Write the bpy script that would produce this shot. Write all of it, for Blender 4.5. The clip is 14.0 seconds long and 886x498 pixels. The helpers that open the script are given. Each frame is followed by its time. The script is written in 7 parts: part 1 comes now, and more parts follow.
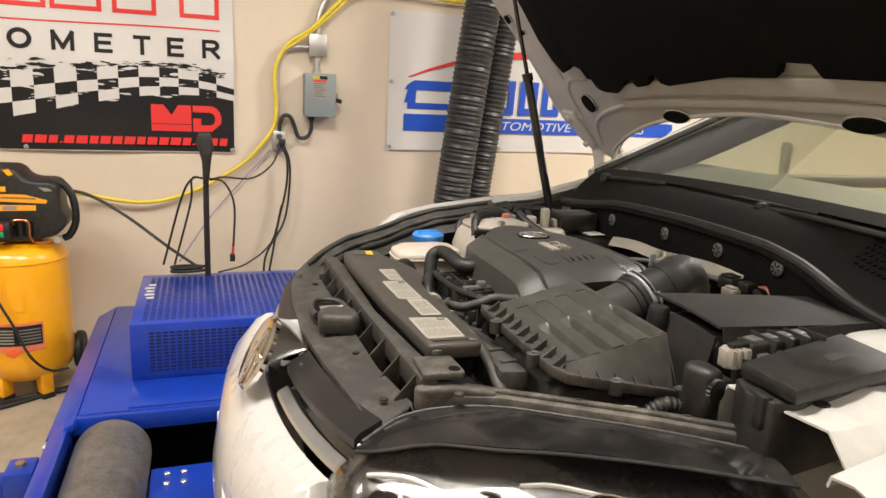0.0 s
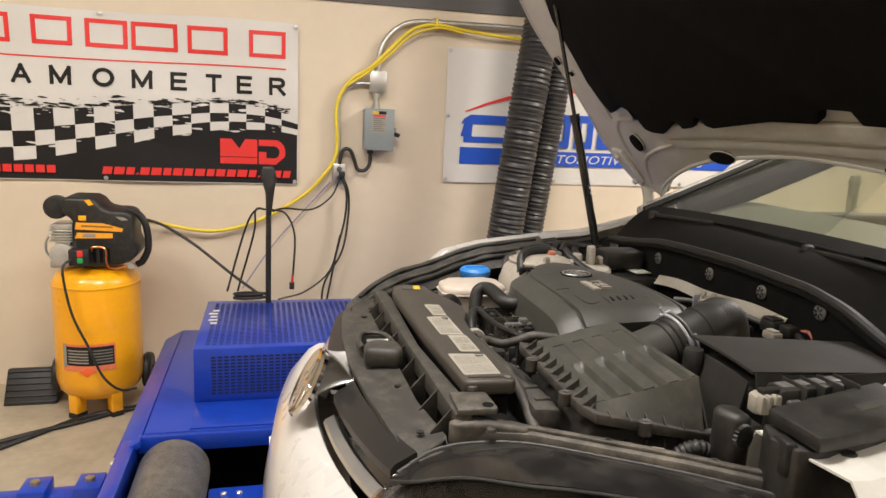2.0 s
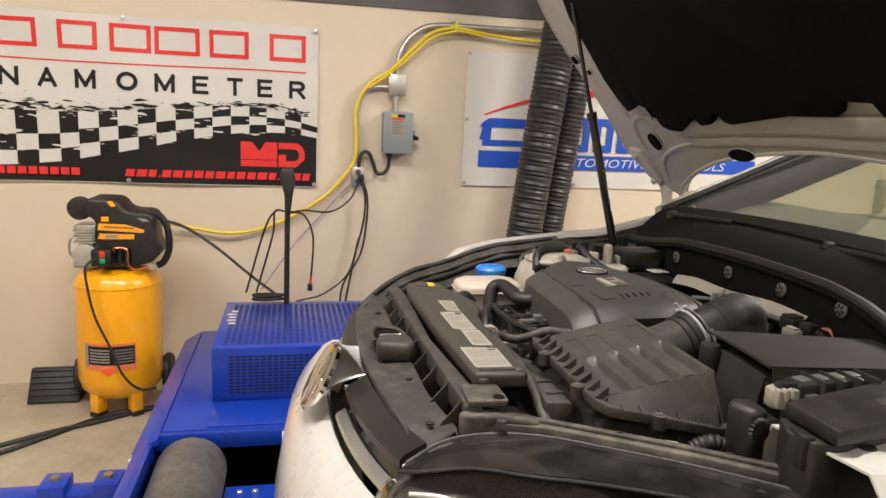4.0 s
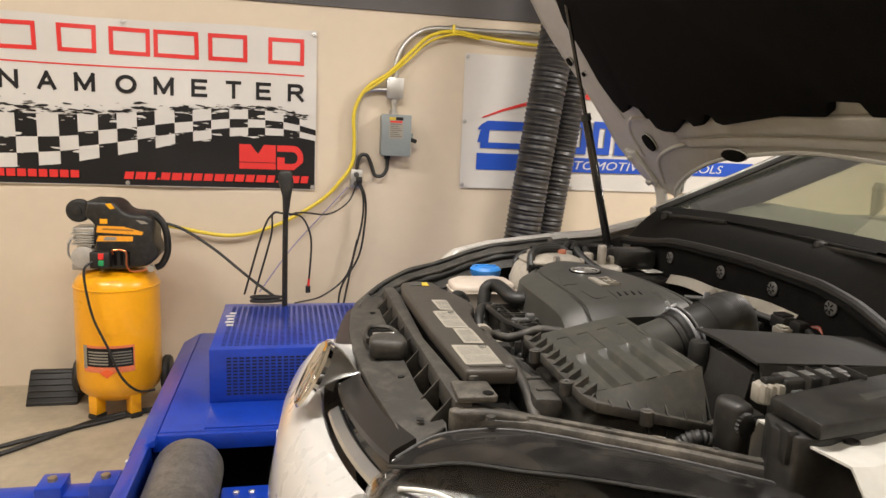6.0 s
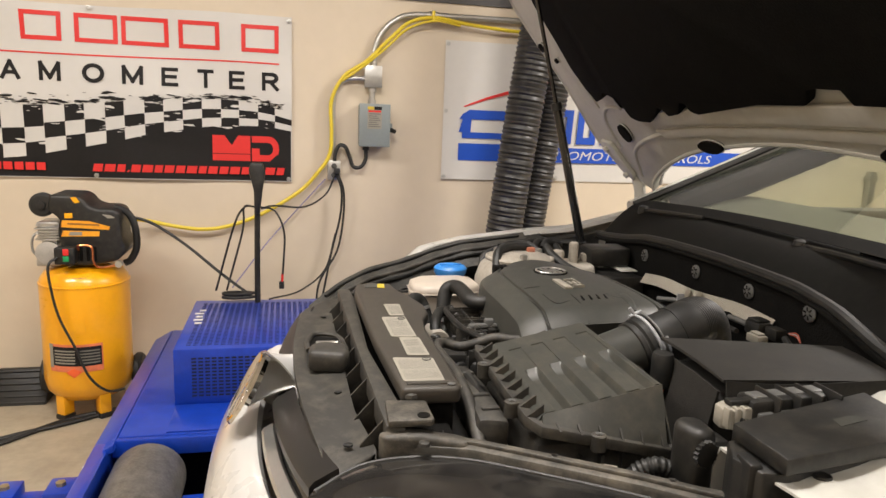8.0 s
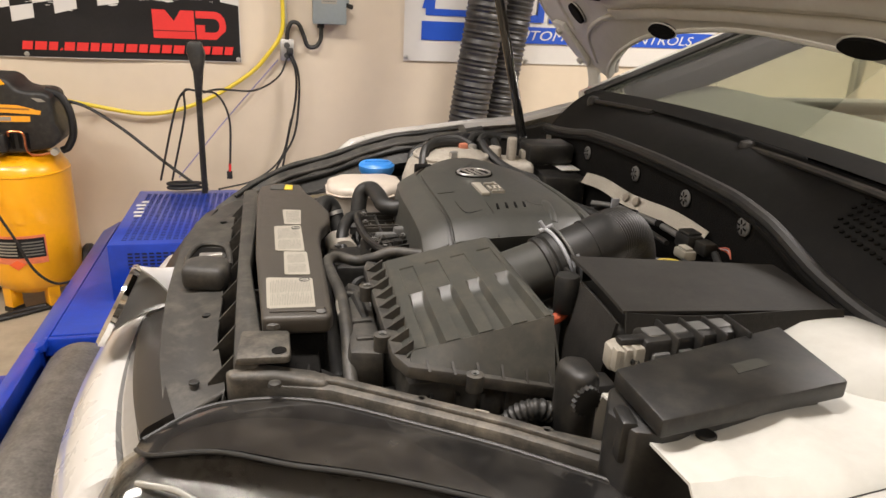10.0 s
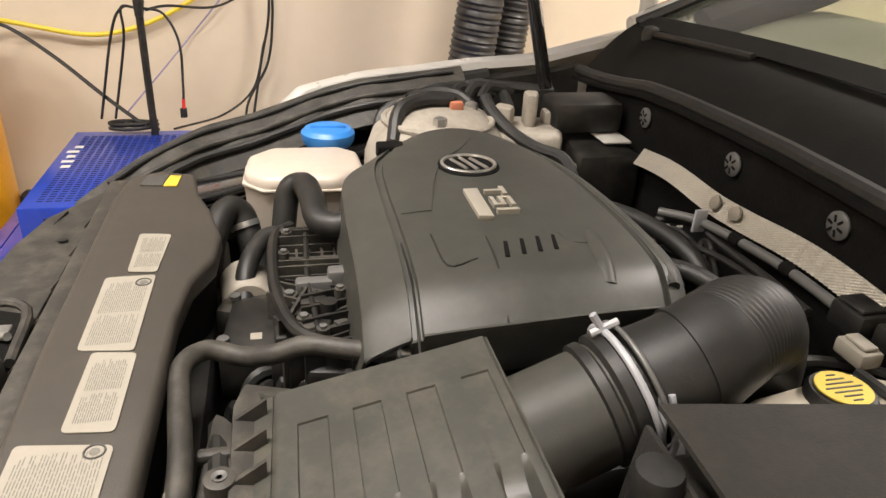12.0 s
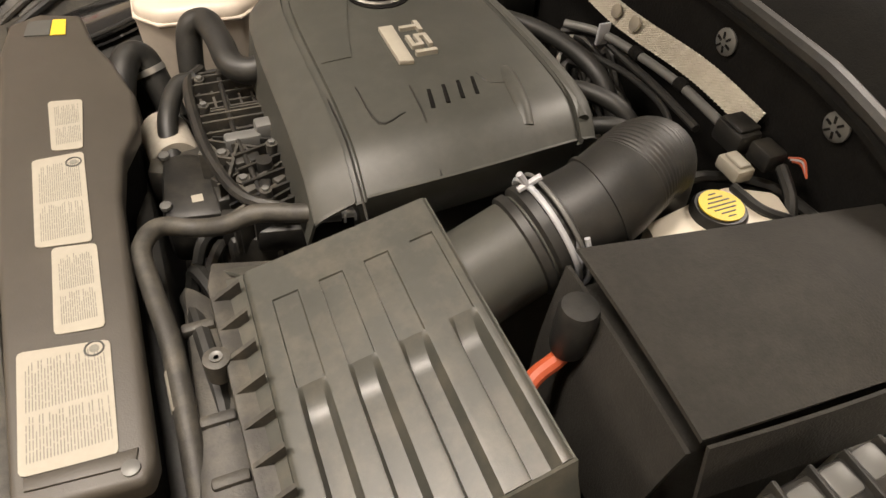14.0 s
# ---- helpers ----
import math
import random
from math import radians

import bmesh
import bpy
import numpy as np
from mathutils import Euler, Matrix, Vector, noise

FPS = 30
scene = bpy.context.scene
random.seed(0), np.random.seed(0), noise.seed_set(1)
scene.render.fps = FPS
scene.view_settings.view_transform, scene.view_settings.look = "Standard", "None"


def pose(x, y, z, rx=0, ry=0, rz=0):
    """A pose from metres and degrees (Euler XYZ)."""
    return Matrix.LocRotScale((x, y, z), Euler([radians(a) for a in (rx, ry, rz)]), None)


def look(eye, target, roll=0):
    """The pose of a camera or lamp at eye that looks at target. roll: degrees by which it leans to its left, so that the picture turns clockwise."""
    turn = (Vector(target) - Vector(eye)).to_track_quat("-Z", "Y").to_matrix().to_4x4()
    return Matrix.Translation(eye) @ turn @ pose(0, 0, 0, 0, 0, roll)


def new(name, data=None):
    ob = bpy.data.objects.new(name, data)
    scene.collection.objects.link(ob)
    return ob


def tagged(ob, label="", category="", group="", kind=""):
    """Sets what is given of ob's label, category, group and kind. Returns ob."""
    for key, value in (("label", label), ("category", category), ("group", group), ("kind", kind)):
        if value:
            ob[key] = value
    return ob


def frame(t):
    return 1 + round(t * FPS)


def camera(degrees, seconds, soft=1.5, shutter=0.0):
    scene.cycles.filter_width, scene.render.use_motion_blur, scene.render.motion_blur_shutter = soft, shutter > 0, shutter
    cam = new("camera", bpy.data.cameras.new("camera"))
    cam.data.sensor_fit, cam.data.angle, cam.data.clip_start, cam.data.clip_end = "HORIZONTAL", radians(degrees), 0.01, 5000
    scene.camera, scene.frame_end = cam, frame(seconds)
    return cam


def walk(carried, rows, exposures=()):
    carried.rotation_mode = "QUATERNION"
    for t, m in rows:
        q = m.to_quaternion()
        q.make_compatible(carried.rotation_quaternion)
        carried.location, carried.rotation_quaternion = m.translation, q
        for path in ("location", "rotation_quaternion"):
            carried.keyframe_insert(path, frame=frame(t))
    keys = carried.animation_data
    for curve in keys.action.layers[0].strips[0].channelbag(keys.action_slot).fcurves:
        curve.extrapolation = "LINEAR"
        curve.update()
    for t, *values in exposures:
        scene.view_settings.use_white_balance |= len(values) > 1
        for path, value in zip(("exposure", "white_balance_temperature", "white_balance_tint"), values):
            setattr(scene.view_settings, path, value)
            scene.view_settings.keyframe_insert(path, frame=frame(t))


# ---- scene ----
cam = camera(65.1, 14.0)
PATH = [
    (0, (0.227, 0.264, 1.495), (0.881, 2.104, 1.066), 2.6),
    (0.5, (0.236, 0.236, 1.509), (0.837, 2.095, 1.079), 2.6),
    (1, (0.233, 0.223, 1.517), (0.8, 2.095, 1.098), 2.6),
    (1.5, (0.239, 0.211, 1.532), (0.762, 2.101, 1.144), 2.6),
    (2, (0.241, 0.206, 1.528), (0.733, 2.111, 1.169), 2.5),
    (2.5, (0.248, 0.21, 1.513), (0.713, 2.125, 1.17), 2.5),
    (3, (0.253, 0.213, 1.506), (0.702, 2.132, 1.164), 2.5),
    (5.5, (0.261, 0.186, 1.501), (0.691, 2.111, 1.168), 2.4),
    (6, (0.269, 0.189, 1.497), (0.701, 2.113, 1.167), 2.4),
    (6.5, (0.278, 0.185, 1.496), (0.711, 2.109, 1.165), 2.4),
    (7, (0.294, 0.195, 1.495), (0.729, 2.118, 1.157), 2.4),
    (7.2, (0.3, 0.21, 1.499), (0.734, 2.132, 1.154), 2.3),
    (9.3, (0.52, 0.346, 1.509), (0.997, 2.24, 1.078), 2.4),
    (9.5, (0.527, 0.35, 1.515), (1.009, 2.226, 1.016), 2.6),
    (10, (0.551, 0.383, 1.516), (1.02, 2.203, 0.833), 2.9),
    (10.5, (0.575, 0.441, 1.51), (1.033, 2.238, 0.76), 3.0),
    (11, (0.612, 0.561, 1.493), (1.06, 2.346, 0.71), 3.0),
    (11.4, (0.652, 0.717, 1.478), (1.091, 2.49, 0.664), 3.1),
    (11.5, (0.663, 0.762, 1.472), (1.101, 2.531, 0.649), 3.0),
    (12, (0.717, 0.897, 1.474), (1.152, 2.63, 0.575), 3.3),
    (12.5, (0.717, 0.946, 1.484), (1.164, 2.547, 0.372), 3.9),
    (13, (0.709, 0.935, 1.53), (1.3, 2.336, 0.231), 4.6),
    (13.5, (0.692, 0.922, 1.554), (1.312, 2.211, 0.156), 5.1),
    (14, (0.683, 0.916, 1.572), (1.299, 2.158, 0.132), 5.3),
]
walk(cam, [(t, look(eye, target, roll)) for t, eye, target, roll in PATH], [(0, -0.05, 6250, 13), (3, -0.2, 6250, 13), (7, -0.2, 6250, 13), (9.5, -0.06, 6250, 14), (10.5, 0.0, 6250, 15), (11, 0.1, 6250, 14), (12.5, 0.16, 6450, 14), (14, 0.18, 6800, 14)])

# ---- light ----
world = bpy.data.worlds.new("world")
world.use_nodes = True
scene.world = world
world.node_tree.nodes["Background"].inputs[0].default_value = (0.5, 0.48, 0.45, 1)
world.node_tree.nodes["Background"].inputs[1].default_value = 0.05


# ---- materials ----
def mat(name, color, rough=0.5, metal=0.0, var=0.15, scale=8.0, bump=0.0, bscale=60.0, coat=0.0, dirt=None, dirt_amt=0.4, spec=0.5, rvar=0.1):
    """Principled surface with colour variation at two scales, optional dirt tint, bump and rough variation."""
    m = bpy.data.materials.new(name)
    m.use_nodes = True
    nt = m.node_tree
    b = nt.nodes["Principled BSDF"]
    tc = nt.nodes.new("ShaderNodeTexCoord")
    n1 = nt.nodes.new("ShaderNodeTexNoise")
    n1.inputs["Scale"].default_value, n1.inputs["Detail"].default_value = scale, 6
    nt.links.new(tc.outputs["Object"], n1.inputs["Vector"])
    n2 = nt.nodes.new("ShaderNodeTexNoise")
    n2.inputs["Scale"].default_value, n2.inputs["Detail"].default_value = scale * 9, 5
    nt.links.new(tc.outputs["Object"], n2.inputs["Vector"])
    mix = nt.nodes.new("ShaderNodeMath")
    mix.operation = "MULTIPLY_ADD"
    mix.inputs[1].default_value = 0.5
    nt.links.new(n2.outputs[0], mix.inputs[0])
    half = nt.nodes.new("ShaderNodeMath")
    half.operation = "MULTIPLY"
    half.inputs[1].default_value = 0.5
    nt.links.new(n1.outputs[0], half.inputs[0])
    nt.links.new(half.outputs[0], mix.inputs[2])
    ramp = nt.nodes.new("ShaderNodeValToRGB")
    c = color
    lo = tuple(v * (1 - var) for v in c)
    hi = tuple(min(1, v * (1 + var)) for v in c)
    ramp.color_ramp.elements[0].position, ramp.color_ramp.elements[1].position = 0.32, 0.68
    ramp.color_ramp.elements[0].color, ramp.color_ramp.elements[1].color = (*lo, 1), (*hi, 1)
    nt.links.new(mix.outputs[0], ramp.inputs[0])
    out = ramp.outputs[0]
    if dirt:
        n3 = nt.nodes.new("ShaderNodeTexNoise")
        n3.inputs["Scale"].default_value, n3.inputs["Detail"].default_value, n3.inputs["Roughness"].default_value = scale * 2.3, 8, 0.7
        nt.links.new(tc.outputs["Object"], n3.inputs["Vector"])
        r3 = nt.nodes.new("ShaderNodeValToRGB")
        r3.color_ramp.elements[0].position, r3.color_ramp.elements[1].position = 0.45, 0.75
        r3.color_ramp.elements[1].color = (dirt_amt, dirt_amt, dirt_amt, 1)
        nt.links.new(n3.outputs[0], r3.inputs[0])
        mx = nt.nodes.new("ShaderNodeMix")
        mx.data_type = "RGBA"
        nt.links.new(r3.outputs[0], mx.inputs[0])
        nt.links.new(out, mx.inputs[6])
        mx.inputs[7].default_value = (*dirt, 1)
        out = mx.outputs[2]
    nt.links.new(out, b.inputs["Base Color"])
    b.inputs["Metallic"].default_value = metal
    b.inputs["Coat Weight"].default_value = coat
    b.inputs["Specular IOR Level"].default_value = spec
    rr = nt.nodes.new("ShaderNodeMapRange")
    rr.inputs["To Min"].default_value, rr.inputs["To Max"].default_value = max(0.02, rough - rvar), min(1, rough + rvar)
    nt.links.new(mix.outputs[0], rr.inputs["Value"])
    nt.links.new(rr.outputs[0], b.inputs["Roughness"])
    if bump:
        nb = nt.nodes.new("ShaderNodeTexNoise")
        nb.inputs["Scale"].default_value, nb.inputs["Detail"].default_value = bscale, 5
        nt.links.new(tc.outputs["Object"], nb.inputs["Vector"])
        bp = nt.nodes.new("ShaderNodeBump")
        bp.inputs["Strength"].default_value, bp.inputs["Distance"].default_value = bump, 0.002
        nt.links.new(nb.outputs[0], bp.inputs["Height"])
        nt.links.new(bp.outputs[0], b.inputs["Normal"])
    return m


def glass(name, tint, rough=0.0, gloss=0.9, power=5.0):
    m = bpy.data.materials.new(name)
    m.use_nodes = True
    nt = m.node_tree
    nt.nodes.remove(nt.nodes["Principled BSDF"])
    tr, gl, mx, lw, pw, ma = [nt.nodes.new(k) for k in ("ShaderNodeBsdfTransparent", "ShaderNodeBsdfGlossy", "ShaderNodeMixShader", "ShaderNodeLayerWeight", "ShaderNodeMath", "ShaderNodeMath")]
    tr.inputs[0].default_value = (*tint, 1)
    gl.inputs["Roughness"].default_value = rough
    lw.inputs[0].default_value = 0.5
    pw.operation, ma.operation = "POWER", "MULTIPLY_ADD"
    pw.inputs[1].default_value, ma.inputs[1].default_value, ma.inputs[2].default_value = power, gloss, 0.03
    nt.links.new(lw.outputs["Facing"], pw.inputs[0])
    nt.links.new(pw.outputs[0], ma.inputs[0])
    nt.links.new(ma.outputs[0], mx.inputs[0])
    nt.links.new(tr.outputs[0], mx.inputs[1])
    nt.links.new(gl.outputs[0], mx.inputs[2])
    nt.links.new(mx.outputs[0], nt.nodes["Material Output"].inputs[0])
    return m


def lamp_mat(name, color, strength):
    m = bpy.data.materials.new(name)
    m.use_nodes = True
    b = m.node_tree.nodes["Principled BSDF"]
    b.inputs["Emission Color"].default_value = (*color, 1)
    b.inputs["Emission Strength"].default_value = strength
    return m


M_WALL = mat("cream_wall_paint", (0.66, 0.57, 0.44), 0.55, var=0.03, scale=1.5, bump=0.15, bscale=90, dirt=(0.55, 0.46, 0.34), dirt_amt=0.15)
M_GREYBAND = mat("dark_grey_wall_paint", (0.09, 0.085, 0.085), 0.6, var=0.08, scale=2)
M_FLOOR = mat("concrete", (0.42, 0.36, 0.26), 0.45, var=0.14, scale=2.2, bump=0.2, bscale=40, dirt=(0.2, 0.16, 0.11), dirt_amt=0.5)
M_CEIL = mat("ceiling_paint", (0.74, 0.71, 0.64), 0.8, var=0.04)
M_WHITE = mat("white_car_paint", (0.49, 0.48, 0.455), 0.28, var=0.03, coat=0.8, scale=3, rvar=0.04)
M_WHITEIN = mat("white_primer_paint", (0.53, 0.525, 0.48), 0.5, var=0.06, scale=6, dirt=(0.34, 0.30, 0.24), dirt_amt=0.25)
M_PLASTIC = mat("black_plastic", (0.010, 0.0098, 0.009), 0.46, var=0.25, scale=14, bump=0.12, bscale=700, dirt=(0.075, 0.067, 0.052), dirt_amt=0.4)
M_DUSTY = mat("dusty_black_plastic", (0.028, 0.0262, 0.0225), 0.58, var=0.3, scale=13, bump=0.15, bscale=500, dirt=(0.14, 0.126, 0.098), dirt_amt=0.5)
M_COVER = mat("engine_cover_plastic", (0.036, 0.0365, 0.031), 0.50, var=0.14, scale=12, bump=0.10, bscale=900, dirt=(0.085, 0.082, 0.069), dirt_amt=0.3)
M_AIRBOX = mat("air_box_plastic", (0.041, 0.0418, 0.036), 0.40, var=0.12, scale=14, bump=0.05, bscale=900, dirt=(0.12, 0.107, 0.083), dirt_amt=0.45)
M_BROWNCOVER = mat("brown_black_plastic", (0.042, 0.037, 0.030), 0.52, var=0.10, scale=8, bump=0.10, bscale=700, dirt=(0.08, 0.07, 0.055), dirt_amt=0.2)
M_COWL = mat("cowl_plastic", (0.0055, 0.0053, 0.0048), 0.7, var=0.3, scale=14, bump=0.2, bscale=500, spec=0.16, dirt=(0.017, 0.0155, 0.0125), dirt_amt=0.35)
M_TOWER = mat("dusty_primer", (0.34, 0.31, 0.26), 0.6, var=0.15, scale=14, bump=0.1, bscale=120, dirt=(0.17, 0.15, 0.12), dirt_amt=0.55)
M_REDCABLE = mat("orange_sleeve", (0.42, 0.075, 0.025), 0.55, var=0.15, scale=30)
M_LAMPBACK = mat("dark_chrome", (0.035, 0.034, 0.032), 0.28, 0.2, var=0.35, scale=14)
M_RUBBER = mat("black_rubber", (0.011, 0.011, 0.010), 0.52, var=0.3, scale=20, bump=0.1, bscale=400, dirt=(0.05, 0.046, 0.038), dirt_amt=0.35)
M_GLOSSBLACK = mat("gloss_black", (0.012, 0.012, 0.012), 0.12, var=0.2, coat=0.5, rvar=0.04)
M_SLAT = mat("satin_black_slat", (0.016, 0.015, 0.014), 0.34, var=0.2, scale=10, spec=0.4, rvar=0.05)
# felt lining black; also paints the shade inside slots, holes and gaps
M_FELT_SHADE = mat("black_felt_recess_shade", (0.007, 0.0066, 0.006), 0.95, var=0.4, scale=30, bump=0.6, bscale=300, spec=0.1)
M_FELT2 = mat("black_fabric", (0.022, 0.0205, 0.018), 0.75, var=0.25, scale=20, bump=0.4, bscale=500, spec=0.25, dirt=(0.05, 0.046, 0.038), dirt_amt=0.3)
M_DUSTYLENS = mat("dusty_gloss_black", (0.012, 0.0115, 0.011), 0.16, var=0.3, scale=6, coat=0.6, dirt=(0.10, 0.092, 0.078), dirt_amt=0.35, rvar=0.08)
M_DUSTRAIL = mat("dusty_rail_plastic", (0.040, 0.037, 0.031), 0.58, var=0.35, scale=9, bump=0.25, bscale=300, dirt=(0.24, 0.21, 0.165), dirt_amt=0.65)
M_SATINCHROME = mat("bright_chrome", (0.66, 0.655, 0.64), 0.25, 0.3, var=0.03, rvar=0.04)
M_CHROME = mat("chrome", (0.82, 0.82, 0.81), 0.07, 1.0, var=0.03, rvar=0.03)
M_SILVER = mat("satin_silver", (0.62, 0.62, 0.60), 0.3, 0.9, var=0.05, rvar=0.05)
M_STEEL = mat("galvanised_steel", (0.52, 0.52, 0.50), 0.38, 0.9, var=0.15, scale=25)
M_ROLLER = mat("worn_roller_steel", (0.23, 0.22, 0.20), 0.5, 0.7, var=0.3, scale=12, bump=0.3, bscale=200, dirt=(0.08, 0.075, 0.07), dirt_amt=0.6)
M_ALU = mat("cast_aluminium", (0.46, 0.44, 0.40), 0.45, 0.35, var=0.2, scale=25, bump=0.3, bscale=150)
M_SHIELD = mat("heat_shield_foil", (0.36, 0.335, 0.28), 0.34, 0.65, var=0.08, scale=25)
M_BLUE = mat("blue_enamel", (0.006, 0.040, 0.36), 0.33, var=0.15, scale=5, coat=0.25, dirt=(0.006, 0.015, 0.12), dirt_amt=0.35)
# near-black blue: shade of the pit and slots put into the colour
M_HOLE_SHADE = mat("painted_hole_shade", (0.006, 0.008, 0.03), 0.8, var=0.2)
M_YELLOW = mat("yellow_enamel", (0.93, 0.42, 0.003), 0.3, var=0.04, coat=0.4, scale=5)
M_ORANGE = mat("orange_plastic", (0.85, 0.13, 0.03), 0.4, var=0.08)
M_YCABLE = mat("yellow_cable", (0.72, 0.56, 0.03), 0.45, var=0.08)
M_GREYBOX = mat("grey_enamel", (0.22, 0.25, 0.25), 0.45, var=0.06)
M_LABEL = mat("paper_label", (0.285, 0.265, 0.22), 0.5, var=0.06, scale=20)
M_INK = mat("label_ink", (0.15, 0.145, 0.125), 0.6, var=0.2, scale=90)
M_DARKINK = mat("dark_ink", (0.06, 0.06, 0.055), 0.6, var=0.2)
M_TANK = mat("milky_plastic", (0.49, 0.43, 0.36), 0.4, var=0.08, scale=10)
M_BLUECAP = mat("blue_cap_plastic", (0.03, 0.20, 0.58), 0.4, var=0.08)
M_YCAP = mat("yellow_cap_print", (0.55, 0.41, 0.035), 0.5, var=0.12, scale=40)
M_VINYL = mat("white_vinyl", (0.63, 0.615, 0.58), 0.45, var=0.02, scale=3)
M_VBLACK = mat("printed_black", (0.012, 0.011, 0.011), 0.5, var=0.2, spec=0.25)
M_VRED = mat("printed_red", (0.70, 0.03, 0.025), 0.45, var=0.05)
M_VBLUE = mat("printed_blue", (0.012, 0.075, 0.48), 0.45, var=0.05)
M_DUCT = mat("duct_rubber", (0.026, 0.0255, 0.025), 0.42, var=0.25, scale=14, dirt=(0.13, 0.125, 0.11), dirt_amt=0.35)
M_GLASS = glass("tinted_windscreen", (0.94, 0.995, 0.915), gloss=1.0, power=2.9)
M_LENS = glass("clear_lens", (0.90, 0.90, 0.88), 0.05, gloss=0.5, power=3.0)
# beige puts the windscreen's pale reflection into the trim colour
M_TRIMIN = mat("dash_reflection_beige", (0.17, 0.155, 0.13), 0.6, var=0.06, scale=10)
M_WIREWHITE = mat("white_wire", (0.33, 0.34, 0.36), 0.4, var=0.05)
M_GREYCLIP = mat("grey_clip", (0.105, 0.105, 0.10), 0.45, 0.1, var=0.05)
M_LAMP = lamp_mat("tube_light", (1.0, 0.93, 0.82), 9.0)


# ---- mesh helpers ----
def part(name, bm, material, parent=None, label="", smooth=35):
    bmesh.ops.recalc_face_normals(bm, faces=bm.faces)
    me = bpy.data.meshes.new(name)
    bm.to_mesh(me)
    bm.free()
    if smooth:
        me.shade_smooth()
        me.set_sharp_from_angle(angle=radians(smooth))
    me.materials.append(material)
    ob = new(name, me)
    if parent:
        ob.parent = parent
        if not parent.parent:
            ob.matrix_parent_inverse = Matrix.Translation(-Vector(parent.location))
    if label:
        tagged(ob, label)
    return ob


def thing(name, loc, label, category, group=""):
    ob = new(name)
    ob.location = loc
    ob.empty_display_size = 0.05
    return tagged(ob, label, category, group)


def structure(name, bm, material, label="", smooth=0):
    return tagged(part(name, bm, material, None, label, smooth), kind="structure")


def soft(bm, width, segs=2, angle=30):
    if width:
        es = [e for e in bm.edges if len(e.link_faces) == 2 and e.calc_face_angle(0) > radians(angle)]
        bmesh.ops.bevel(bm, geom=es, offset=width, segments=segs, affect="EDGES", profile=0.5, clamp_overlap=True)
    return bm


def box(x0, x1, y0, y1, z0, z1, bev=0.0, segs=2, m=None, bm=None):
    tmp = bmesh.new()
    bmesh.ops.create_cube(tmp, size=1, matrix=Matrix.LocRotScale(((x0 + x1) / 2, (y0 + y1) / 2, (z0 + z1) / 2), None, (abs(x1 - x0), abs(y1 - y0), abs(z1 - z0))))
    soft(tmp, bev, segs)
    if m:
        tmp.transform(m)
    return joined(bm, tmp)


def joined(bm, tmp):
    """Adds tmp to bm, if there is one."""
    if bm is None:
        return tmp
    me = bpy.data.meshes.new("tmp")
    tmp.to_mesh(me)
    tmp.free()
    bm.from_mesh(me)
    bpy.data.meshes.remove(me)
    return bm


def prism(pts, z0, z1, bev=0.0, segs=2, m=None, bm=None, top=None):
    """A polygon in x, y raised from z0 to z1; top(x, y) gives an upper height of its own."""
    tmp = bmesh.new()
    lo = [tmp.verts.new((x, y, z0(x, y) if callable(z0) else z0)) for x, y in pts]
    hi = [tmp.verts.new((x, y, top(x, y) if top else z1)) for x, y in pts]
    n = len(pts)
    tmp.faces.new(lo[::-1])
    tmp.faces.new(hi)
    for i in range(n):
        tmp.faces.new((lo[i], lo[(i + 1) % n], hi[(i + 1) % n], hi[i]))
    bmesh.ops.recalc_face_normals(tmp, faces=tmp.faces)
    soft(tmp, bev, segs)
    if m:
        tmp.transform(m)
    return joined(bm, tmp)


def spline(pts, n=8):
    """Points of a smooth line through pts."""
    p = [Vector(q) for q in pts]
    p = [2 * p[0] - p[1], *p, 2 * p[-1] - p[-2]]
    out = []
    for i in range(1, len(p) - 2):
        for k in range(n):
            t = k / n
            a, b, c, d = p[i - 1], p[i], p[i + 1], p[i + 2]
            out.append(0.5 * (2 * b + (c - a) * t + (2 * a - 5 * b + 4 * c - d) * t * t + (3 * b - 3 * c + d - a) * t ** 3))
    out.append(p[-2])
    return out


def tube(pts, r, n=10, smooth=8, bm=None, rfun=None, caps=True, flat=1.0):
    """A round bar along a smooth line; rfun(share, metres) scales its radius."""
    line = spline(pts, smooth) if smooth > 1 else [Vector(q) for q in pts]
    tmp = bmesh.new()
    rings = []
    up = None
    gone = 0.0
    for i, q in enumerate(line):
        d = (line[min(i + 1, len(line) - 1)] - line[max(i - 1, 0)]).normalized()
        if i:
            gone += (q - line[i - 1]).length
        if up is None:
            up = d.orthogonal().normalized()
        up = (up - d * up.dot(d)).normalized()
        side = d.cross(up)
        rr = r * (rfun(i / (len(line) - 1), gone) if rfun else 1)
        rings.append([tmp.verts.new(q + rr * (math.cos(a) * up + flat * math.sin(a) * side)) for a in (2 * math.pi * k / n for k in range(n))])
    for a, b in zip(rings, rings[1:]):
        for k in range(n):
            tmp.faces.new((a[k], a[(k + 1) % n], b[(k + 1) % n], b[k]))
    if caps:
        tmp.faces.new(rings[0][::-1])
        tmp.faces.new(rings[-1])
    return joined(bm, tmp)


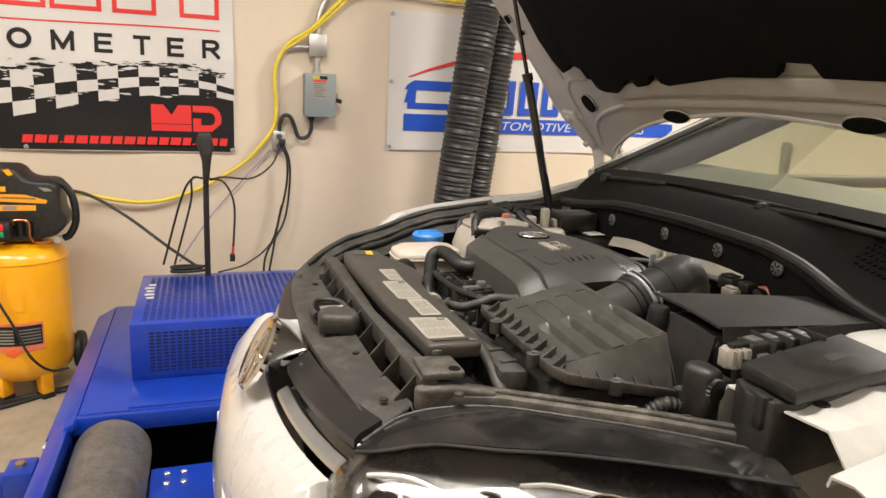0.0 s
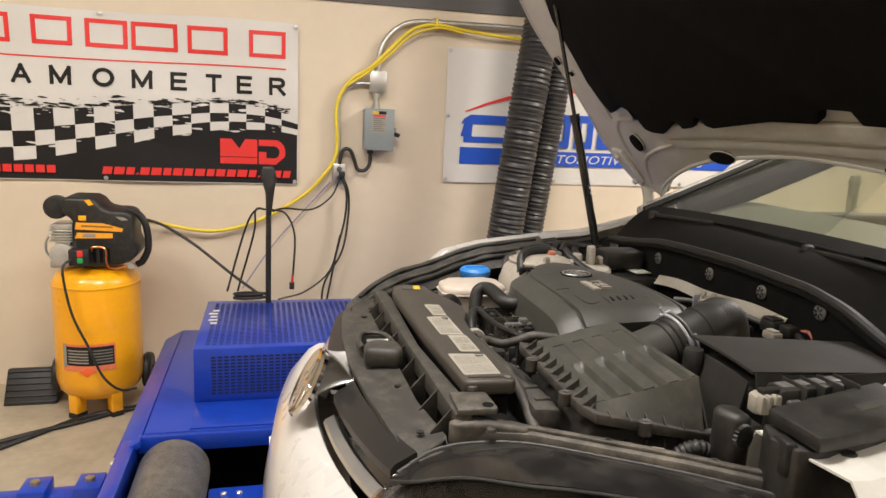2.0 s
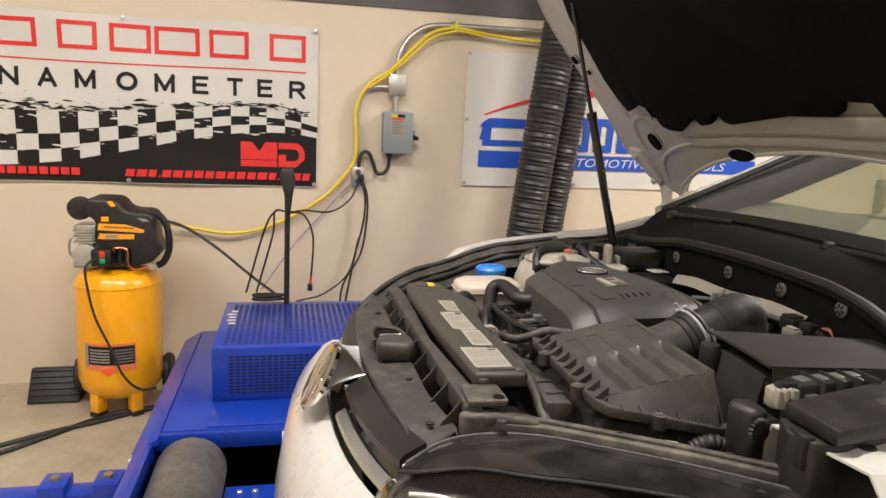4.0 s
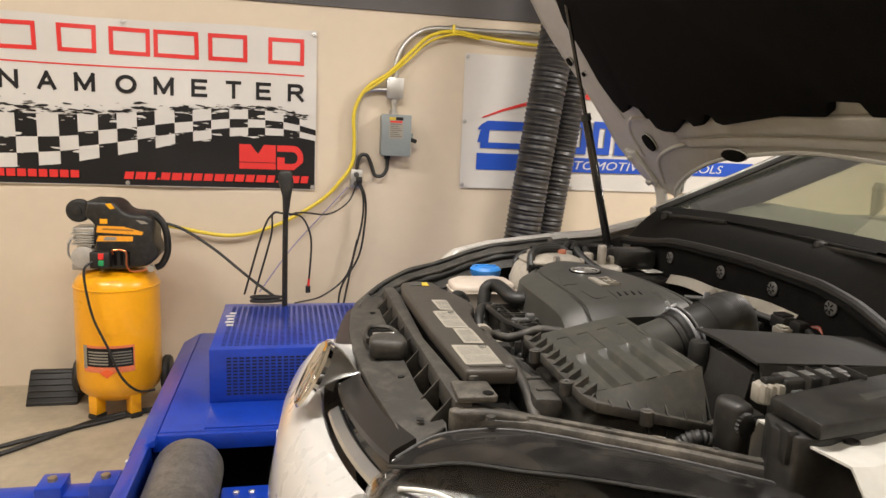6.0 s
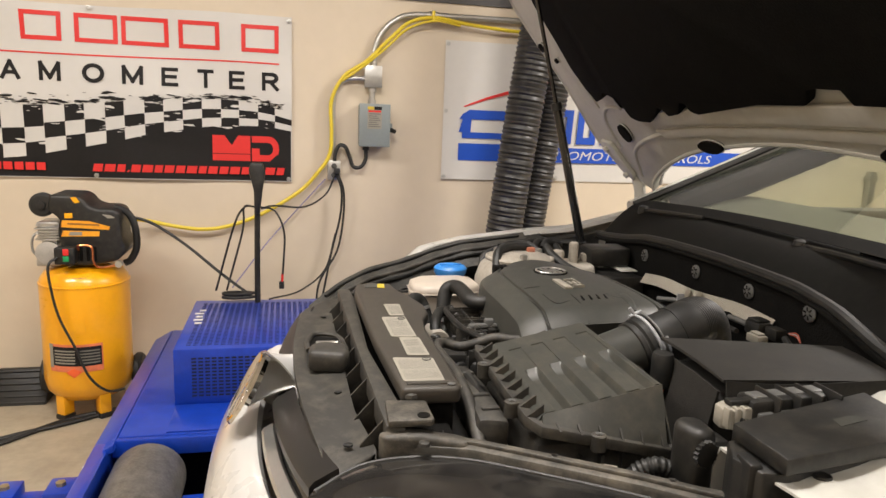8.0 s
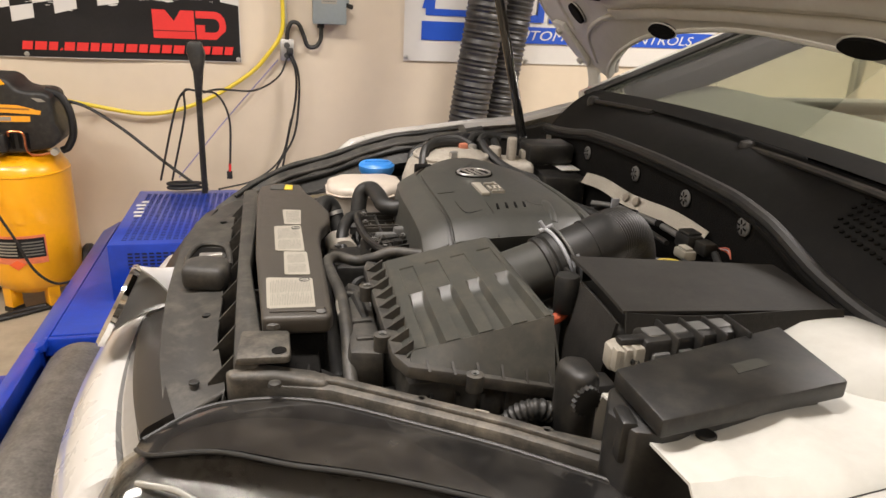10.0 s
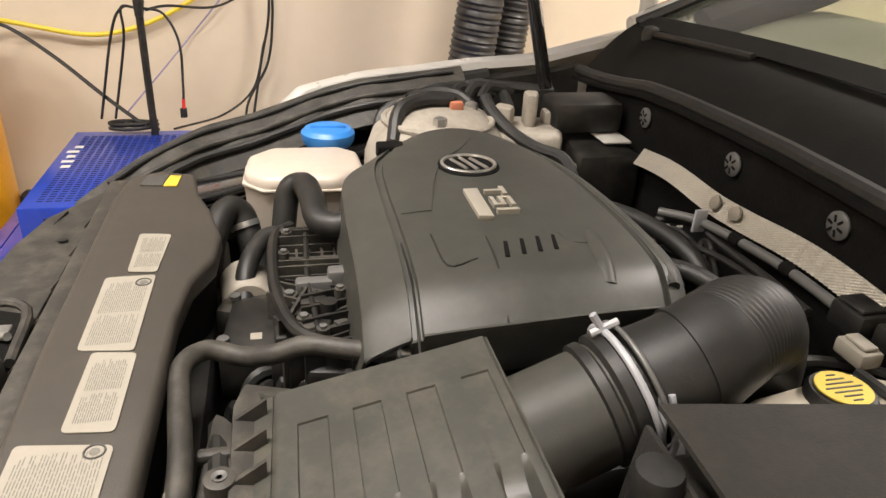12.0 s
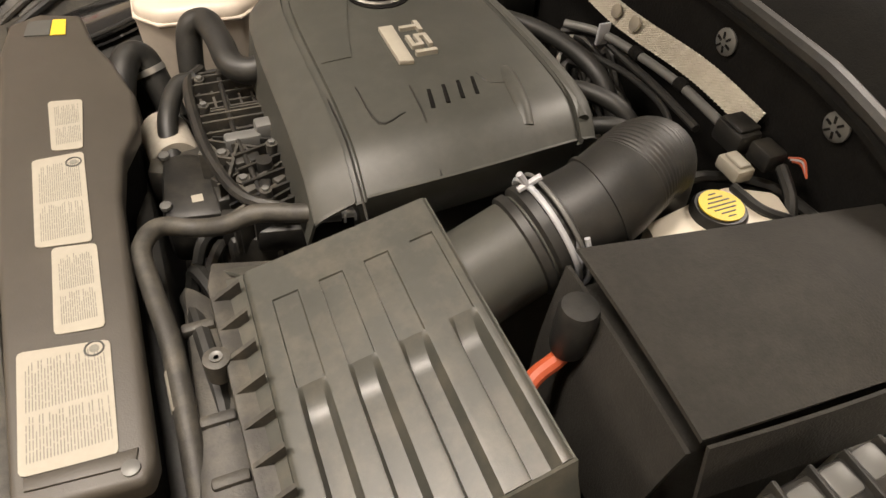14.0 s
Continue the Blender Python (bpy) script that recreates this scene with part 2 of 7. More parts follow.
def lathe(profile, centre=(0, 0, 0), n=32, m=None, bm=None):
    """A turned body round z: profile of (radius, height)."""
    tmp = bmesh.new()
    rings = [[tmp.verts.new((r * math.cos(2 * math.pi * k / n), r * math.sin(2 * math.pi * k / n), z)) for k in range(n)] for r, z in profile]
    for a, b in zip(rings, rings[1:]):
        for k in range(n):
            tmp.faces.new((a[k], a[(k + 1) % n], b[(k + 1) % n], b[k]))
    tmp.faces.new(rings[0][::-1])
    tmp.faces.new(rings[-1])
    tmp.transform(m if m else Matrix.Translation(centre))
    return joined(bm, tmp)


def along(p0, p1):
    """The pose whose z axis goes from p0 to p1."""
    p0, p1 = Vector(p0), Vector(p1)
    return Matrix.Translation(p0) @ (p1 - p0).to_track_quat("Z", "Y").to_matrix().to_4x4()


def rod(p0, p1, r, n=14, bev=0.0, bm=None):
    h = (Vector(p1) - Vector(p0)).length
    prof = [(r, 0), (r, h)] if not bev else [(r - bev, 0), (r, bev), (r, h - bev), (r - bev, h)]
    return lathe(prof, n=n, m=along(p0, p1), bm=bm)


def sheet(fun, us, vs, thick=0.0, bm=None):
    """A surface fun(u, v) -> point over the grid us x vs, with thickness."""
    tmp = bmesh.new()
    g = [[tmp.verts.new(fun(u, v)) for v in vs] for u in us]
    for i in range(len(us) - 1):
        for j in range(len(vs) - 1):
            tmp.faces.new((g[i][j], g[i + 1][j], g[i + 1][j + 1], g[i][j + 1]))
    bmesh.ops.recalc_face_normals(tmp, faces=tmp.faces)
    if thick:
        bmesh.ops.solidify(tmp, geom=tmp.faces[:], thickness=thick)
    return joined(bm, tmp)


def words(text, size, m, depth=0.0006, wide=None, font_shear=0.0):
    """Lettering as a mesh in the plane x, y of m; wide: its whole width."""
    cu = bpy.data.curves.new("t", "FONT")
    cu.body, cu.size, cu.extrude, cu.shear, cu.resolution_u = text, size, depth, font_shear, 3
    ob = bpy.data.objects.new("t", cu)
    scene.collection.objects.link(ob)
    dg = bpy.context.evaluated_depsgraph_get()
    me = bpy.data.meshes.new_from_object(ob.evaluated_get(dg))
    bm = bmesh.new()
    bm.from_mesh(me)
    bpy.data.objects.remove(ob)
    bpy.data.meshes.remove(me)
    xs = [v.co.x for v in bm.verts]
    if wide:
        k = wide / (max(xs) - min(xs))
        bm.transform(Matrix.Diagonal((k, 1, 1, 1)) @ Matrix.Translation((-min(xs), 0, 0)))
    bm.transform(m)
    return bm


def lin(a, b, n):
    return [a + (b - a) * i / (n - 1) for i in range(n)]


# ---- the room ----
X0, X1, Y0, Y1, H = -4.5, 7.0, -4.2, 4.316, 3.6
structure("floor", box(X0 - 0.2, X1 + 0.2, Y0 - 0.2, Y1 + 0.2, -0.2, 0), M_FLOOR, "bare stained concrete workshop floor")
structure("wall_north", box(X0 - 0.2, X1 + 0.2, Y1, Y1 + 0.2, 0, 2.17), M_WALL, "cream painted workshop wall")
structure("wall_north_upper", box(X0 - 0.2, X1 + 0.2, Y1 - 0.012, Y1 + 0.2, 2.17, H), M_GREYBAND, "dark grey painted upper wall")
structure("wall_south", box(X0 - 0.2, X1 + 0.2, Y0 - 0.2, Y0, 0, H), M_WALL, "cream painted workshop wall")
structure("wall_west", box(X0 - 0.2, X0, Y0, Y1 - 0.013, 0, H), M_WALL, "cream painted workshop wall")
structure("wall_east", box(X1, X1 + 0.2, Y0, Y1 - 0.013, 0, H), M_WALL, "cream painted workshop wall")
structure("ceiling", box(X0 - 0.2, X1 + 0.2, Y0 - 0.2, Y1 + 0.2, H, H + 0.2), M_CEIL, "painted workshop ceiling")


def ceiling_light(x, y, power):
    th = thing("ceiling_light", (x, y, H), "long white fluorescent light fixture on the ceiling", "light", "ceiling lights")
    part("housing", box(x - 0.62, x + 0.62, y - 0.16, y + 0.16, H - 0.07, H - 0.002, 0.01), M_VINYL, th)
    for dy in (-0.07, 0.07):
        part("tube", rod((x - 0.58, y + dy, H - 0.09), (x + 0.58, y + dy, H - 0.09), 0.016), M_LAMP, th)
    li = bpy.data.lights.new("ceiling_lamp", "AREA")
    li.shape, li.size, li.size_y, li.energy, li.color = "RECTANGLE", 1.2, 0.3, power, (1.0, 0.925, 0.82)
    ob = new("ceiling_lamp", li)
    ob.matrix_world = pose(x, y, H - 0.12)


for lx, ly, watts in ((-1.9, 1.9, 84), (3.8, 2.2, 185), (0.25, 1.25, 112), (1.9, -1.7, 45), (-2.4, -2.2, 50), (4.6, -2.0, 75)):
    ceiling_light(lx, ly, watts)


# ---- things on the wall ----
def on_wall(x, z, d=0.0, tilt=0.0):
    """The pose of a thing flat on the north wall, its local x, y along the wall's x, z."""
    return pose(x, Y1 - d, z, 90, 0, 0) @ pose(0, 0, 0, 0, 0, tilt)


def flat_ring(w, h, s, m, depth=0.0008, bm=None, slant=0.0):
    """A plain rectangular ring of stroke s."""
    t = None
    for x0, x1, y0, y1 in ((0, w, 0, s), (0, w, h - s, h), (0, s, s, h - s), (w - s, w, s, h - s)):
        t = box(x0, x1, y0, y1, 0, depth, bm=t)
    sh = Matrix.Identity(4)
    sh[0][1] = slant
    t.transform(m @ sh)
    return joined(bm, t)


def eyelets(th, xs, zs, y):
    for x in xs:
        for z in zs:
            part("eyelet", lathe([(0.011, 0), (0.012, 0.003), (0.006, 0.004), (0.005, 0.001)], n=14, m=pose(x, y, z, 90)), M_STEEL, th)


BAND_X = (-2.0, -1.148, -1.043, -0.936, -0.842, -0.741, -0.646, -0.545, -0.452, -0.351, -0.256, -0.159, -0.061, 0.038, 0.132, 0.233, 0.323, 0.414)
BAND_TOP = (1.50, 1.513, 1.513, 1.514, 1.518, 1.523, 1.533, 1.541, 1.552, 1.560, 1.567, 1.575, 1.580, 1.578, 1.574, 1.564, 1.545, 1.518)
BAND_LOW = (1.19, 1.225, 1.236, 1.248, 1.266, 1.288, 1.306, 1.328, 1.349, 1.377, 1.393, 1.409, 1.426, 1.436, 1.440, 1.441, 1.435, 1.419)


def table(v, xs, ys):
    """Straight-line reading of a table."""
    for a, b, p, q in zip(xs, xs[1:], ys, ys[1:]):
        if v <= b:
            return p + (q - p) * (v - a) / (b - a)
    return ys[-1]


def strokes(shape, w, h, k, m):
    """A printed mark made of straight bars: shape lists bars from (x, y) to (x, y) in shares of w, h."""
    t = None
    for i, (x0, y0, x1, y1) in enumerate(shape):
        a, b = Vector((x0 * w, y0 * h, 0)), Vector((x1 * w, y1 * h, 0))
        d = (b - a).normalized()
        n = Vector((-d.y, d.x, 0)) * k / 2
        e = d * k / 2
        t = prism([tuple((a - n - e).xy), tuple((b - n + e).xy), tuple((b + n + e).xy), tuple((a + n - e).xy)], 0, 0.0006 + 0.0002 * i, m=m, bm=t)
    return t


def dyno_banner():
    th = thing("banner", (-0.75, Y1, 1.13), "white and black vinyl workshop banner with checkered band and red print", "banner")
    x0, x1, z0, z1 = -1.95, 0.414, 1.138, 2.03

    def cloth(u, v):
        wr = 0.006 * math.sin(7 * u + 9 * v) * math.sin(2.2 * v) + 0.004 * math.sin(19 * u - 12 * v) * max(0.0, v - 1.55) * 2
        return Vector((u, Y1 - 0.014 - 0.004 * math.sin(5 * u + 3 * v) - 0.003 * math.sin(13 * v) - wr, v + 0.012 * math.sin(2.6 * u + 0.4) * (v - z0) * max(0.0, min(1.0, (0.35 - u) * 2))))

    part("cloth", sheet(cloth, lin(x0, x1, 90), lin(z0, z1, 36), 0.0015), M_VINYL, th, "white vinyl", 60)

    def print_at(u, v, d):
        return cloth(u, v) + Vector((0, -d, 0))

    def drape(bm, d):
        """Lays a flat print over the folds of the cloth."""
        bmesh.ops.subdivide_edges(bm, edges=[e for e in bm.edges if e.calc_length() > 0.03], cuts=4, use_grid_fill=True)
        near = max(v.co.y for v in bm.verts)
        for v in bm.verts:
            v.co.y = cloth(v.co.x, v.co.z).y - d + (v.co.y - near)
        return bm

    # the black lower field follows the band
    part("black_field", sheet(lambda u, k: print_at(u, z0 + 0.004 + k * (table(u, BAND_X, BAND_LOW) - z0 - 0.004), 0.0022), lin(x0 + 0.004, x1 - 0.004, 90), lin(0, 1, 14), 0.0006), M_VBLACK, th, "black printed field", 60)
    edges = [q for q in BAND_X[1:]]
    edges = [-1.95, -1.87, -1.76, -1.65, -1.545, -1.44, -1.34, -1.245] + edges
    for i, (xa, xb) in enumerate(zip(edges, edges[1:])):
        for j in range(3):
            f0, f1 = ((0, 0.44), (0.44, 0.74), (0.74, 1))[j] if xa < -0.9 else ((0, 0.37), (0.37, 0.69), (0.69, 1))[j]

            def tile(u, k, f0=f0, f1=f1):
                t, b = table(u, BAND_X, BAND_TOP), table(u, BAND_X, BAND_LOW)
                return print_at(u, t + (b - t) * (f0 + (f1 - f0) * k), 0.0031)
            black = (len(edges) - i + j) % 2 == 1
            part("check", sheet(tile, lin(xa + 0.0005, xb - 0.0005, 5), lin(0, 1, 4), 0.0005), M_VBLACK if black else M_VINYL, th, "", 60)
    # torn print along the band
    rnd = random.Random(4)
    for material, count, d in ((M_VBLACK, 260, 0.0040), (M_VINYL, 170, 0.0046)):
        t = None
        for k in range(count):
            u = x0 + 0.1 + (x1 - x0 - 0.14) * rnd.random()
            top, low = table(u, BAND_X, BAND_TOP), table(u, BAND_X, BAND_LOW)
            if material is M_VBLACK:
                v = top + abs(rnd.gauss(0, 0.014 + 0.022 * max(0.0, min(1.0, -u - 0.2))))
            else:
                v = top + (low - top) * rnd.choice((0.05, 0.12, 0.36, 0.42, 0.66, 0.72, 0.98)) + rnd.gauss(0, 0.010)
            a = 0.003 + 0.012 * rnd.random() ** 2.5
            q = print_at(u, v, d)
            t = prism([(a * (0.6 + 0.8 * rnd.random()) * math.cos(c) * 2.6, a * (0.3 + rnd.random()) * 0.55 * math.sin(c)) for c in lin(0, 5.5, 7)], 0, 0.0006, m=on_wall(u, q.z, Y1 - q.y, 8 - 16 * rnd.random()), bm=t)
        tagged(part("torn_print", t, material, th), kind="stuff")
    # red name row as plain bars, then the word, emblem and address line
    d = 0.026
    frame_bars = ((0, 0, 1, 0), (0, 1, 1, 1), (0, 0.12, 0, 0.88), (1, 0.12, 1, 0.88))
    for xa, w in ((0.148, 0.198), (-0.171, 0.209), (-0.452, 0.233), (-0.673, 0.205), (-0.924, 0.192), (-1.22, 0.198), (-1.53, 0.24)):
        part("red_block_mark", drape(strokes(frame_bars, w - 0.024, 0.122, 0.022, on_wall(xa + 0.012, 1.847, 0.02)), 0.0035), M_VRED, th)
    part("red_line", sheet(lambda u, k: print_at(u, 1.776 + 0.008 * k, 0.003), lin(x0 + 0.06, 0.347, 60), (0, 1), 0.0006), M_VRED, th)
    ring = [(0.5 + 0.5 * math.cos(c), 0.5 + 0.5 * math.sin(c)) for c in lin(0, 2 * math.pi, 17)]
    bow = [(0.55 + 0.45 * math.cos(c), 0.5 + 0.5 * math.sin(c)) for c in lin(math.pi / 2, -math.pi / 2, 9)]
    top_bow = [(0.62 + 0.33 * math.cos(c), 0.75 + 0.25 * math.sin(c)) for c in lin(math.pi / 2, -math.pi / 2, 7)]
    chain = lambda q: tuple((*a, *b) for a, b in zip(q, q[1:]))
    em = ((0, 0, 0, 1), (0, 1, 0.5, 0.1), (0.5, 0.1, 1, 1), (1, 1, 1, 0))
    ee = ((0, 0, 0, 1), (0.05, 1, 1, 1), (0.05, 0.52, 0.9, 0.52), (0.05, 0, 1, 0))
    glyphs = {"D": ((0, 0, 0, 1), (0, 1, 0.55, 1), (0, 0, 0.55, 0)) + chain(bow), "Y": ((0.5, 0, 0.5, 0.45), (0.5, 0.45, 0, 1), (0.5, 0.45, 1, 1)), "N": ((0, 0, 0, 1), (0, 1, 1, 0), (1, 0, 1, 1)), "A": ((0, 0, 0.5, 1), (0.5, 1, 1, 0), (0.2, 0.32, 0.8, 0.32)), "M": em, "O": chain(ring), "E": ee, "T": ((0, 1, 1, 1), (0.5, 0.95, 0.5, 0)), "R": ((0, 0, 0, 1), (0.05, 1, 0.62, 1), (0.05, 0.5, 0.62, 0.5), (0.55, 0.45, 1, 0)) + chain(top_bow)}
    for ch, xa, w in zip("DYNAMOMETER", (-1.59, -1.405, -1.215, -1.031, -0.850, -0.645, -0.455, -0.262, -0.080, 0.082, 0.255), (0.09, 0.095, 0.095, 0.093, 0.103, 0.105, 0.103, 0.084, 0.083, 0.082, 0.09)):
        part("letter", drape(strokes(glyphs[ch], w - 0.019, 0.078, 0.019, on_wall(xa + 0.0095, 1.645, 0.02)), 0.003), M_VBLACK, th, "", 0)
    q = cloth(0.15, 1.32)
    dd = Y1 - q.y + 0.005
    t = prism([(0, 0), (0.20, 0), (0.20, 0.138), (0.135, 0.138), (0.102, 0.085), (0.062, 0.138), (0, 0.138)], 0, 0.0008, m=on_wall(-0.01, 1.249, dd))
    arc = [(0.30 + 0.055 * math.cos(c), 0.069 + 0.069 * math.sin(c)) for c in lin(-math.pi / 2, math.pi / 2, 11)]
    inner = [(0.295 + 0.028 * math.cos(c), 0.069 + 0.034 * math.sin(c)) for c in lin(math.pi / 2, -math.pi / 2, 9)]
    t = prism([(0.208, 0), *arc, (0.208, 0.138), (0.208, 0.103), *inner, (0.25, 0.035), (0.25, 0.07), (0.208, 0.07)], 0, 0.0008, m=on_wall(-0.01, 1.249, dd), bm=t)
    part("red_emblem", t, M_VRED, th)
    part("emblem_line", box(-0.01, 0.19, 0, 0.003, 0, 0.0005, m=on_wall(0, 1.285, dd + 0.0012)), M_VBLACK, th)
    xs, k = -0.618, 0
    while xs < 0.34:
        w = (0.046, 0.052, 0.040, 0.048)[k % 4] if k not in (3, 15) else 0.010
        h = 0.040 if k not in (3, 15) else 0.010
        part("red_bar_mark", prism([(0, 0), (w, 0), (w + 0.008, h), (0.008, h)], 0, 0.0006, m=on_wall(xs, 1.176, 0.026)), M_VRED, th)
        xs += w + 0.010
        k += 1
    for k in range(8):
        part("red_bar_mark", box(0, 0.042, 0, 0.040, 0, 0.0006, m=on_wall(-1.25 + 0.052 * k, 1.177, 0.026)), M_VRED, th)
    eyelets(th, (x0 + 0.03, -0.6, x1 - 0.016), (z0 + 0.016, z1 - 0.022), Y1 - 0.024)


def tuner_banner():
    th = thing("banner", (2.4, Y1, 1.17), "white vinyl workshop banner with blue lettering blocks and red arc", "banner")
    x0, x1, z0, z1 = 1.278, 3.42, 1.172, 1.968

    def cloth(u, v):
        return Vector((u, Y1 - 0.010 - 0.003 * math.sin(4 * u + 2 * v), v))

    part("cloth", sheet(cloth, lin(x0, x1, 30), lin(z0, z1, 8), 0.0015), M_VINYL, th, "white vinyl", 60)
    d = 0.018
    # first big block mark with its slots
    zb = 1.286
    big = None
    for pts in ([(0, 0), (0.34, 0), (0.36, 0.10), (0, 0.10)], [(0.02, 0.13), (0.36, 0.13), (0.37, 0.165), (0.02, 0.165)], [(0, 0.165), (0.07, 0.165), (0.075, 0.24), (0.02, 0.24)], [(0.0, 0.24), (0.42, 0.24), (0.44, 0.295), (0.06, 0.295), (0.02, 0.27)], [(0.30, 0.10), (0.36, 0.10), (0.36, 0.13), (0.30, 0.13)]):
        big = prism(pts, 0, 0.001, m=on_wall(1.375, zb, d), bm=big)
    part("blue_block_mark", big, M_VBLUE, th)
    for k in range(9):
        part("blue_block_mark", flat_ring(0.125, 0.205, 0.042, on_wall(1.80 + 0.158 * k, 1.400, d), slant=0.05), M_VBLUE, th)
    part("blue_bar", prism([(0, 0), (1.42, 0), (1.48, 0.05), (1.48, 0.09), (0.02, 0.09)], 0, 0.001, m=on_wall(1.80, 1.286, d)), M_VBLUE, th)
    part("white_lettering", words("AUTOMOTIVE CONTROLS", 0.075, on_wall(1.86, 1.305, d + 0.002), wide=1.2, font_shear=0.25), M_VINYL, th, "", 0)
    arc = [(1.395, 1.600), (1.53, 1.655), (1.67, 1.70), (1.9, 1.755), (2.2, 1.79), (2.6, 1.80), (3.0, 1.785), (3.4, 1.74)]
    low = [(x + 0.01, z - 0.004 - 0.045 * min(1, (x - 1.39) / 0.9)) for x, z in arc]
    part("red_arc", prism([*arc, *low[::-1]], 0, 0.001, m=on_wall(0, 0, d)), M_VRED, th)
    eyelets(th, (x0 + 0.015, 2.0, 2.9), (z0 + 0.02, z1 - 0.02), Y1 - 0.016)
    eyelets(th, (x0 + 0.015,), (1.57,), Y1 - 0.016)


def disconnect():
    th = thing("disconnect_box", (0.868, Y1, 1.355), "grey steel electrical disconnect box with warning label", "electrical box")
    part("body", box(0.785, 0.950, Y1 - 0.10, Y1, 1.357, 1.585, 0.006), M_GREYBOX, th)
    part("cover", box(0.781, 0.954, Y1 - 0.112, Y1 - 0.100, 1.352, 1.589, 0.004), M_GREYBOX, th)
    part("label", box(0.826, 0.905, Y1 - 0.1135, Y1 - 0.1121, 1.452, 1.555), M_LABEL, th, "white paper label")
    for k in range(7):
        part("print_bar", box(0.832, 0.898 - 0.01 * (k % 3), Y1 - 0.1145, Y1 - 0.1136, 1.462 + 0.0115 * k, 1.467 + 0.0115 * k), M_INK, th)
    part("red_strip", box(0.83, 0.90, Y1 - 0.115, Y1 - 0.1136, 1.543, 1.553), M_VRED, th)
    part("warning_strip", box(0.826, 0.862, Y1 - 0.1135, Y1 - 0.1121, 1.557, 1.574), M_YCAP, th, "yellow warning strip")
    part("warning_strip", box(0.863, 0.905, Y1 - 0.1135, Y1 - 0.1121, 1.557, 1.574), M_VBLACK, th, "black warning strip")
    lev = part("lever", box(0.954, 0.972, Y1 - 0.075, Y1 - 0.055, 1.445, 1.485, 0.004), M_GREYBOX, th)
    part("knob", rod((0.958, Y1 - 0.065, 1.45), (0.985, Y1 - 0.09, 1.44), 0.012), M_RUBBER, lev, "black knob")


def conduits():
    w = Y1 - 0.03
    th = thing("conduit", (0.86, Y1, 1.7), "galvanised steel conduit with junction box on the wall", "conduit")
    part("pipe", tube([(4.2, w, 2.10), (2.2, w, 2.098), (1.35, w, 2.095), (1.08, w, 2.088), (0.97, w, 2.045), (0.90, w, 1.97), (0.868, w, 1.88), (0.862, w, 1.80)], 0.0165, 12), M_STEEL, th)
    part("coupling", rod((0.862, w, 1.79), (0.862, w, 1.86), 0.021), M_STEEL, th)
    part("coupling", rod((1.17, w, 2.092), (1.22, w, 2.093), 0.022), M_STEEL, th)
    part("strap", box(1.185, 1.205, Y1 - 0.055, Y1, 2.065, 2.12, 0.003), M_STEEL, th)
    jb = part("junction_box", box(0.815, 0.906, Y1 - 0.06, Y1, 1.682, 1.795, 0.004), M_STEEL, th)
    part("cover_plate", box(0.812, 0.909, Y1 - 0.064, Y1 - 0.06, 1.679, 1.798, 0.0015), M_STEEL, jb)
    for sx, sz in ((0.825, 1.785), (0.896, 1.692)):
        part("screw", rod((sx, Y1 - 0.064, sz), (sx, Y1 - 0.067, sz), 0.005), M_STEEL, jb)
    part("pipe", rod((0.858, w, 1.585), (0.858, w, 1.685), 0.017), M_STEEL, th)
    part("locknut", rod((0.858, w, 1.588), (0.858, w, 1.612), 0.024, 6), M_STEEL, th)
    part("locknut", rod((0.858, w, 1.655), (0.858, w, 1.68), 0.024, 6), M_STEEL, th)
    part("pipe", tube([(0.815, w, 1.728), (0.75, w, 1.726), (0.69, w, 1.705), (0.655, w, 1.65), (0.642, w, 1.58), (0.641, w, 1.45), (0.645, w, 1.30)], 0.0125, 10), M_STEEL, th)
    ob = thing("outlet_box", (0.648, Y1, 1.155), "small galvanised outlet box on the wall", "outlet box")
    part("body", box(0.613, 0.684, Y1 - 0.055, Y1, 1.157, 1.266, 0.004), M_STEEL, ob)
    part("face_plate", box(0.616, 0.681, Y1 - 0.059, Y1 - 0.055, 1.160, 1.263, 0.001), M_STEEL, ob)
    for z in (1.185, 1.236):
        part("socket", lathe([(0.016, 0), (0.016, 0.003), (0.014, 0.004)], n=16, m=pose(0.648, Y1 - 0.059, z, 90)), M_DARKINK, ob)


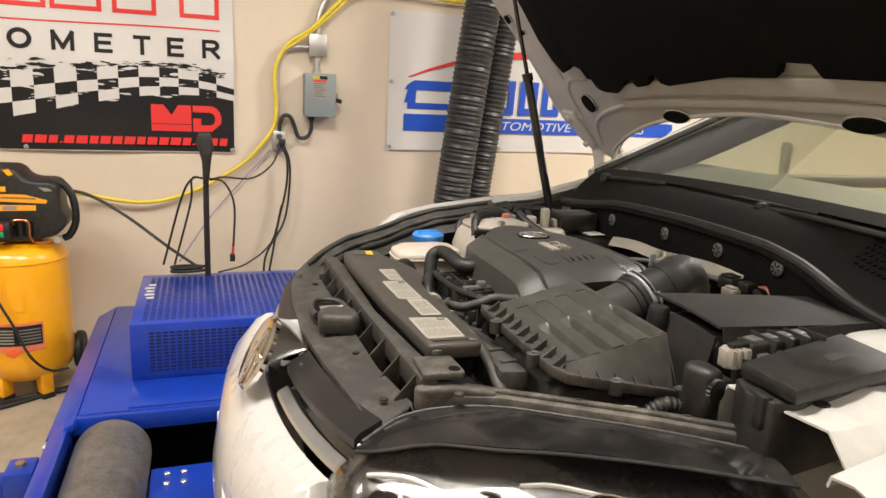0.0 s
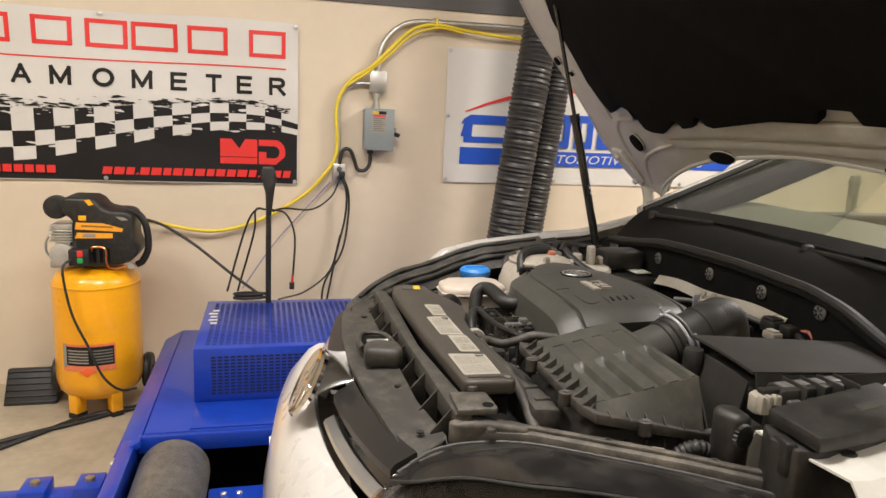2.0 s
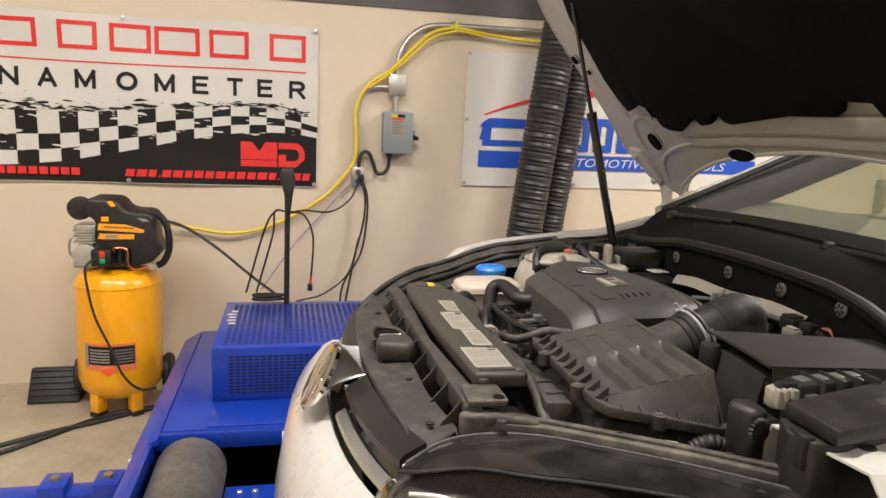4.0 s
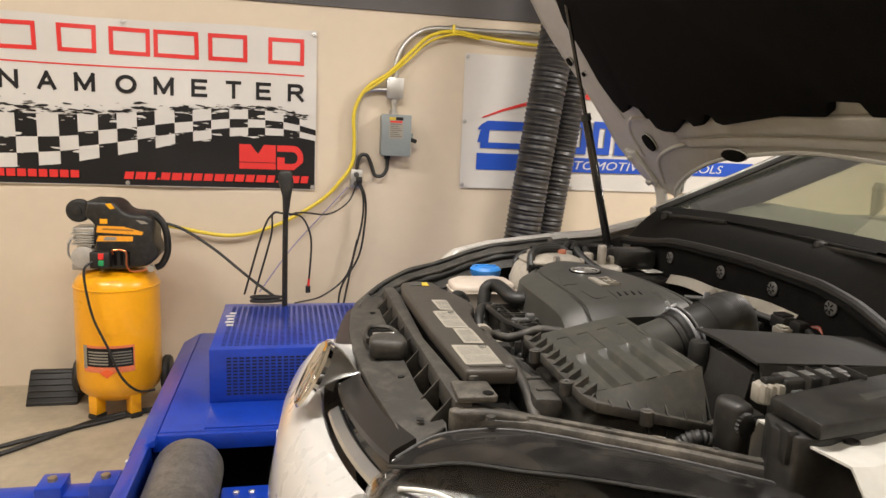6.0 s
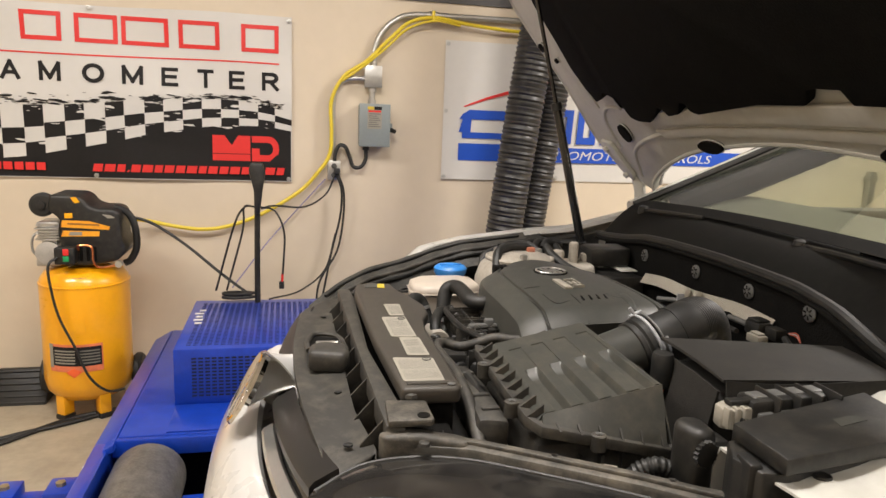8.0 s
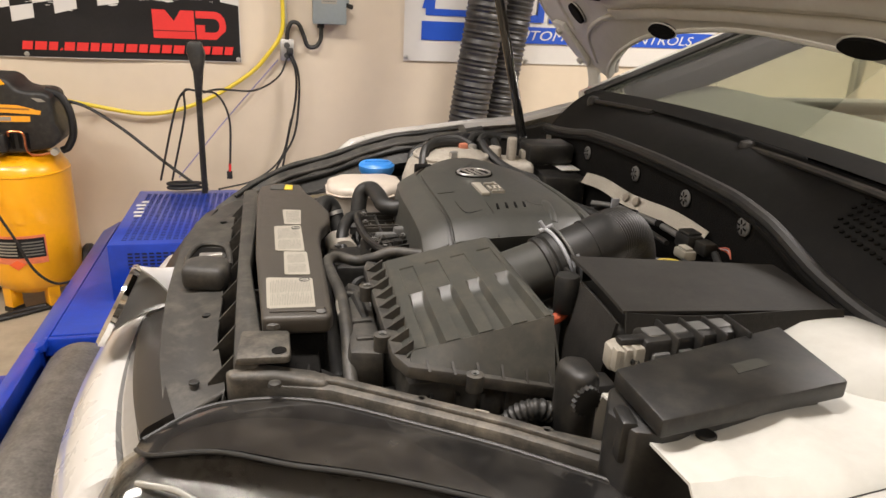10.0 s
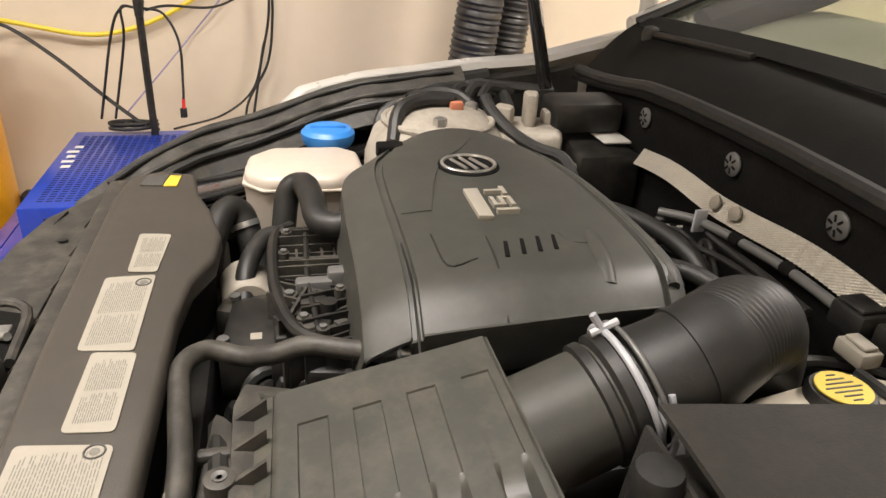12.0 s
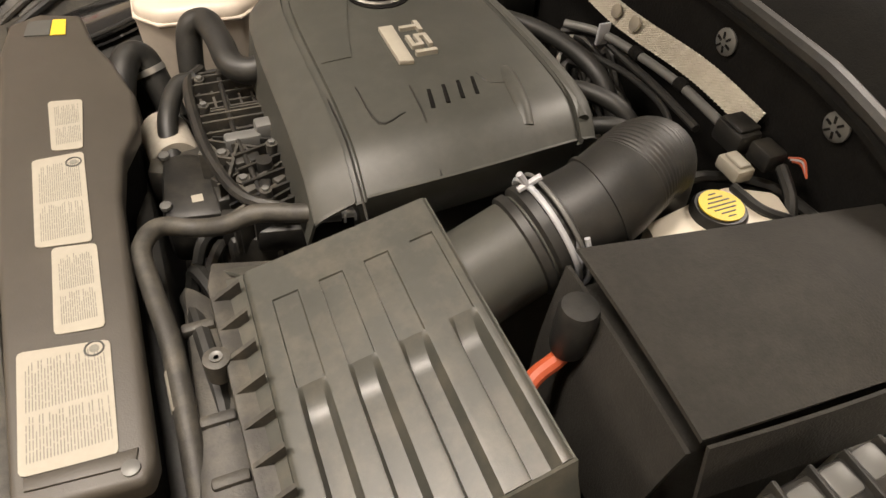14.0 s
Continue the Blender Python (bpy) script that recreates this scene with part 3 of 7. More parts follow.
def cables():
    w = Y1 - 0.02
    th = thing("yellow_cable", (0.2, w, 0.9), "yellow extension cable sagging along the wall", "cable")
    part("cord", tube([(4.0, w - 0.03, 2.05), (2.2, w - 0.03, 2.03), (1.7, w - 0.03, 2.035), (1.4, w - 0.03, 2.055), (1.2, w - 0.035, 2.078), (1.06, w - 0.03, 2.045), (0.95, w - 0.03, 1.95), (0.82, w - 0.05, 1.82), (0.70, w - 0.03, 1.735), (0.63, w - 0.03, 1.60), (0.632, w - 0.03, 1.42), (0.622, w - 0.03, 1.30), (0.56, w - 0.03, 1.20), (0.44, w - 0.02, 1.075), (0.19, w - 0.02, 0.93), (-0.06, w - 0.03, 0.87), (-0.36, w - 0.05, 0.92), (-0.52, w - 0.2, 0.98)], 0.0105, 8), M_YCABLE, th)
    part("cord", tube([(1.35, w - 0.03, 2.045), (1.2, w - 0.045, 2.06), (1.05, w - 0.03, 2.01), (0.93, w - 0.03, 1.90), (0.80, w - 0.05, 1.79), (0.69, w - 0.03, 1.71)], 0.007, 8), M_YCABLE, th)
    part("strap", box(1.185, 1.20, w - 0.05, w - 0.01, 2.055, 2.115, 0.003), M_YCABLE, th)
    th = thing("flexible_conduit", (0.75, w, 1.23), "black flexible conduit loop under the disconnect box", "cable")
    part("cord", tube([(0.826, w - 0.03, 1.352), (0.826, w - 0.03, 1.28), (0.80, w - 0.03, 1.235), (0.757, w - 0.03, 1.235), (0.735, w - 0.03, 1.29), (0.71, w - 0.03, 1.345), (0.675, w - 0.03, 1.35), (0.655, w - 0.03, 1.31), (0.65, w - 0.03, 1.265)], 0.011, 8), M_RUBBER, th)
    part("plug", rod((0.826, w - 0.03, 1.33), (0.826, w - 0.03, 1.352), 0.018), M_RUBBER, th)
    for k, (dx, dz) in enumerate(((0, 0), (0.012, 0.006))):
        th = thing("power_cable", (0.6, w, 0.5), "black power cable hanging from the outlet box", "cable", "power cables")
        part("cord", tube([(0.655 + dx, w - 0.05, 1.20), (0.69 + dx, w - 0.05, 1.10), (0.685 + 1.5 * dx, w - 0.04, 0.95), (0.64 + 2.5 * dx, w - 0.04, 0.75), (0.60 - 3 * dx, w - 0.06, 0.55), (0.55, w - 0.1, 0.3), (0.50, w - 0.15, 0.02)], 0.0062, 7), M_RUBBER, th)
        part("plug", box(0.645 + dx, 0.668 + dx, w - 0.065, w - 0.038, 1.19, 1.225, 0.005), M_RUBBER, th)
    th = thing("signal_cable", (0.4, 3.9, 1.0), "thin black cable from the outlet box to the stand", "cable")
    part("cord", tube([(0.65, w - 0.05, 1.18), (0.60, w - 0.08, 1.08), (0.48, 4.0, 1.035), (0.33, 3.75, 1.07), (0.27, 3.64, 1.07)], 0.005, 6), M_RUBBER, th)
    th = thing("signal_cable", (0.5, 4.1, 0.6), "thin black cable hanging against the wall", "cable")
    part("cord", tube([(0.66, w - 0.03, 0.85), (0.60, w - 0.05, 0.64), (0.46, w - 0.1, 0.53), (0.30, 3.75, 0.60)], 0.005, 6), M_RUBBER, th)
    th = thing("signal_cable", (0.3, 3.9, 0.8), "thin violet grey cable along the wall", "cable")
    part("cord", tube([(0.60, w - 0.02, 1.16), (0.44, w - 0.02, 0.98), (0.28, w - 0.05, 0.80), (0.12, 3.8, 0.65)], 0.004, 6), mat("violet_cable", (0.25, 0.22, 0.34), 0.5), th)


def ducts():
    for name_at, pts, r in (((1.5, 3.9), [(1.80, 3.85, H - 0.3), (1.76, 3.88, 2.7), (1.70, 3.90, 2.1), (1.63, 3.90, 1.55), (1.555, 3.90, 0.92), (1.50, 3.9, 0.4), (1.47, 3.9, 0.11)], 0.098), ((1.8, 4.1), [(1.98, 4.08, H - 0.3), (1.94, 4.08, 2.5), (1.90, 4.10, 2.0), (1.845, 4.11, 1.5), (1.775, 4.11, 0.93), (1.73, 4.11, 0.4), (1.70, 4.11, 0.10)], 0.092)):
        th = thing("exhaust_hose", (*name_at, 0.1), "black ribbed exhaust hose hanging from the ceiling", "hose", "exhaust hoses")
        part("hose", tube(pts, r, 28, 60, rfun=lambda s, g: 1 + 0.055 * math.sin(2 * math.pi * g / 0.026)), M_DUCT, th)
        p = pts[0]
        part("collar", rod((p[0], p[1], H - 0.32), (p[0] + 0.02, p[1], H), r * 0.98, 28), M_STEEL, th)


def wall_rail():
    th = thing("wall_rail", (4.3, Y1, 1.1), "short grey upright rail fixed on the wall", "rail")
    part("upright", box(4.275, 4.325, Y1 - 0.05, Y1, 0.90, 1.28, 0.006), M_STEEL, th)
    for z in (0.95, 1.22):
        part("bracket", box(4.265, 4.335, Y1 - 0.055, Y1 - 0.001, z, z + 0.03, 0.004), M_STEEL, th)


wall_rail()
dyno_banner()
tuner_banner()
disconnect()
conduits()
cables()
ducts()


# ---- air compressor and floor things ----
def air_compressor():
    cx, cy = -0.59, 3.93
    th = thing("air_compressor", (cx, cy, 0), "yellow upright air compressor with black motor shroud", "air compressor")
    r = 0.203
    prof = [(0.02, 0.075), (0.10, 0.080), (0.155, 0.098), (0.19, 0.135), (r, 0.19), (r, 0.655), (0.198, 0.69), (0.175, 0.725), (0.12, 0.75), (0.02, 0.757)]
    part("tank", lathe(prof, (cx, cy, 0), 48), M_YELLOW, th)
    part("weld_seam", lathe([(r, 0.664), (r + 0.003, 0.667), (r + 0.003, 0.672), (r - 0.002, 0.675)], (cx, cy, 0), 48), M_YELLOW, th)
    for a in (-125, -55, 90):
        c, s = math.cos(radians(a)), math.sin(radians(a))
        m = Matrix.Translation((cx + 0.15 * c, cy + 0.15 * s, 0)) @ pose(0, 0, 0, 0, 0, a)
        lg = part("leg", box(-0.03, 0.03, -0.028, 0.028, 0.025, 0.13, 0.006, m=m), M_YELLOW, th)
        part("rubber_foot", box(-0.034, 0.034, -0.03, 0.03, 0, 0.026, 0.006, m=m), M_RUBBER, lg, "black rubber foot")
    # label wrapped on the tank
    def on_tank(a0, a1, z0, z1, d):
        return sheet(lambda a, z: Vector((cx + (r + d) * math.cos(radians(a)), cy + (r + d) * math.sin(radians(a)), z)), lin(a0, a1, 14), (z0, z1), 0.001)
    lab = part("label", on_tank(-128, -58, 0.262, 0.398, 0.002), mat("orange_label", (0.75, 0.20, 0.09), 0.4), th, "orange and black specification label")
    part("black_panel", on_tank(-122, -60, 0.292, 0.386, 0.0035), M_VBLACK, lab)
    part("white_panel", on_tank(-128, -122, 0.280, 0.398, 0.0037), M_LABEL, lab)
    for k in range(5):
        part("print_bar", on_tank(-119, -92, 0.303 + 0.015 * k, 0.310 + 0.015 * k, 0.005), M_LABEL, lab)
        part("print_bar", on_tank(-86, -62, 0.303 + 0.015 * k, 0.310 + 0.015 * k, 0.005), M_INK, lab)
    part("diamond_mark", prism([(-0.035, 0), (0, -0.028), (0.035, 0), (0, 0.02)], 0, 0.003, m=pose(cx - 0.015, cy - r - 0.002, 0.262, 90)), M_ORANGE, lab)
    part("plate", on_tank(-112, -78, 0.455, 0.535, 0.003), M_YELLOW, th)
    part("warning_label", on_tank(-92, -72, 0.70, 0.716, -0.022), M_LABEL, th)
    # motor shroud
    sh = [(-0.690, 1.105), (-0.578, 1.103), (-0.548, 1.092), (-0.520, 1.052), (-0.48, 1.042), (-0.417, 1.041), (-0.388, 1.022), (-0.386, 0.90), (-0.366, 0.857), (-0.367, 0.829), (-0.412, 0.787), (-0.528, 0.766), (-0.650, 0.766), (-0.652, 0.98), (-0.660, 1.00), (-0.700, 1.03)]
    t = prism([(x, z) for x, z in sh], -0.12, 0.12, 0.018, 3, m=pose(0, cy - 0.02, 0, 90))
    shroud = part("shroud", t, M_PLASTIC, th, "black plastic motor shroud")
    yf = cy - 0.02 - 0.121
    dec = mat("orange_decal", (0.85, 0.36, 0.02), 0.4)
    for pts in ([(-0.643, 0.953), (-0.436, 0.941), (-0.432, 0.957), (-0.52, 0.982), (-0.637, 0.986)], [(-0.645, 0.909), (-0.480, 0.910), (-0.478, 0.934), (-0.634, 0.937)]):
        part("orange_stripe", prism(pts, 0, 0.002, m=pose(0, yf, 0, 90)), dec, shroud)
    part("stripe_print", prism([(-0.615, 0.966), (-0.475, 0.960), (-0.480, 0.968), (-0.613, 0.974)], 0, 0.001, m=pose(0, yf - 0.002, 0, 90)), mat("brown_print", (0.30, 0.13, 0.02), 0.5), shroud)
    part("white_print", prism([(-0.612, 0.914), (-0.555, 0.914), (-0.553, 0.931), (-0.605, 0.932)], 0, 0.001, m=pose(0, yf - 0.002, 0, 90)), M_LABEL, shroud)
    part("orange_mark", box(-0.626, -0.592, yf - 0.002, yf, 0.995, 1.019, 0.001), M_YELLOW, shroud)
    part("orange_mark", prism([(-0.578, 1.066), (-0.557, 1.071), (-0.574, 1.096), (-0.598, 1.092)], 0, 0.002, m=pose(0, yf, 0, 90)), M_YELLOW, shroud)
    part("white_mark", prism([(-0.464, 1.015), (-0.439, 0.996), (-0.408, 0.998), (-0.425, 1.011)], 0, 0.002, m=pose(0, yf, 0, 90)), M_LABEL, shroud)
    # black bars on the shroud, painting the shade of its slots
    for k in range(4):
        part("shroud_slot", box(-0.600 + 0.030 * k, -0.585 + 0.030 * k, yf - 0.001, yf, 0.79, 0.86, 0.0005), M_FELT_SHADE, shroud)
    part("grip", tube([(-0.43, cy - 0.05, 1.035), (-0.372, cy - 0.05, 1.012), (-0.340, cy - 0.05, 0.946), (-0.335, cy - 0.05, 0.847), (-0.363, cy - 0.05, 0.78), (-0.392, cy - 0.05, 0.762)], 0.017, 10), M_RUBBER, th)
    for k in range(5):
        z = 0.886 + 0.013 * k
        part("cooling_fin", box(-0.765 + 0.010 * (k % 2), -0.660, cy - 0.12, cy + 0.04, z, z + 0.006, 0.002), M_SILVER, th)
    part("cylinder_head", box(-0.758, -0.660, cy - 0.11, cy + 0.03, 0.945, 0.972, 0.006), M_SILVER, th)
    part("crankcase", lathe([(0.02, -0.05), (0.05, -0.045), (0.055, -0.03), (0.055, 0.06), (0.03, 0.065)], n=24, m=pose(-0.712, cy - 0.06, 0.825, 90)), M_ALU, th)
    part("cylinder", box(-0.745, -0.675, cy - 0.10, cy + 0.02, 0.80, 0.95, 0.012), M_SILVER, th)
    part("pump_foot", box(-0.772, -0.665, cy - 0.10, cy + 0.05, 0.757, 0.792, 0.008), M_ALU, th)
    for bx, bz in ((-0.752, 0.952), (-0.672, 0.952), (-0.748, 0.80), (-0.685, 0.80)):
        part("head_bolt", rod((bx, cy - 0.108, bz + 0.006), (bx, cy - 0.118, bz + 0.006), 0.007, 6), M_STEEL, th)
    part("pressure_pipe", tube([(-0.745, cy - 0.10, 0.93), (-0.775, cy - 0.11, 0.90), (-0.78, cy - 0.11, 0.84), (-0.755, cy - 0.10, 0.80)], 0.006, 8, 6), M_STEEL, th)
    fl = part("air_filter", lathe([(0.03, 0), (0.05, 0.006), (0.056, 0.02), (0.056, 0.05), (0.045, 0.06), (0.02, 0.062)], n=24, m=pose(-0.728, cy - 0.06, 1.053, 90)), M_RUBBER, th)
    part("filter_cap", lathe([(0.02, 0.062), (0.02, 0.07), (0.006, 0.072)], n=14, m=pose(-0.728, cy - 0.06, 1.053, 90)), M_PLASTIC, fl)
    part("switch_box", box(-0.665, -0.575, yf - 0.06, yf, 0.785, 0.865, 0.008), M_PLASTIC, th)
    part("red_button", box(-0.625, -0.60, yf - 0.066, yf - 0.06, 0.83, 0.86, 0.002), M_VRED, th)
    part("green_button", box(-0.625, -0.60, yf - 0.066, yf - 0.06, 0.80, 0.826, 0.002), mat("green_button", (0.02, 0.30, 0.10), 0.4), th)
    part("copper_pipe", tube([(-0.57, yf - 0.02, 0.85), (-0.565, yf - 0.03, 0.87), (-0.52, yf - 0.03, 0.87), (-0.505, yf - 0.03, 0.85), (-0.505, yf - 0.02, 0.79), (-0.48, yf, 0.76), (-0.40, yf + 0.02, 0.77)], 0.005, 8), mat("copper", (0.75, 0.26, 0.10), 0.3, 0.9), th)
    part("gauge", rod((-0.40, yf + 0.02, 0.775), (-0.40, yf - 0.01, 0.775), 0.016), M_SILVER, th)
    part("cord", tube([(-0.65, yf - 0.06, 0.82), (-0.68, yf - 0.09, 0.79), (-0.675, yf - 0.10, 0.70), (-0.645, yf - 0.105, 0.55), (-0.585, yf - 0.105, 0.40), (-0.53, yf - 0.10, 0.25), (-0.46, yf - 0.08, 0.17), (-0.39, yf - 0.04, 0.16)], 0.006, 8), M_RUBBER, th)
    for dx in (-0.215, 0.215):
        wh = part("wheel", lathe([(0.03, -0.022), (0.085, -0.022), (0.095, -0.01), (0.095, 0.01), (0.085, 0.022), (0.03, 0.022)], n=28, m=pose(cx + dx, cy + 0.09, 0.155, 0, 90)), M_RUBBER, th)
        part("wheel_hub", rod((cx + dx * 0.9, cy + 0.09, 0.155), (cx + dx * 1.14, cy + 0.09, 0.155), 0.03), M_PLASTIC, wh)
    hs = thing("air_hose", (-0.1, 3.9, 0.7), "thin black hose from the compressor to the stand", "hose")
    part("hose", tube([(-0.37, cy - 0.02, 0.99), (-0.26, 3.88, 0.96), (-0.10, 3.80, 0.87), (0.08, 3.70, 0.74), (0.22, 3.62, 0.65)], 0.0075, 8), M_RUBBER, hs)


def wheel_chock():
    th = thing("wheel_chock", (-0.95, 4.1, 0), "black ribbed rubber wheel chock on the floor", "wheel chock")
    t = prism([(0, 0), (0.22, 0), (0.15, 0.155), (0.10, 0.165)], -0.125, 0.125, 0.006, m=pose(-0.945, 3.985, 0, 90, 0, 90))
    part("body", t, M_RUBBER, th)
    for k in range(6):
        s = (k + 0.5) / 6
        part("rib", box(-1.065, -0.825, -0.004, 0.004, -0.008, 0.008, 0.002, m=pose(0, 3.985 + 0.10 * s, 0.165 * s, 58)), M_RUBBER, th)


def floor_cables():
    for k, d in enumerate((0.0, 0.05)):
        th = thing("floor_cable", (-0.9, 3.5, 0), "black cable lying on the concrete floor", "cable", "floor cables")
        part("cord", tube([(-0.20, 3.95 - d, 0.012), (-0.44, 3.86 - d * 0.4, 0.012), (-0.65, 3.76 - d, 0.012), (-0.85, 3.55 + d, 0.012), (-1.05, 3.36 + d * 2, 0.012), (-1.5, 3.1 + d, 0.012), (-2.2, 2.9, 0.012)], 0.011, 7), M_RUBBER, th)


air_compressor()
wheel_chock()
floor_cables()


# ---- dynamometer ----
def dynamometer():
    th = thing("dynamometer", (0.2, 2.6, 0), "blue enamelled chassis dynamometer with steel rollers", "dynamometer")
    zt = 0.40
    part("deck", prism([(-0.185, 2.68), (1.6, 2.68), (1.6, 3.92), (-0.185, 3.92)], zt - 0.05, zt, 0.006), M_BLUE, th)
    part("deck_flange", prism([(-0.275, 0), (-0.185, 0.03), (-0.187, 0.058), (-0.27, 0.01)], -3.92, -2.62, 0.003, m=pose(0, 0, zt - 0.058, 90)), M_BLUE, th)
    part("side_plate", box(-0.268, -0.256, 1.2, 3.92, 0.0, zt - 0.057, 0.003), M_BLUE, th)
    part("back_plate", box(-0.25, 1.6, 3.90, 3.915, 0.0, zt - 0.052, 0.003), M_BLUE, th)
    part("side_rail", box(-0.255, -0.205, 0.7, 2.68, 0.27, zt - 0.02, 0.006), M_BLUE, th)
    part("front_lip", box(-0.20, 1.6, 2.655, 2.679, 0.335, zt - 0.003, 0.004), M_BLUE, th)
    # coloured near black for the shade under the deck lip
    part("pit_floor", box(-0.25, 1.6, 0.7, 3.9, 0.02, 0.05), M_HOLE_SHADE, th)
    ro = part("roller", lathe([(0.03, 0), (0.105, 0.0), (0.118, 0.012), (0.12, 0.03), (0.12, 0.80), (0.118, 0.818), (0.105, 0.83), (0.03, 0.83)], n=48, m=pose(-0.075, 2.63, 0.282, 90)), M_ROLLER, th)
    part("axle", rod((-0.075, 2.66, 0.282), (-0.075, 1.75, 0.282), 0.03), M_STEEL, ro)
    part("bearing_plate", box(0.05, 0.30, 1.8, 2.47, 0.25, 0.285, 0.006), M_BLUE, th)
    for bx in (0.10, 0.15):
        for by in (2.36, 2.42):
            part("bolt", lathe([(0.011, 0), (0.011, 0.007), (0.008, 0.009)], (bx, by, 0.285), 6), M_STEEL, th)
    # perforated cover box
    x0, x1, y0, y1, z1 = -0.038, 0.70, 2.935, 3.665, 0.62
    bx = part("cover_box", box(x0, x1, y0, y1, zt, z1, 0.004), M_BLUE, th, "perforated blue sheet-metal cover")
    # solid slots laid on the sheet, dark colour standing for shaded holes
    slot = box(-0.0085, 0.0085, -0.0032, 0.0032, 0, 0.0012)
    me = bpy.data.meshes.new("slot")
    slot.to_mesh(me)
    slot.free()
    me.materials.append(M_HOLE_SHADE)
    t = bmesh.new()
    for i in range(24):
        for j in range(12):
            tmp = bmesh.new()
            tmp.from_mesh(me)
            tmp.transform(pose(x0 + 0.075 + i * 0.0245, y0 - 0.0006, zt + 0.035 + j * 0.0135, 90))
            joined(t, tmp)
    tagged(part("perforation", t, M_HOLE_SHADE, bx, "", 0), kind="stuff")
    t = bmesh.new()
    for i in range(26):
        for j in range(34):
            tmp = bmesh.new()
            tmp.from_mesh(me)
            tmp.transform(pose(x0 + 0.05 + i * 0.0255, y0 + 0.05 + j * 0.0188, z1 - 0.0006, 0, 0, 0))
            joined(t, tmp)
    tagged(part("perforation", t, M_HOLE_SHADE, bx, "", 0), kind="stuff")
    rn = random.Random(2)
    for k in range(5):
        part("white_mark", box(-0.012, 0.012, 0.0, 0.028 + 0.01 * (k % 2), 0, 0.001, m=pose(x0 + 0.060 + 0.006 * rn.random(), 3.28 + 0.05 * k, z1 + 0.0012, 0, 0, 90)), M_VINYL, bx, "white lettering mark")
    part("deck_plate", box(-0.03, 1.2, 2.69, 2.925, zt + 0.001, zt + 0.005, 0.001), M_BLUE, th)
    for bxx in (-0.30,):
        for by in (2.60, 2.0):
            part("bolt", lathe([(0.012, 0), (0.012, 0.008), (0.008, 0.01)], n=6, m=pose(-0.269, by, 0.33, 0, -90)), M_STEEL, th)
    # tie bar towards the next module
    part("tie_bar", box(-1.8, -0.27, 2.52, 2.61, 0.19, 0.262, 0.006), M_BLUE, th)
    for k, x in enumerate((-0.335, -0.50)):
        br = part("bracket", box(x - 0.042, x + 0.042, 2.51, 2.62, 0.19, 0.298, 0.006), M_BLUE, th)
        part("bolt", lathe([(0.016, 0), (0.016, 0.012), (0.012, 0.014)], (x, 2.565, 0.298), 6), mat("brass_bolt", (0.45, 0.36, 0.2), 0.4, 0.8), br)


def cable_stand():
    th = thing("stand", (0.25, 3.6, 0.62), "black upright sensor stand with cables behind the dynamometer", "stand")
    part("post", tube([(0.248, 3.62, 0.40), (0.248, 3.62, 0.8), (0.252, 3.62, 1.28)], 0.0135, 10), M_PLASTIC, th)
    part("head", prism([(0.222, 1.285), (0.212, 1.25), (0.235, 1.16), (0.238, 1.05), (0.262, 1.05), (0.275, 1.16), (0.288, 1.235), (0.275, 1.285)], -0.03, 0.03, 0.008, m=pose(0, 3.62, 0, 90)), M_PLASTIC, th)
    part("cable_coil", tube([(0.17 + 0.085 * math.cos(a), 3.655 + 0.04 * math.sin(a), 0.628 + 0.003 * a) for a in lin(0, 12.5, 40)], 0.007, 7, 2), M_RUBBER, th)
    for k, (a, b, c) in enumerate((((0.24, 1.08), (0.14, 0.98), (0.05, 0.66)), ((0.24, 1.08), (0.18, 0.96), (0.10, 0.66)), ((0.26, 1.08), (0.21, 0.95), (0.17, 0.66)))[:2]):
        part("wire", tube([(a[0], 3.62, a[1]), (a[0] - 0.05, 3.63, a[1] - 0.005), (b[0], 3.65, b[1]), (c[0], 3.70, c[1])], 0.005, 6), M_RUBBER, th)
    part("wire", tube([(0.26, 3.62, 1.08), (0.33, 3.62, 1.06), (0.372, 3.62, 0.96), (0.368, 3.62, 0.80), (0.36, 3.62, 0.72)], 0.005, 6), M_RUBBER, th)
    part("connector", box(0.348, 0.372, 3.61, 3.63, 0.685, 0.72, 0.003), M_RUBBER, th)
    part("connector_pin", rod((0.362, 3.62, 0.72), (0.364, 3.62, 0.755), 0.006), M_VRED, th)


dynamometer()
cable_stand()


# ---- the car ----
CY = 1.44
car = thing("car", (1.6, CY, 0), "white hatchback with its bonnet propped open on the dynamometer", "car")


def nose(y):
    """Upper edge of the bumper, in x."""
    d = y - CY
    return 0.326 + 0.33 * d * d + 0.9 * d ** 6


def lip(y):
    d = abs(y - CY)
    return 0.982 + 0.12 * min(d * d, 0.15) - 0.25 * max(0.0, d - 0.4)


def fender_z(x):
    return table(x, (0.40, 0.475, 0.54, 0.66, 0.79, 0.945, 1.08, 1.24, 1.40, 1.6), (0.93, 1.01, 1.05, 1.11, 1.147, 1.185, 1.207, 1.225, 1.27, 1.29))


def far_z(x):
    """Height of the far wing's upper edge."""
    return table(x, (0.42, 0.463, 0.52, 0.584, 0.666, 0.748, 0.859, 0.985, 1.067, 1.2, 1.4, 1.6), (1.066, 1.086, 1.108, 1.124, 1.134, 1.152, 1.178, 1.192, 1.202, 1.212, 1.262, 1.29))


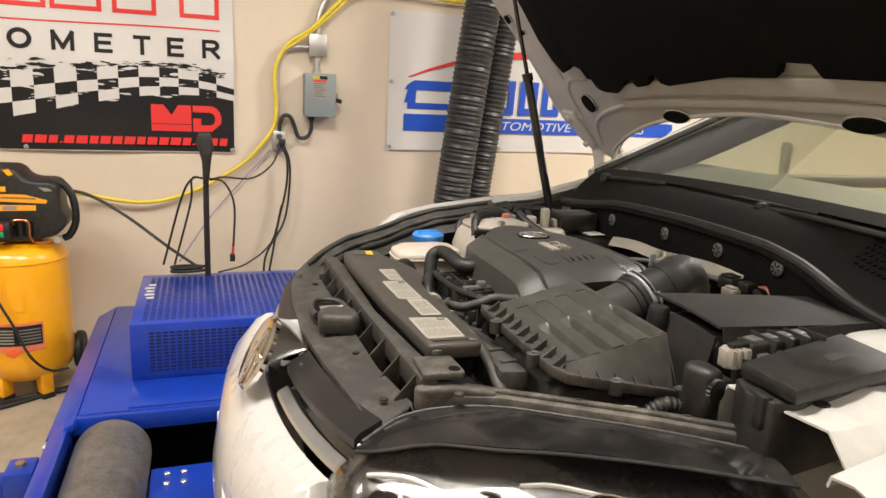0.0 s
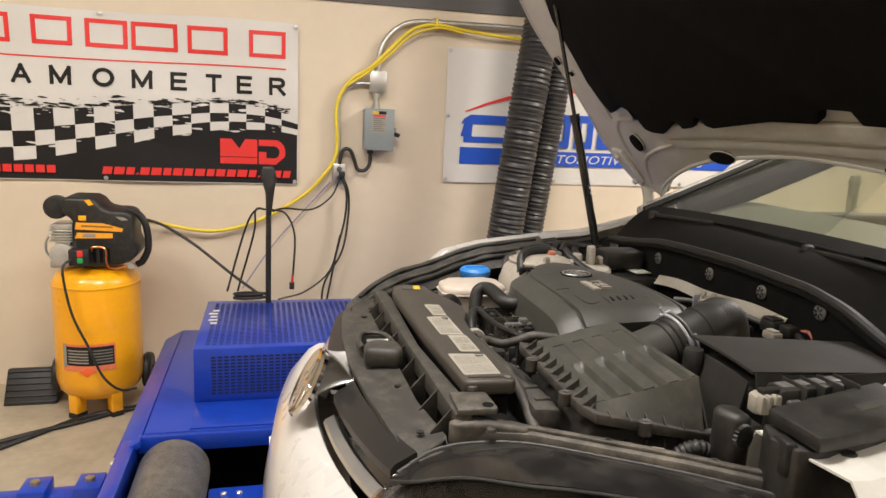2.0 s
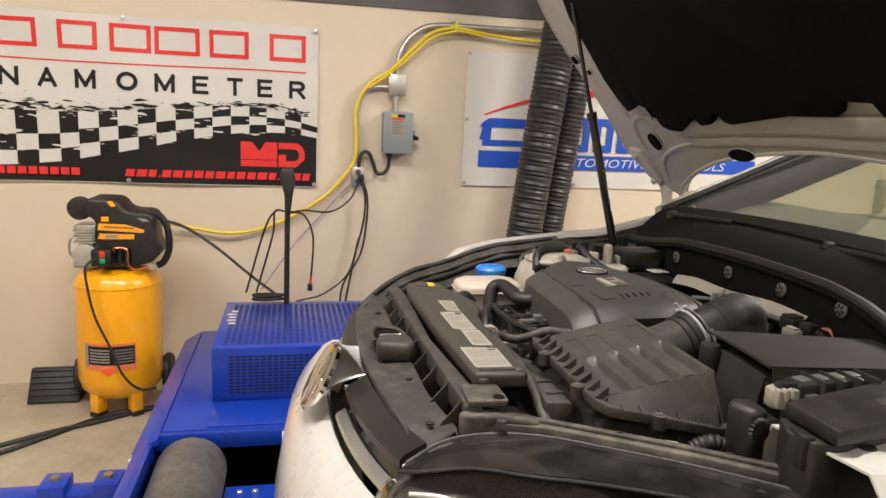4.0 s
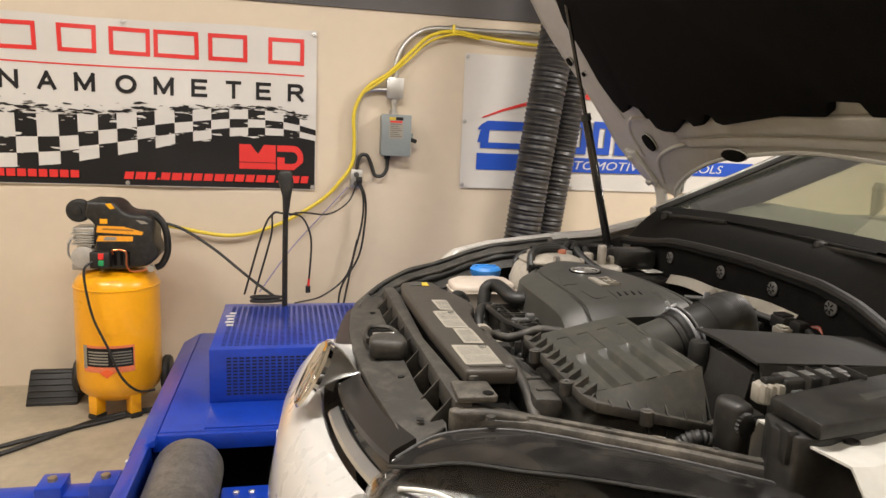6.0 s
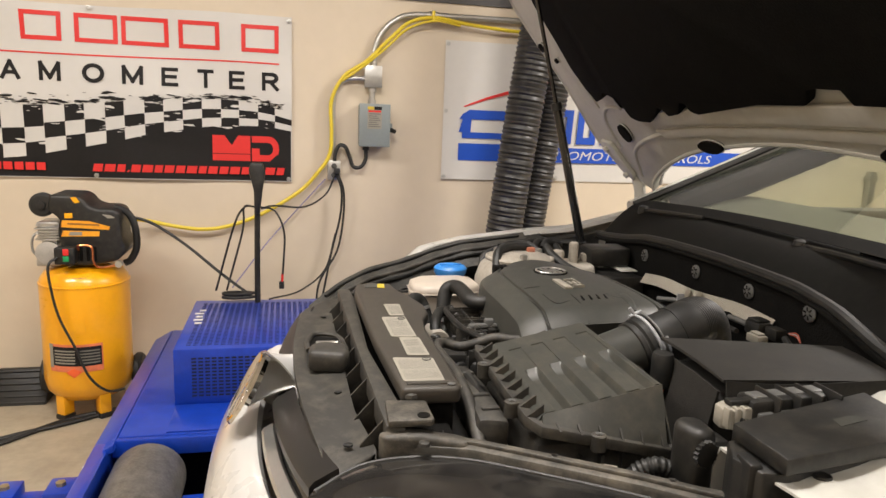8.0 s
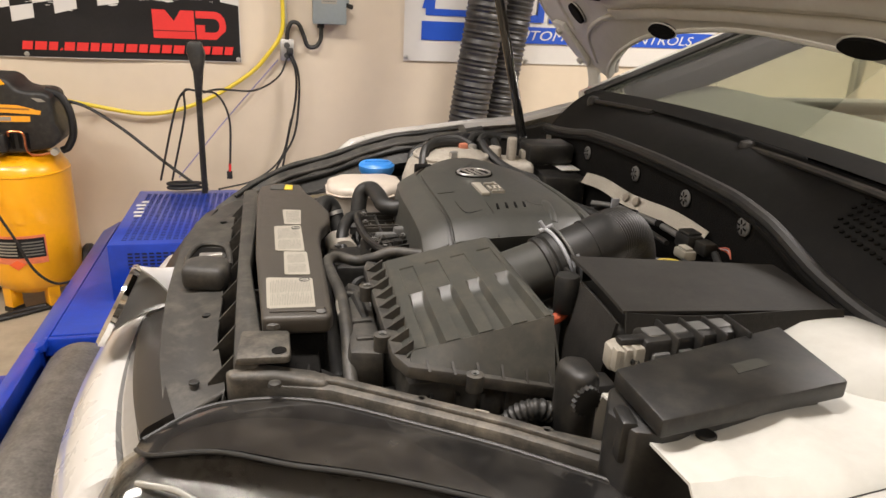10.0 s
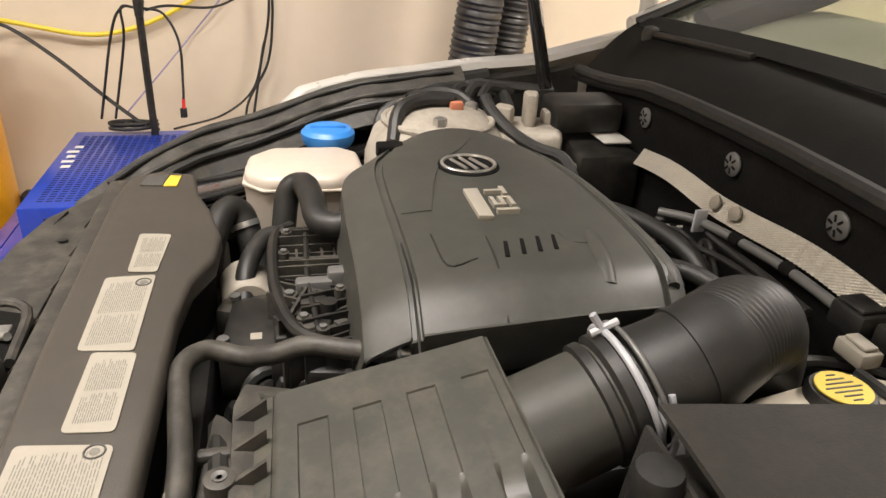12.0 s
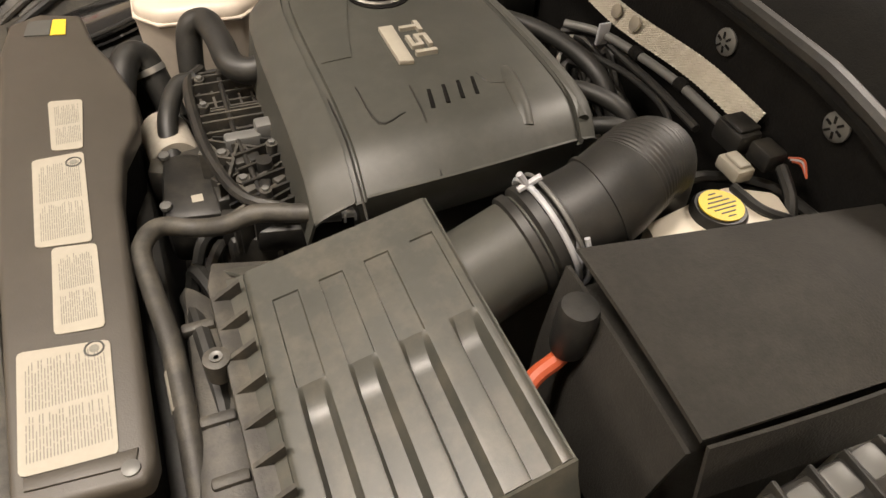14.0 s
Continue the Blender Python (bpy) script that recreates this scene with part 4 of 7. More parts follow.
def sweep(fun, ys, sec, bm=None, caps=True):
    """A bar of section sec (offsets in x, z) along the nose: fun(y) gives its place."""
    tmp = bmesh.new()
    rings = [[tmp.verts.new((fun(y)[0] + a, y, fun(y)[1] + b)) for a, b in sec] for y in ys]
    n = len(sec)
    for p, q in zip(rings, rings[1:]):
        for k in range(n):
            tmp.faces.new((p[k], p[(k + 1) % n], q[(k + 1) % n], q[k]))
    if caps:
        tmp.faces.new(rings[0][::-1])
        tmp.faces.new(rings[-1])
    return joined(bm, tmp)


def car_shell():
    def skin(y, k):
        dx, dz = ((0.022, -0.56), (-0.018, -0.44), (-0.073, -0.30), (-0.09, -0.16), (-0.072, -0.062), (-0.032, -0.012), (-0.010, -0.001), (0.0, -0.001), (0.006, -0.012))[k]
        return Vector((nose(y) + dx, y, lip(y) + dz - (0.14 * max(0.0, min(1.0, (abs(y - CY) - 0.36) / 0.05)) if k > 3 else 0.0)))
    part("front_bumper", sheet(skin, lin(CY - 0.72, CY + 0.72, 61), range(9), 0.004), M_WHITE, car, "white painted bumper", 60)
    pl = part("number_plate", box(0.2445, 0.280, 1.28, 1.60, 0.76, 0.87, 0.002), M_VINYL, car, "white number plate")
    for k in range(6):
        part("blue_bar", box(0.2435, 0.2444, 1.31 + 0.045 * k, 1.342 + 0.045 * k, 0.785, 0.845), M_VBLUE, pl)
    for s in (-1, 1):
        def fend(u, v):
            x = (0.80 if s < 0 else 0.70) + u * (0.62 if s < 0 else 0.72)
            out = CY + s * table(x, (0.4, 0.6, 0.8, 1.1, 1.5), (0.68, 0.76, 0.79, 0.80, 0.80))
            prof = ((0.0, -0.012), (0.003, 0.0), (0.03, 0.004), (0.07, -0.006), (0.10, -0.04), (0.12, -0.12), (0.125, -0.30), (0.10, -0.45))
            a, b = prof[v]
            top = fender_z(x) if s < 0 else far_z(x) - 0.03 * max(0.0, 0.75 - x) / 0.05 * (v > 0)
            return Vector((x, out + s * (a - 0.07), top + b))
        part("fender", sheet(fend, lin(0, 1, 30), range(8), 0.003), M_WHITE, car, "white painted fender", 60)

        # inner flange and apron under the bonnet edge
        def apron(u, v):
            x = (0.87 if s < 0 else 0.60) + u * (0.41 if s < 0 else 0.68)
            out = CY + s * (table(x, (0.4, 0.6, 0.8, 1.1, 1.5), (0.68, 0.76, 0.79, 0.80, 0.80)) - 0.072)
            top = fender_z(x) - 0.028
            inn, low = CY + s * 0.50, 1.146 if s < 0 else 1.06
            pr = ((out, top), (out - s * 0.02, top - 0.004), (out - s * 0.028, min(top - 0.02, low + 0.03)), (out - s * 0.06, low + 0.012), (inn, low), (inn - s * 0.01, low - 0.03), (inn - s * 0.012, 0.70))
            y, z = pr[v]
            return Vector((x, y + 0.004 * math.sin(30 * x) * (v == 3), z + 0.004 * math.sin(26 * x) * (2 <= v <= 4) + (0.005 * max(0.0, math.sin(70 * x)) ** 3 * (v in (3, 4)) if s < 0 else 0.0)))
        part("apron", sheet(apron, lin(0, 1, 30), range(7), 0.003), M_WHITEIN if s < 0 else M_PLASTIC, car, "white painted inner wing" if s < 0 else "black plastic wing liner")
        # black gutter strip beside the fender
        part("gutter", tube([(x, CY + s * (table(x, (0.4, 0.6, 0.8, 1.1, 1.5), (0.68, 0.76, 0.79, 0.80, 0.80)) - 0.082), fender_z(x) - 0.026) for x in lin(0.55 if s > 0 else 0.9, 1.10 if s > 0 else 1.25, 12)], 0.014 if s > 0 else 0.007, 8, 3), M_RUBBER, car)
        part("door", box(1.46, 2.5, CY + s * 0.80, CY + s * 0.86, 0.5, 1.27, 0.02), M_WHITE, car)
        wl = part("wheel", lathe([(0.12, -0.1), (0.28, -0.1), (0.31, -0.07), (0.31, 0.07), (0.28, 0.1), (0.12, 0.1)], n=40, m=pose(0.86, CY + s * 0.72, 0.60, 90)), M_RUBBER, car, "black tyre")
        part("rim", lathe([(0.02, -0.05), (0.2, -0.05), (0.22, 0.0), (0.2, 0.09), (0.02, 0.06)], n=30, m=pose(0.86, CY + s * 0.72, 0.60, 90)), M_SILVER, wl)
    # black liner panel between the far headlight and the wing edge
    def liner(u, v):
        x = 0.43 + 0.62 * u
        out = CY + table(x, (0.4, 0.5, 0.6, 0.8, 1.1), (0.40, 0.53, 0.62, 0.715, 0.73))
        a, b = ((-0.11, -0.055), (-0.085, -0.030), (-0.055, -0.034), (-0.03, -0.014), (-0.008, -0.005), (0.003, -0.002), (0.010, -0.03))[v]
        return Vector((x, out + a, far_z(x) + b + 0.003 * math.sin(60 * x) * (v in (2, 3))))
    part("wing_liner", sheet(liner, lin(0, 1, 40), range(7), 0.003), M_DUSTY, car, "dusty black plastic wing liner", 40)
    for k, (a, b, r, material) in enumerate(((-0.088, -0.026, 0.006, M_RUBBER), (-0.045, -0.022, 0.0045, M_DUSTY), (-0.018, -0.006, 0.004, M_RUBBER))):
        part("liner_ridge", tube([(x, CY + table(x, (0.4, 0.5, 0.6, 0.8, 1.1), (0.40, 0.53, 0.62, 0.715, 0.73)) + a, far_z(x) + b) for x in lin(0.47, 1.03, 15)], r, 8, 3), material, car)
    part("side_filler", prism([(0.47, 1.815), (0.60, 1.81), (0.652, 1.84), (0.652, 2.02), (0.50, 1.96)], 0.90, 1.062, 0.006), M_FELT_SHADE, car, "black splash panel")
    rl = random.Random(5)
    for x in (0.76, 0.79, 0.85, 0.93, 0.985):
        y = CY + table(x, (0.6, 0.8, 1.1), (0.62, 0.715, 0.73)) - 0.006
        part("torn_seal", prism([(-0.02, -0.006), (0.019, -0.010 + 0.006 * rl.random()), (0.022, 0.004), (0.004, 0.008 * rl.random()), (-0.018, 0.007)], 0, 0.003, m=pose(x, y, far_z(x) - 0.006 - 0.006 * rl.random(), 12, 0, 14)), M_RUBBER, car)
    part("under_tray", box(0.45, 1.25, CY - 0.50, CY + 0.50, 0.62, 0.66), M_DARKINK, car)


def hood():
    a = radians(50)
    o = Vector((1.48, 0, 1.303))
    d = Vector((-math.cos(a), 0, math.sin(a)))
    hm = Matrix.Identity(4)
    hm.col[0], hm.col[1], hm.col[2], hm.col[3] = (*d, 0), (0, 1, 0, 0), (*(-d.cross(Vector((0, 1, 0)))), 0), (*o, 1)
    # local z points up through the outer skin; the inner side is at z < 0
    half = [(0.15, 0.835), (0.10, 0.79), (0.06, 0.745), (0.040, 0.706), (0.062, 0.682), (0.090, 0.642), (0.14, 0.54), (0.18, 0.43), (0.202, 0.35), (0.217, 0.27), (0.232, 0.16), (0.241, 0.06), (0.243, 0.0)]
    front = [(1.02, 0.0), (1.0, 0.35), (0.93, 0.65), (0.80, 0.80), (0.67, 0.838), (0.46, 0.84), (0.35, 0.85), (0.24, 0.868)]

    def ring(h, f):
        return [(s, CY + y) for s, y in h] + [(s, CY - y) for s, y in h[::-1][1:]] + [(s, CY - y) for s, y in f[::-1]] + [(s, CY + y) for s, y in f[1:]]
    pts = ring(half, front)
    skin = part("hood", prism(pts, 0.012, 0.022, 0.003, m=hm), M_WHITE, car, "white painted bonnet, propped open")
    part("inner_panel", prism(pts, -0.012, 0.011, 0.007, 3, m=hm), M_WHITEIN, skin, "white pressed inner bonnet panel")
    # pressed channel behind the pad, rolled rear edge and corner stiffeners
    line = [(s + 0.006, CY + y) for s, y in half[3:]] + [(s + 0.006, CY - y) for s, y in half[3:][::-1][1:]]
    part("hemmed_edge", tube([hm @ Vector((s, y, -0.009)) for s, y in line], 0.0065, 8, 5), M_WHITEIN, skin)
    for w in (-1, 1):
        part("hemmed_edge", tube([hm @ Vector((s, CY + w * (y - 0.006), -0.009)) for s, y in ((0.06, 0.745), (0.10, 0.79), (0.15, 0.835), (0.24, 0.868), (0.35, 0.85), (0.46, 0.84), (0.67, 0.838), (0.80, 0.80))], 0.0065, 8, 5), M_WHITEIN, skin)
        part("stiffening_bead", tube([hm @ Vector((q, CY + w * y, -0.011)) for q, y in ((0.10, 0.715), (0.19, 0.66), (0.235, 0.56), (0.262, 0.44))], 0.007, 8, 6), M_WHITEIN, skin)
        part("stiffening_bead", tube([hm @ Vector((q, CY + w * y, -0.011)) for q, y in ((0.205, 0.73), (0.30, 0.715), (0.345, 0.66), (0.345, 0.575))], 0.007, 8, 6), M_WHITEIN, skin)
        part("side_channel", prism([(s, CY + w * y) for s, y in ((0.345, 0.70), (0.55, 0.69), (0.80, 0.64), (0.80, 0.70), (0.55, 0.745), (0.36, 0.755))], -0.016, -0.010, 0.005, 3, m=hm), M_WHITEIN, skin)
    for s0, s1, zz in ((0.300, 0.345, -0.024), (0.262, 0.288, -0.017)):
        part("pressed_channel", prism([(s0 - 0.012, CY + 0.43), (s0, CY + 0.25), (s0 + 0.004, CY), (s0, CY - 0.25), (s0 - 0.012, CY - 0.43), (s1 - 0.012, CY - 0.46), (s1, CY - 0.25), (s1 + 0.004, CY), (s1, CY + 0.25), (s1 - 0.012, CY + 0.46)], zz, -0.010, 0.005, 3, m=hm), M_WHITEIN, skin)
    holes = [(0.264, 0.629, 0.029, 0.024), (0.236, 0.249, 0.017, 0.045), (0.245, -0.27, 0.016, 0.045), (0.568, 0.800, 0.014, 0.012), (0.519, 0.757, 0.008, 0.008)]
    # black plugs on the panel give the shade inside each opening
    for s, y, ra, rb in holes:
        part("opening", prism([(s + ra * math.cos(c), CY + y + rb * math.sin(c)) for c in lin(0, 2 * math.pi * 15 / 16, 16)], -0.0235, -0.010, m=hm), M_FELT_SHADE, skin)
        part("opening_rim", tube([hm @ Vector((s + 1.08 * ra * math.cos(c), CY + y + 1.08 * rb * math.sin(c), -0.0165)) for c in lin(0, 2 * math.pi, 17)], 0.0016, 6, 1, caps=False), M_WHITEIN, skin)
    # insulation pad with its tabs
    pad = [(0.93, 0.46), (0.80, 0.57), (0.70, 0.626), (0.58, 0.640), (0.497, 0.655), (0.427, 0.648), (0.383, 0.632), (0.392, 0.59), (0.41, 0.565), (0.408, 0.553), (0.394, 0.525), (0.356, 0.516), (0.398, 0.510), (0.330, 0.495), (0.319, 0.465), (0.316, 0.413), (0.345, 0.352), (0.359, 0.336), (0.352, 0.318), (0.335, 0.308), (0.340, 0.262), (0.371, 0.230), (0.368, 0.215), (0.347, 0.208), (0.339, 0.183), (0.350, 0.08), (0.361, -0.023), (0.357, -0.144), (0.388, -0.165), (0.390, -0.182), (0.385, -0.234), (0.355, -0.245), (0.350, -0.33), (0.345, -0.43), (0.36, -0.56), (0.43, -0.645), (0.58, -0.64), (0.80, -0.57), (0.93, -0.46), (0.96, -0.2), (0.96, 0.2)]
    pts = [(s, CY + y) for s, y in pad]
    part("insulation_pad", prism(pts, -0.038, -0.013, 0.004, 2, m=hm), M_FELT_SHADE, skin, "black felt insulation pad")
    for s in (-1, 1):
        part("hinge", tube([(1.425, CY + s * 0.742, 1.245), (1.422, CY + s * 0.746, 1.285), (1.425, CY + s * 0.755, 1.325), (1.41, CY + s * 0.772, 1.385), (1.365, CY + s * 0.79, 1.44)], 0.011, 8, 5, flat=1.6), M_WHITEIN, skin, "white hinge arm")
        part("hinge_plate", prism([(q, CY + s * y) for q, y in ((0.085, 0.765), (0.105, 0.745), (0.225, 0.762), (0.235, 0.815), (0.20, 0.825), (0.12, 0.80))], -0.026, -0.012, 0.003, m=hm), M_WHITEIN, skin)
        for q, y in ((0.11, 0.775), (0.207, 0.795)):
            part("bolt", rod(hm @ Vector((q, CY + s * y, -0.024)), hm @ Vector((q, CY + s * y, -0.036)), 0.010, 6), M_WHITEIN, skin)
    st = part("gas_strut", rod((1.152, 1.985, 1.195), (1.057, 1.99, 1.556), 0.0115, 16, 0.003), M_GLOSSBLACK, car, "black gas strut")
    part("strut_rod", rod((1.057, 1.99, 1.556), (0.966, 2.0, 1.905), 0.0055, 12), M_GLOSSBLACK, st)
    part("strut_collar", rod((1.060, 1.9898, 1.545), (1.055, 1.9902, 1.564), 0.0140, 14), M_RUBBER, st)
    part("ball_joint", lathe([(0.006, -0.014), (0.013, -0.006), (0.013, 0.006), (0.006, 0.014)], (1.152, 1.985, 1.195), 12), M_RUBBER, st)


def front_end():
    # silver and black slats either side of the badge
    for lo, hi in ((1.065, 1.375), (1.505, 1.815)):
        ys = lin(lo, hi, 16)
        part("grille_slat", sweep(lambda y: (nose(y) + 0.010, lip(y) + 0.012), ys, [(0, 0), (0.003, 0.006), (0.018, 0.014), (0.022, 0.010), (0.016, -0.010)]), M_SILVER, car, "satin silver slat")
        part("grille_slat", sweep(lambda y: (nose(y) + 0.028, lip(y) + 0.060), ys, [(0, -0.010), (0.000, 0.002), (0.006, 0.010), (0.036, 0.026), (0.037, 0.018), (0.010, -0.012)]), M_SLAT, car, "gloss black slat")
        part("grille_slat", sweep(lambda y: (nose(y) + 0.034, lip(y) + 0.020), ys, [(0, 0), (0.010, 0.012), (0.03, 0.012), (0.03, -0.004)]), M_GLOSSBLACK, car, "gloss black slat")
        for y in lin(lo + 0.06, hi - 0.06, 4):
            part("grille_fin", prism([(nose(y) + 0.062, lip(y) + 0.040), (nose(y) + 0.064, lip(y) + 0.074), (nose(y) + 0.085, lip(y) + 0.076), (nose(y) + 0.105, lip(y) + 0.02)], -0.003, 0.003, m=pose(0, y, 0, 90)), M_DUSTY, car)
    # black strip that paints the shade behind the slats
    part("grille_back", sweep(lambda y: (nose(y) + 0.075, lip(y) - 0.07), lin(0.98, 1.90, 24), [(0, -0.1), (0.01, 0.11), (0.02, 0.11), (0.01, -0.1)]), M_FELT_SHADE, car)
    # badge
    ax = Vector((-0.88, 0, 0.47))
    cen = Vector((0.318, CY, 1.045))
    m = Matrix.Translation(cen) @ ax.to_track_quat("Z", "Y").to_matrix().to_4x4()
    bd = part("badge_ring", lathe([(0.056, -0.004), (0.066, -0.002), (0.068, 0.006), (0.064, 0.011), (0.055, 0.006)], n=40, m=m), M_CHROME, car, "chrome badge ring")
    part("badge_disc", lathe([(0.001, -0.002), (0.054, -0.002), (0.054, 0.002), (0.001, 0.004)], n=36, m=m), M_GLOSSBLACK, bd)
    for k in (-1, 1):
        part("badge_bar", box(-0.006, 0.006, -0.045, 0.045, 0.003, 0.010, 0.002, m=m @ pose(0.018 * k, 0, 0, 0, 0, 18 * k)), M_CHROME, bd)
    part("badge_bar", box(-0.045, 0.045, -0.005, 0.005, 0.003, 0.009, 0.002, m=m), M_CHROME, bd)

    t = m.to_3x3() @ Vector((1, 0, 0))
    ang0 = 0.0 if t.z > 0 else math.pi
    part("badge_shell", sheet(lambda u, v: (m @ Vector((0.067 * math.cos(ang0 + u), 0.067 * math.sin(ang0 + u), 0.004))) * (1 - v) + Vector((0.40, CY + (m.to_3x3() @ Vector((math.cos(ang0 + u), math.sin(ang0 + u), 0))).y * 0.070, 1.080 - 0.040 * (abs(u) / 1.45) ** 2)) * v + Vector((0, 0, 0.008 * math.sin(math.pi * v))), lin(-1.45, 1.45, 21), lin(0, 1, 8), 0.003), M_SATINCHROME, car, "chrome badge housing", 60)
    # upper trim panel with its latch pocket
    front = [(0.487, 1.098), (0.462, 1.080), (0.455, 1.040), (0.440, 1.034), (0.427, 1.072), (0.409, 1.18), (0.398, 1.285), (0.391, 1.40), (0.389, 1.50), (0.391, 1.60), (0.402, 1.72), (0.418, 1.80), (0.470, 1.90), (0.517, 1.955)]
    rear = [(0.52, 1.86), (0.476, 1.80), (0.473, 1.56), (0.474, 1.24), (0.485, 1.078)]
    tz = lambda x, y: 1.088 - 0.18 * max(0, 0.425 - x) - 0.06 * max(0, abs(y - CY) - 0.3) - 0.25 * max(0, 1.10 - y)
    part("front_trim", prism(front + rear, lambda x, y: tz(x, y) - 0.012, 0, 0.003, top=tz), M_DUSTY, car, "dusty black trim panel")
    for y in (1.12, 1.30, 1.72):
        part("trim_clip", lathe([(0.006, 0), (0.006, 0.0025), (0.004, 0.003)], (0.455, y, 1.086), 12), M_RUBBER, car)
    pk = part("latch_pocket", prism([(0.412, 1.395), (0.472, 1.375), (0.482, 1.40), (0.482, 1.44), (0.44, 1.455), (0.415, 1.44)], 1.085, 1.122, 0.011, 3), M_DUSTY, car)
    # solid black block as the shaded inside of the latch pocket
    part("pocket_opening", prism([(0.418, 1.456), (0.478, 1.445), (0.470, 1.53), (0.43, 1.545), (0.415, 1.50)], 1.090, 1.1005), M_FELT_SHADE, pk)
    part("pocket_rim", tube([(0.416, 1.456, 1.103), (0.414, 1.50, 1.103), (0.43, 1.548, 1.103), (0.470, 1.534, 1.103), (0.481, 1.445, 1.103)], 0.005, 8, 4), M_DUSTY, pk)
    part("latch", rod((0.44, 1.50, 1.098), (0.47, 1.48, 1.108), 0.004), M_STEEL, pk)
    part("latch", box(0.43, 0.465, 1.49, 1.51, 1.097, 1.103, 0.002), M_STEEL, pk)
    # rib pockets behind the trim
    for y in lin(1.12, 1.76, 9):
        part("rib", prism([(0.470, 1.086), (0.4995, 1.119), (0.4995, 1.05), (0.470, 1.05)], -0.002, 0.002, m=pose(0, y, 0, 90)), M_DUSTY, car)
    # black strip, painted shade at the bottom of the rib pockets
    part("rib_floor", box(0.474, 0.502, 1.06, 1.84, 1.03, 1.05), M_FELT_SHADE, car)
    # steel cross bar and its end plate
    part("lock_carrier", prism([(0.500, 1.10), (0.528, 1.10), (0.530, 1.18), (0.514, 1.41), (0.524, 1.75), (0.52, 1.83), (0.492, 1.83), (0.494, 1.42), (0.498, 1.2)], 1.085, 1.121, 0.006), M_DUSTY, car, "dusty black lock carrier")
    ep = part("end_plate", prism([(0.503, 1.095), (0.560, 1.092), (0.564, 1.098), (0.564, 1.158), (0.508, 1.165)], 1.118, 1.1285, 0.004), M_DUSTRAIL, car)
    # black disc on the plate for the shaded hole
    part("plate_hole", lathe([(0.0085, 0), (0.0085, 0.0012)], (0.551, 1.106, 1.1283), 20), M_FELT_SHADE, ep)
    part("bolt", lathe([(0.011, 0), (0.010, 0.005), (0.006, 0.007)], (0.545, 1.170, 1.1285), 8), M_DUSTY, ep)
    part("bolt", lathe([(0.008, 0), (0.007, 0.004), (0.004, 0.005)], (0.545, 1.068, 1.106), 8), M_DUSTY, ep)
    part("corner_gusset", prism([(0.490, 1.102), (0.498, 1.084), (0.545, 1.082), (0.600, 1.066), (0.612, 1.085), (0.590, 1.098), (0.530, 1.114)], 1.06, 0, 0.006, 3, top=lambda x, y: 1.112 - 0.10 * max(0.0, x - 0.53)), M_DUSTRAIL, car, "dusty black corner gusset")
    # rail that runs back beside the headlight
    near = [(0.500, 1.086), (0.535, 1.082), (0.605, 1.060), (0.685, 1.008), (0.775, 0.948), (0.875, 0.870)]
    far = [(0.90, 0.905), (0.80, 0.965), (0.715, 1.018), (0.682, 1.048), (0.624, 1.082), (0.564, 1.110), (0.51, 1.112)]
    part("wing_rail", prism(near + far, 1.06, 1.100, 0.006), M_DUSTRAIL, car, "dusty black wing rail")
    part("rail_step", prism([(x + 0.004, y + 0.010) for x, y in near[1:]] + [(x + 0.010, y + 0.020) for x, y in near[:0:-1]], 1.098, 1.105, 0.002), M_DUSTRAIL, car)
    for x, y in ((0.585, 1.088), (0.70, 1.020), (0.815, 0.942)):
        part("rail_bolt", lathe([(0.007, 0), (0.007, 0.004), (0.004, 0.005)], (x, y, 1.100), 8), M_DUSTY, car)
    part("rail_clip", box(-0.009, 0.009, -0.004, 0.004, 0, 0.006, 0.002, m=pose(0.757, 0.985, 1.099, 0, 0, -30)), M_LABEL, car, "pale plastic clip")
    part("wing_rail", prism([(x, 2 * CY - y) for x, y in ((0.505, 1.045), (0.624, 1.000), (0.752, 0.928), (0.90, 0.865), (0.90, 0.895), (0.761, 0.990), (0.63, 1.077), (0.54, 1.115))], 1.03, 1.075, 0.008), M_RUBBER, car)


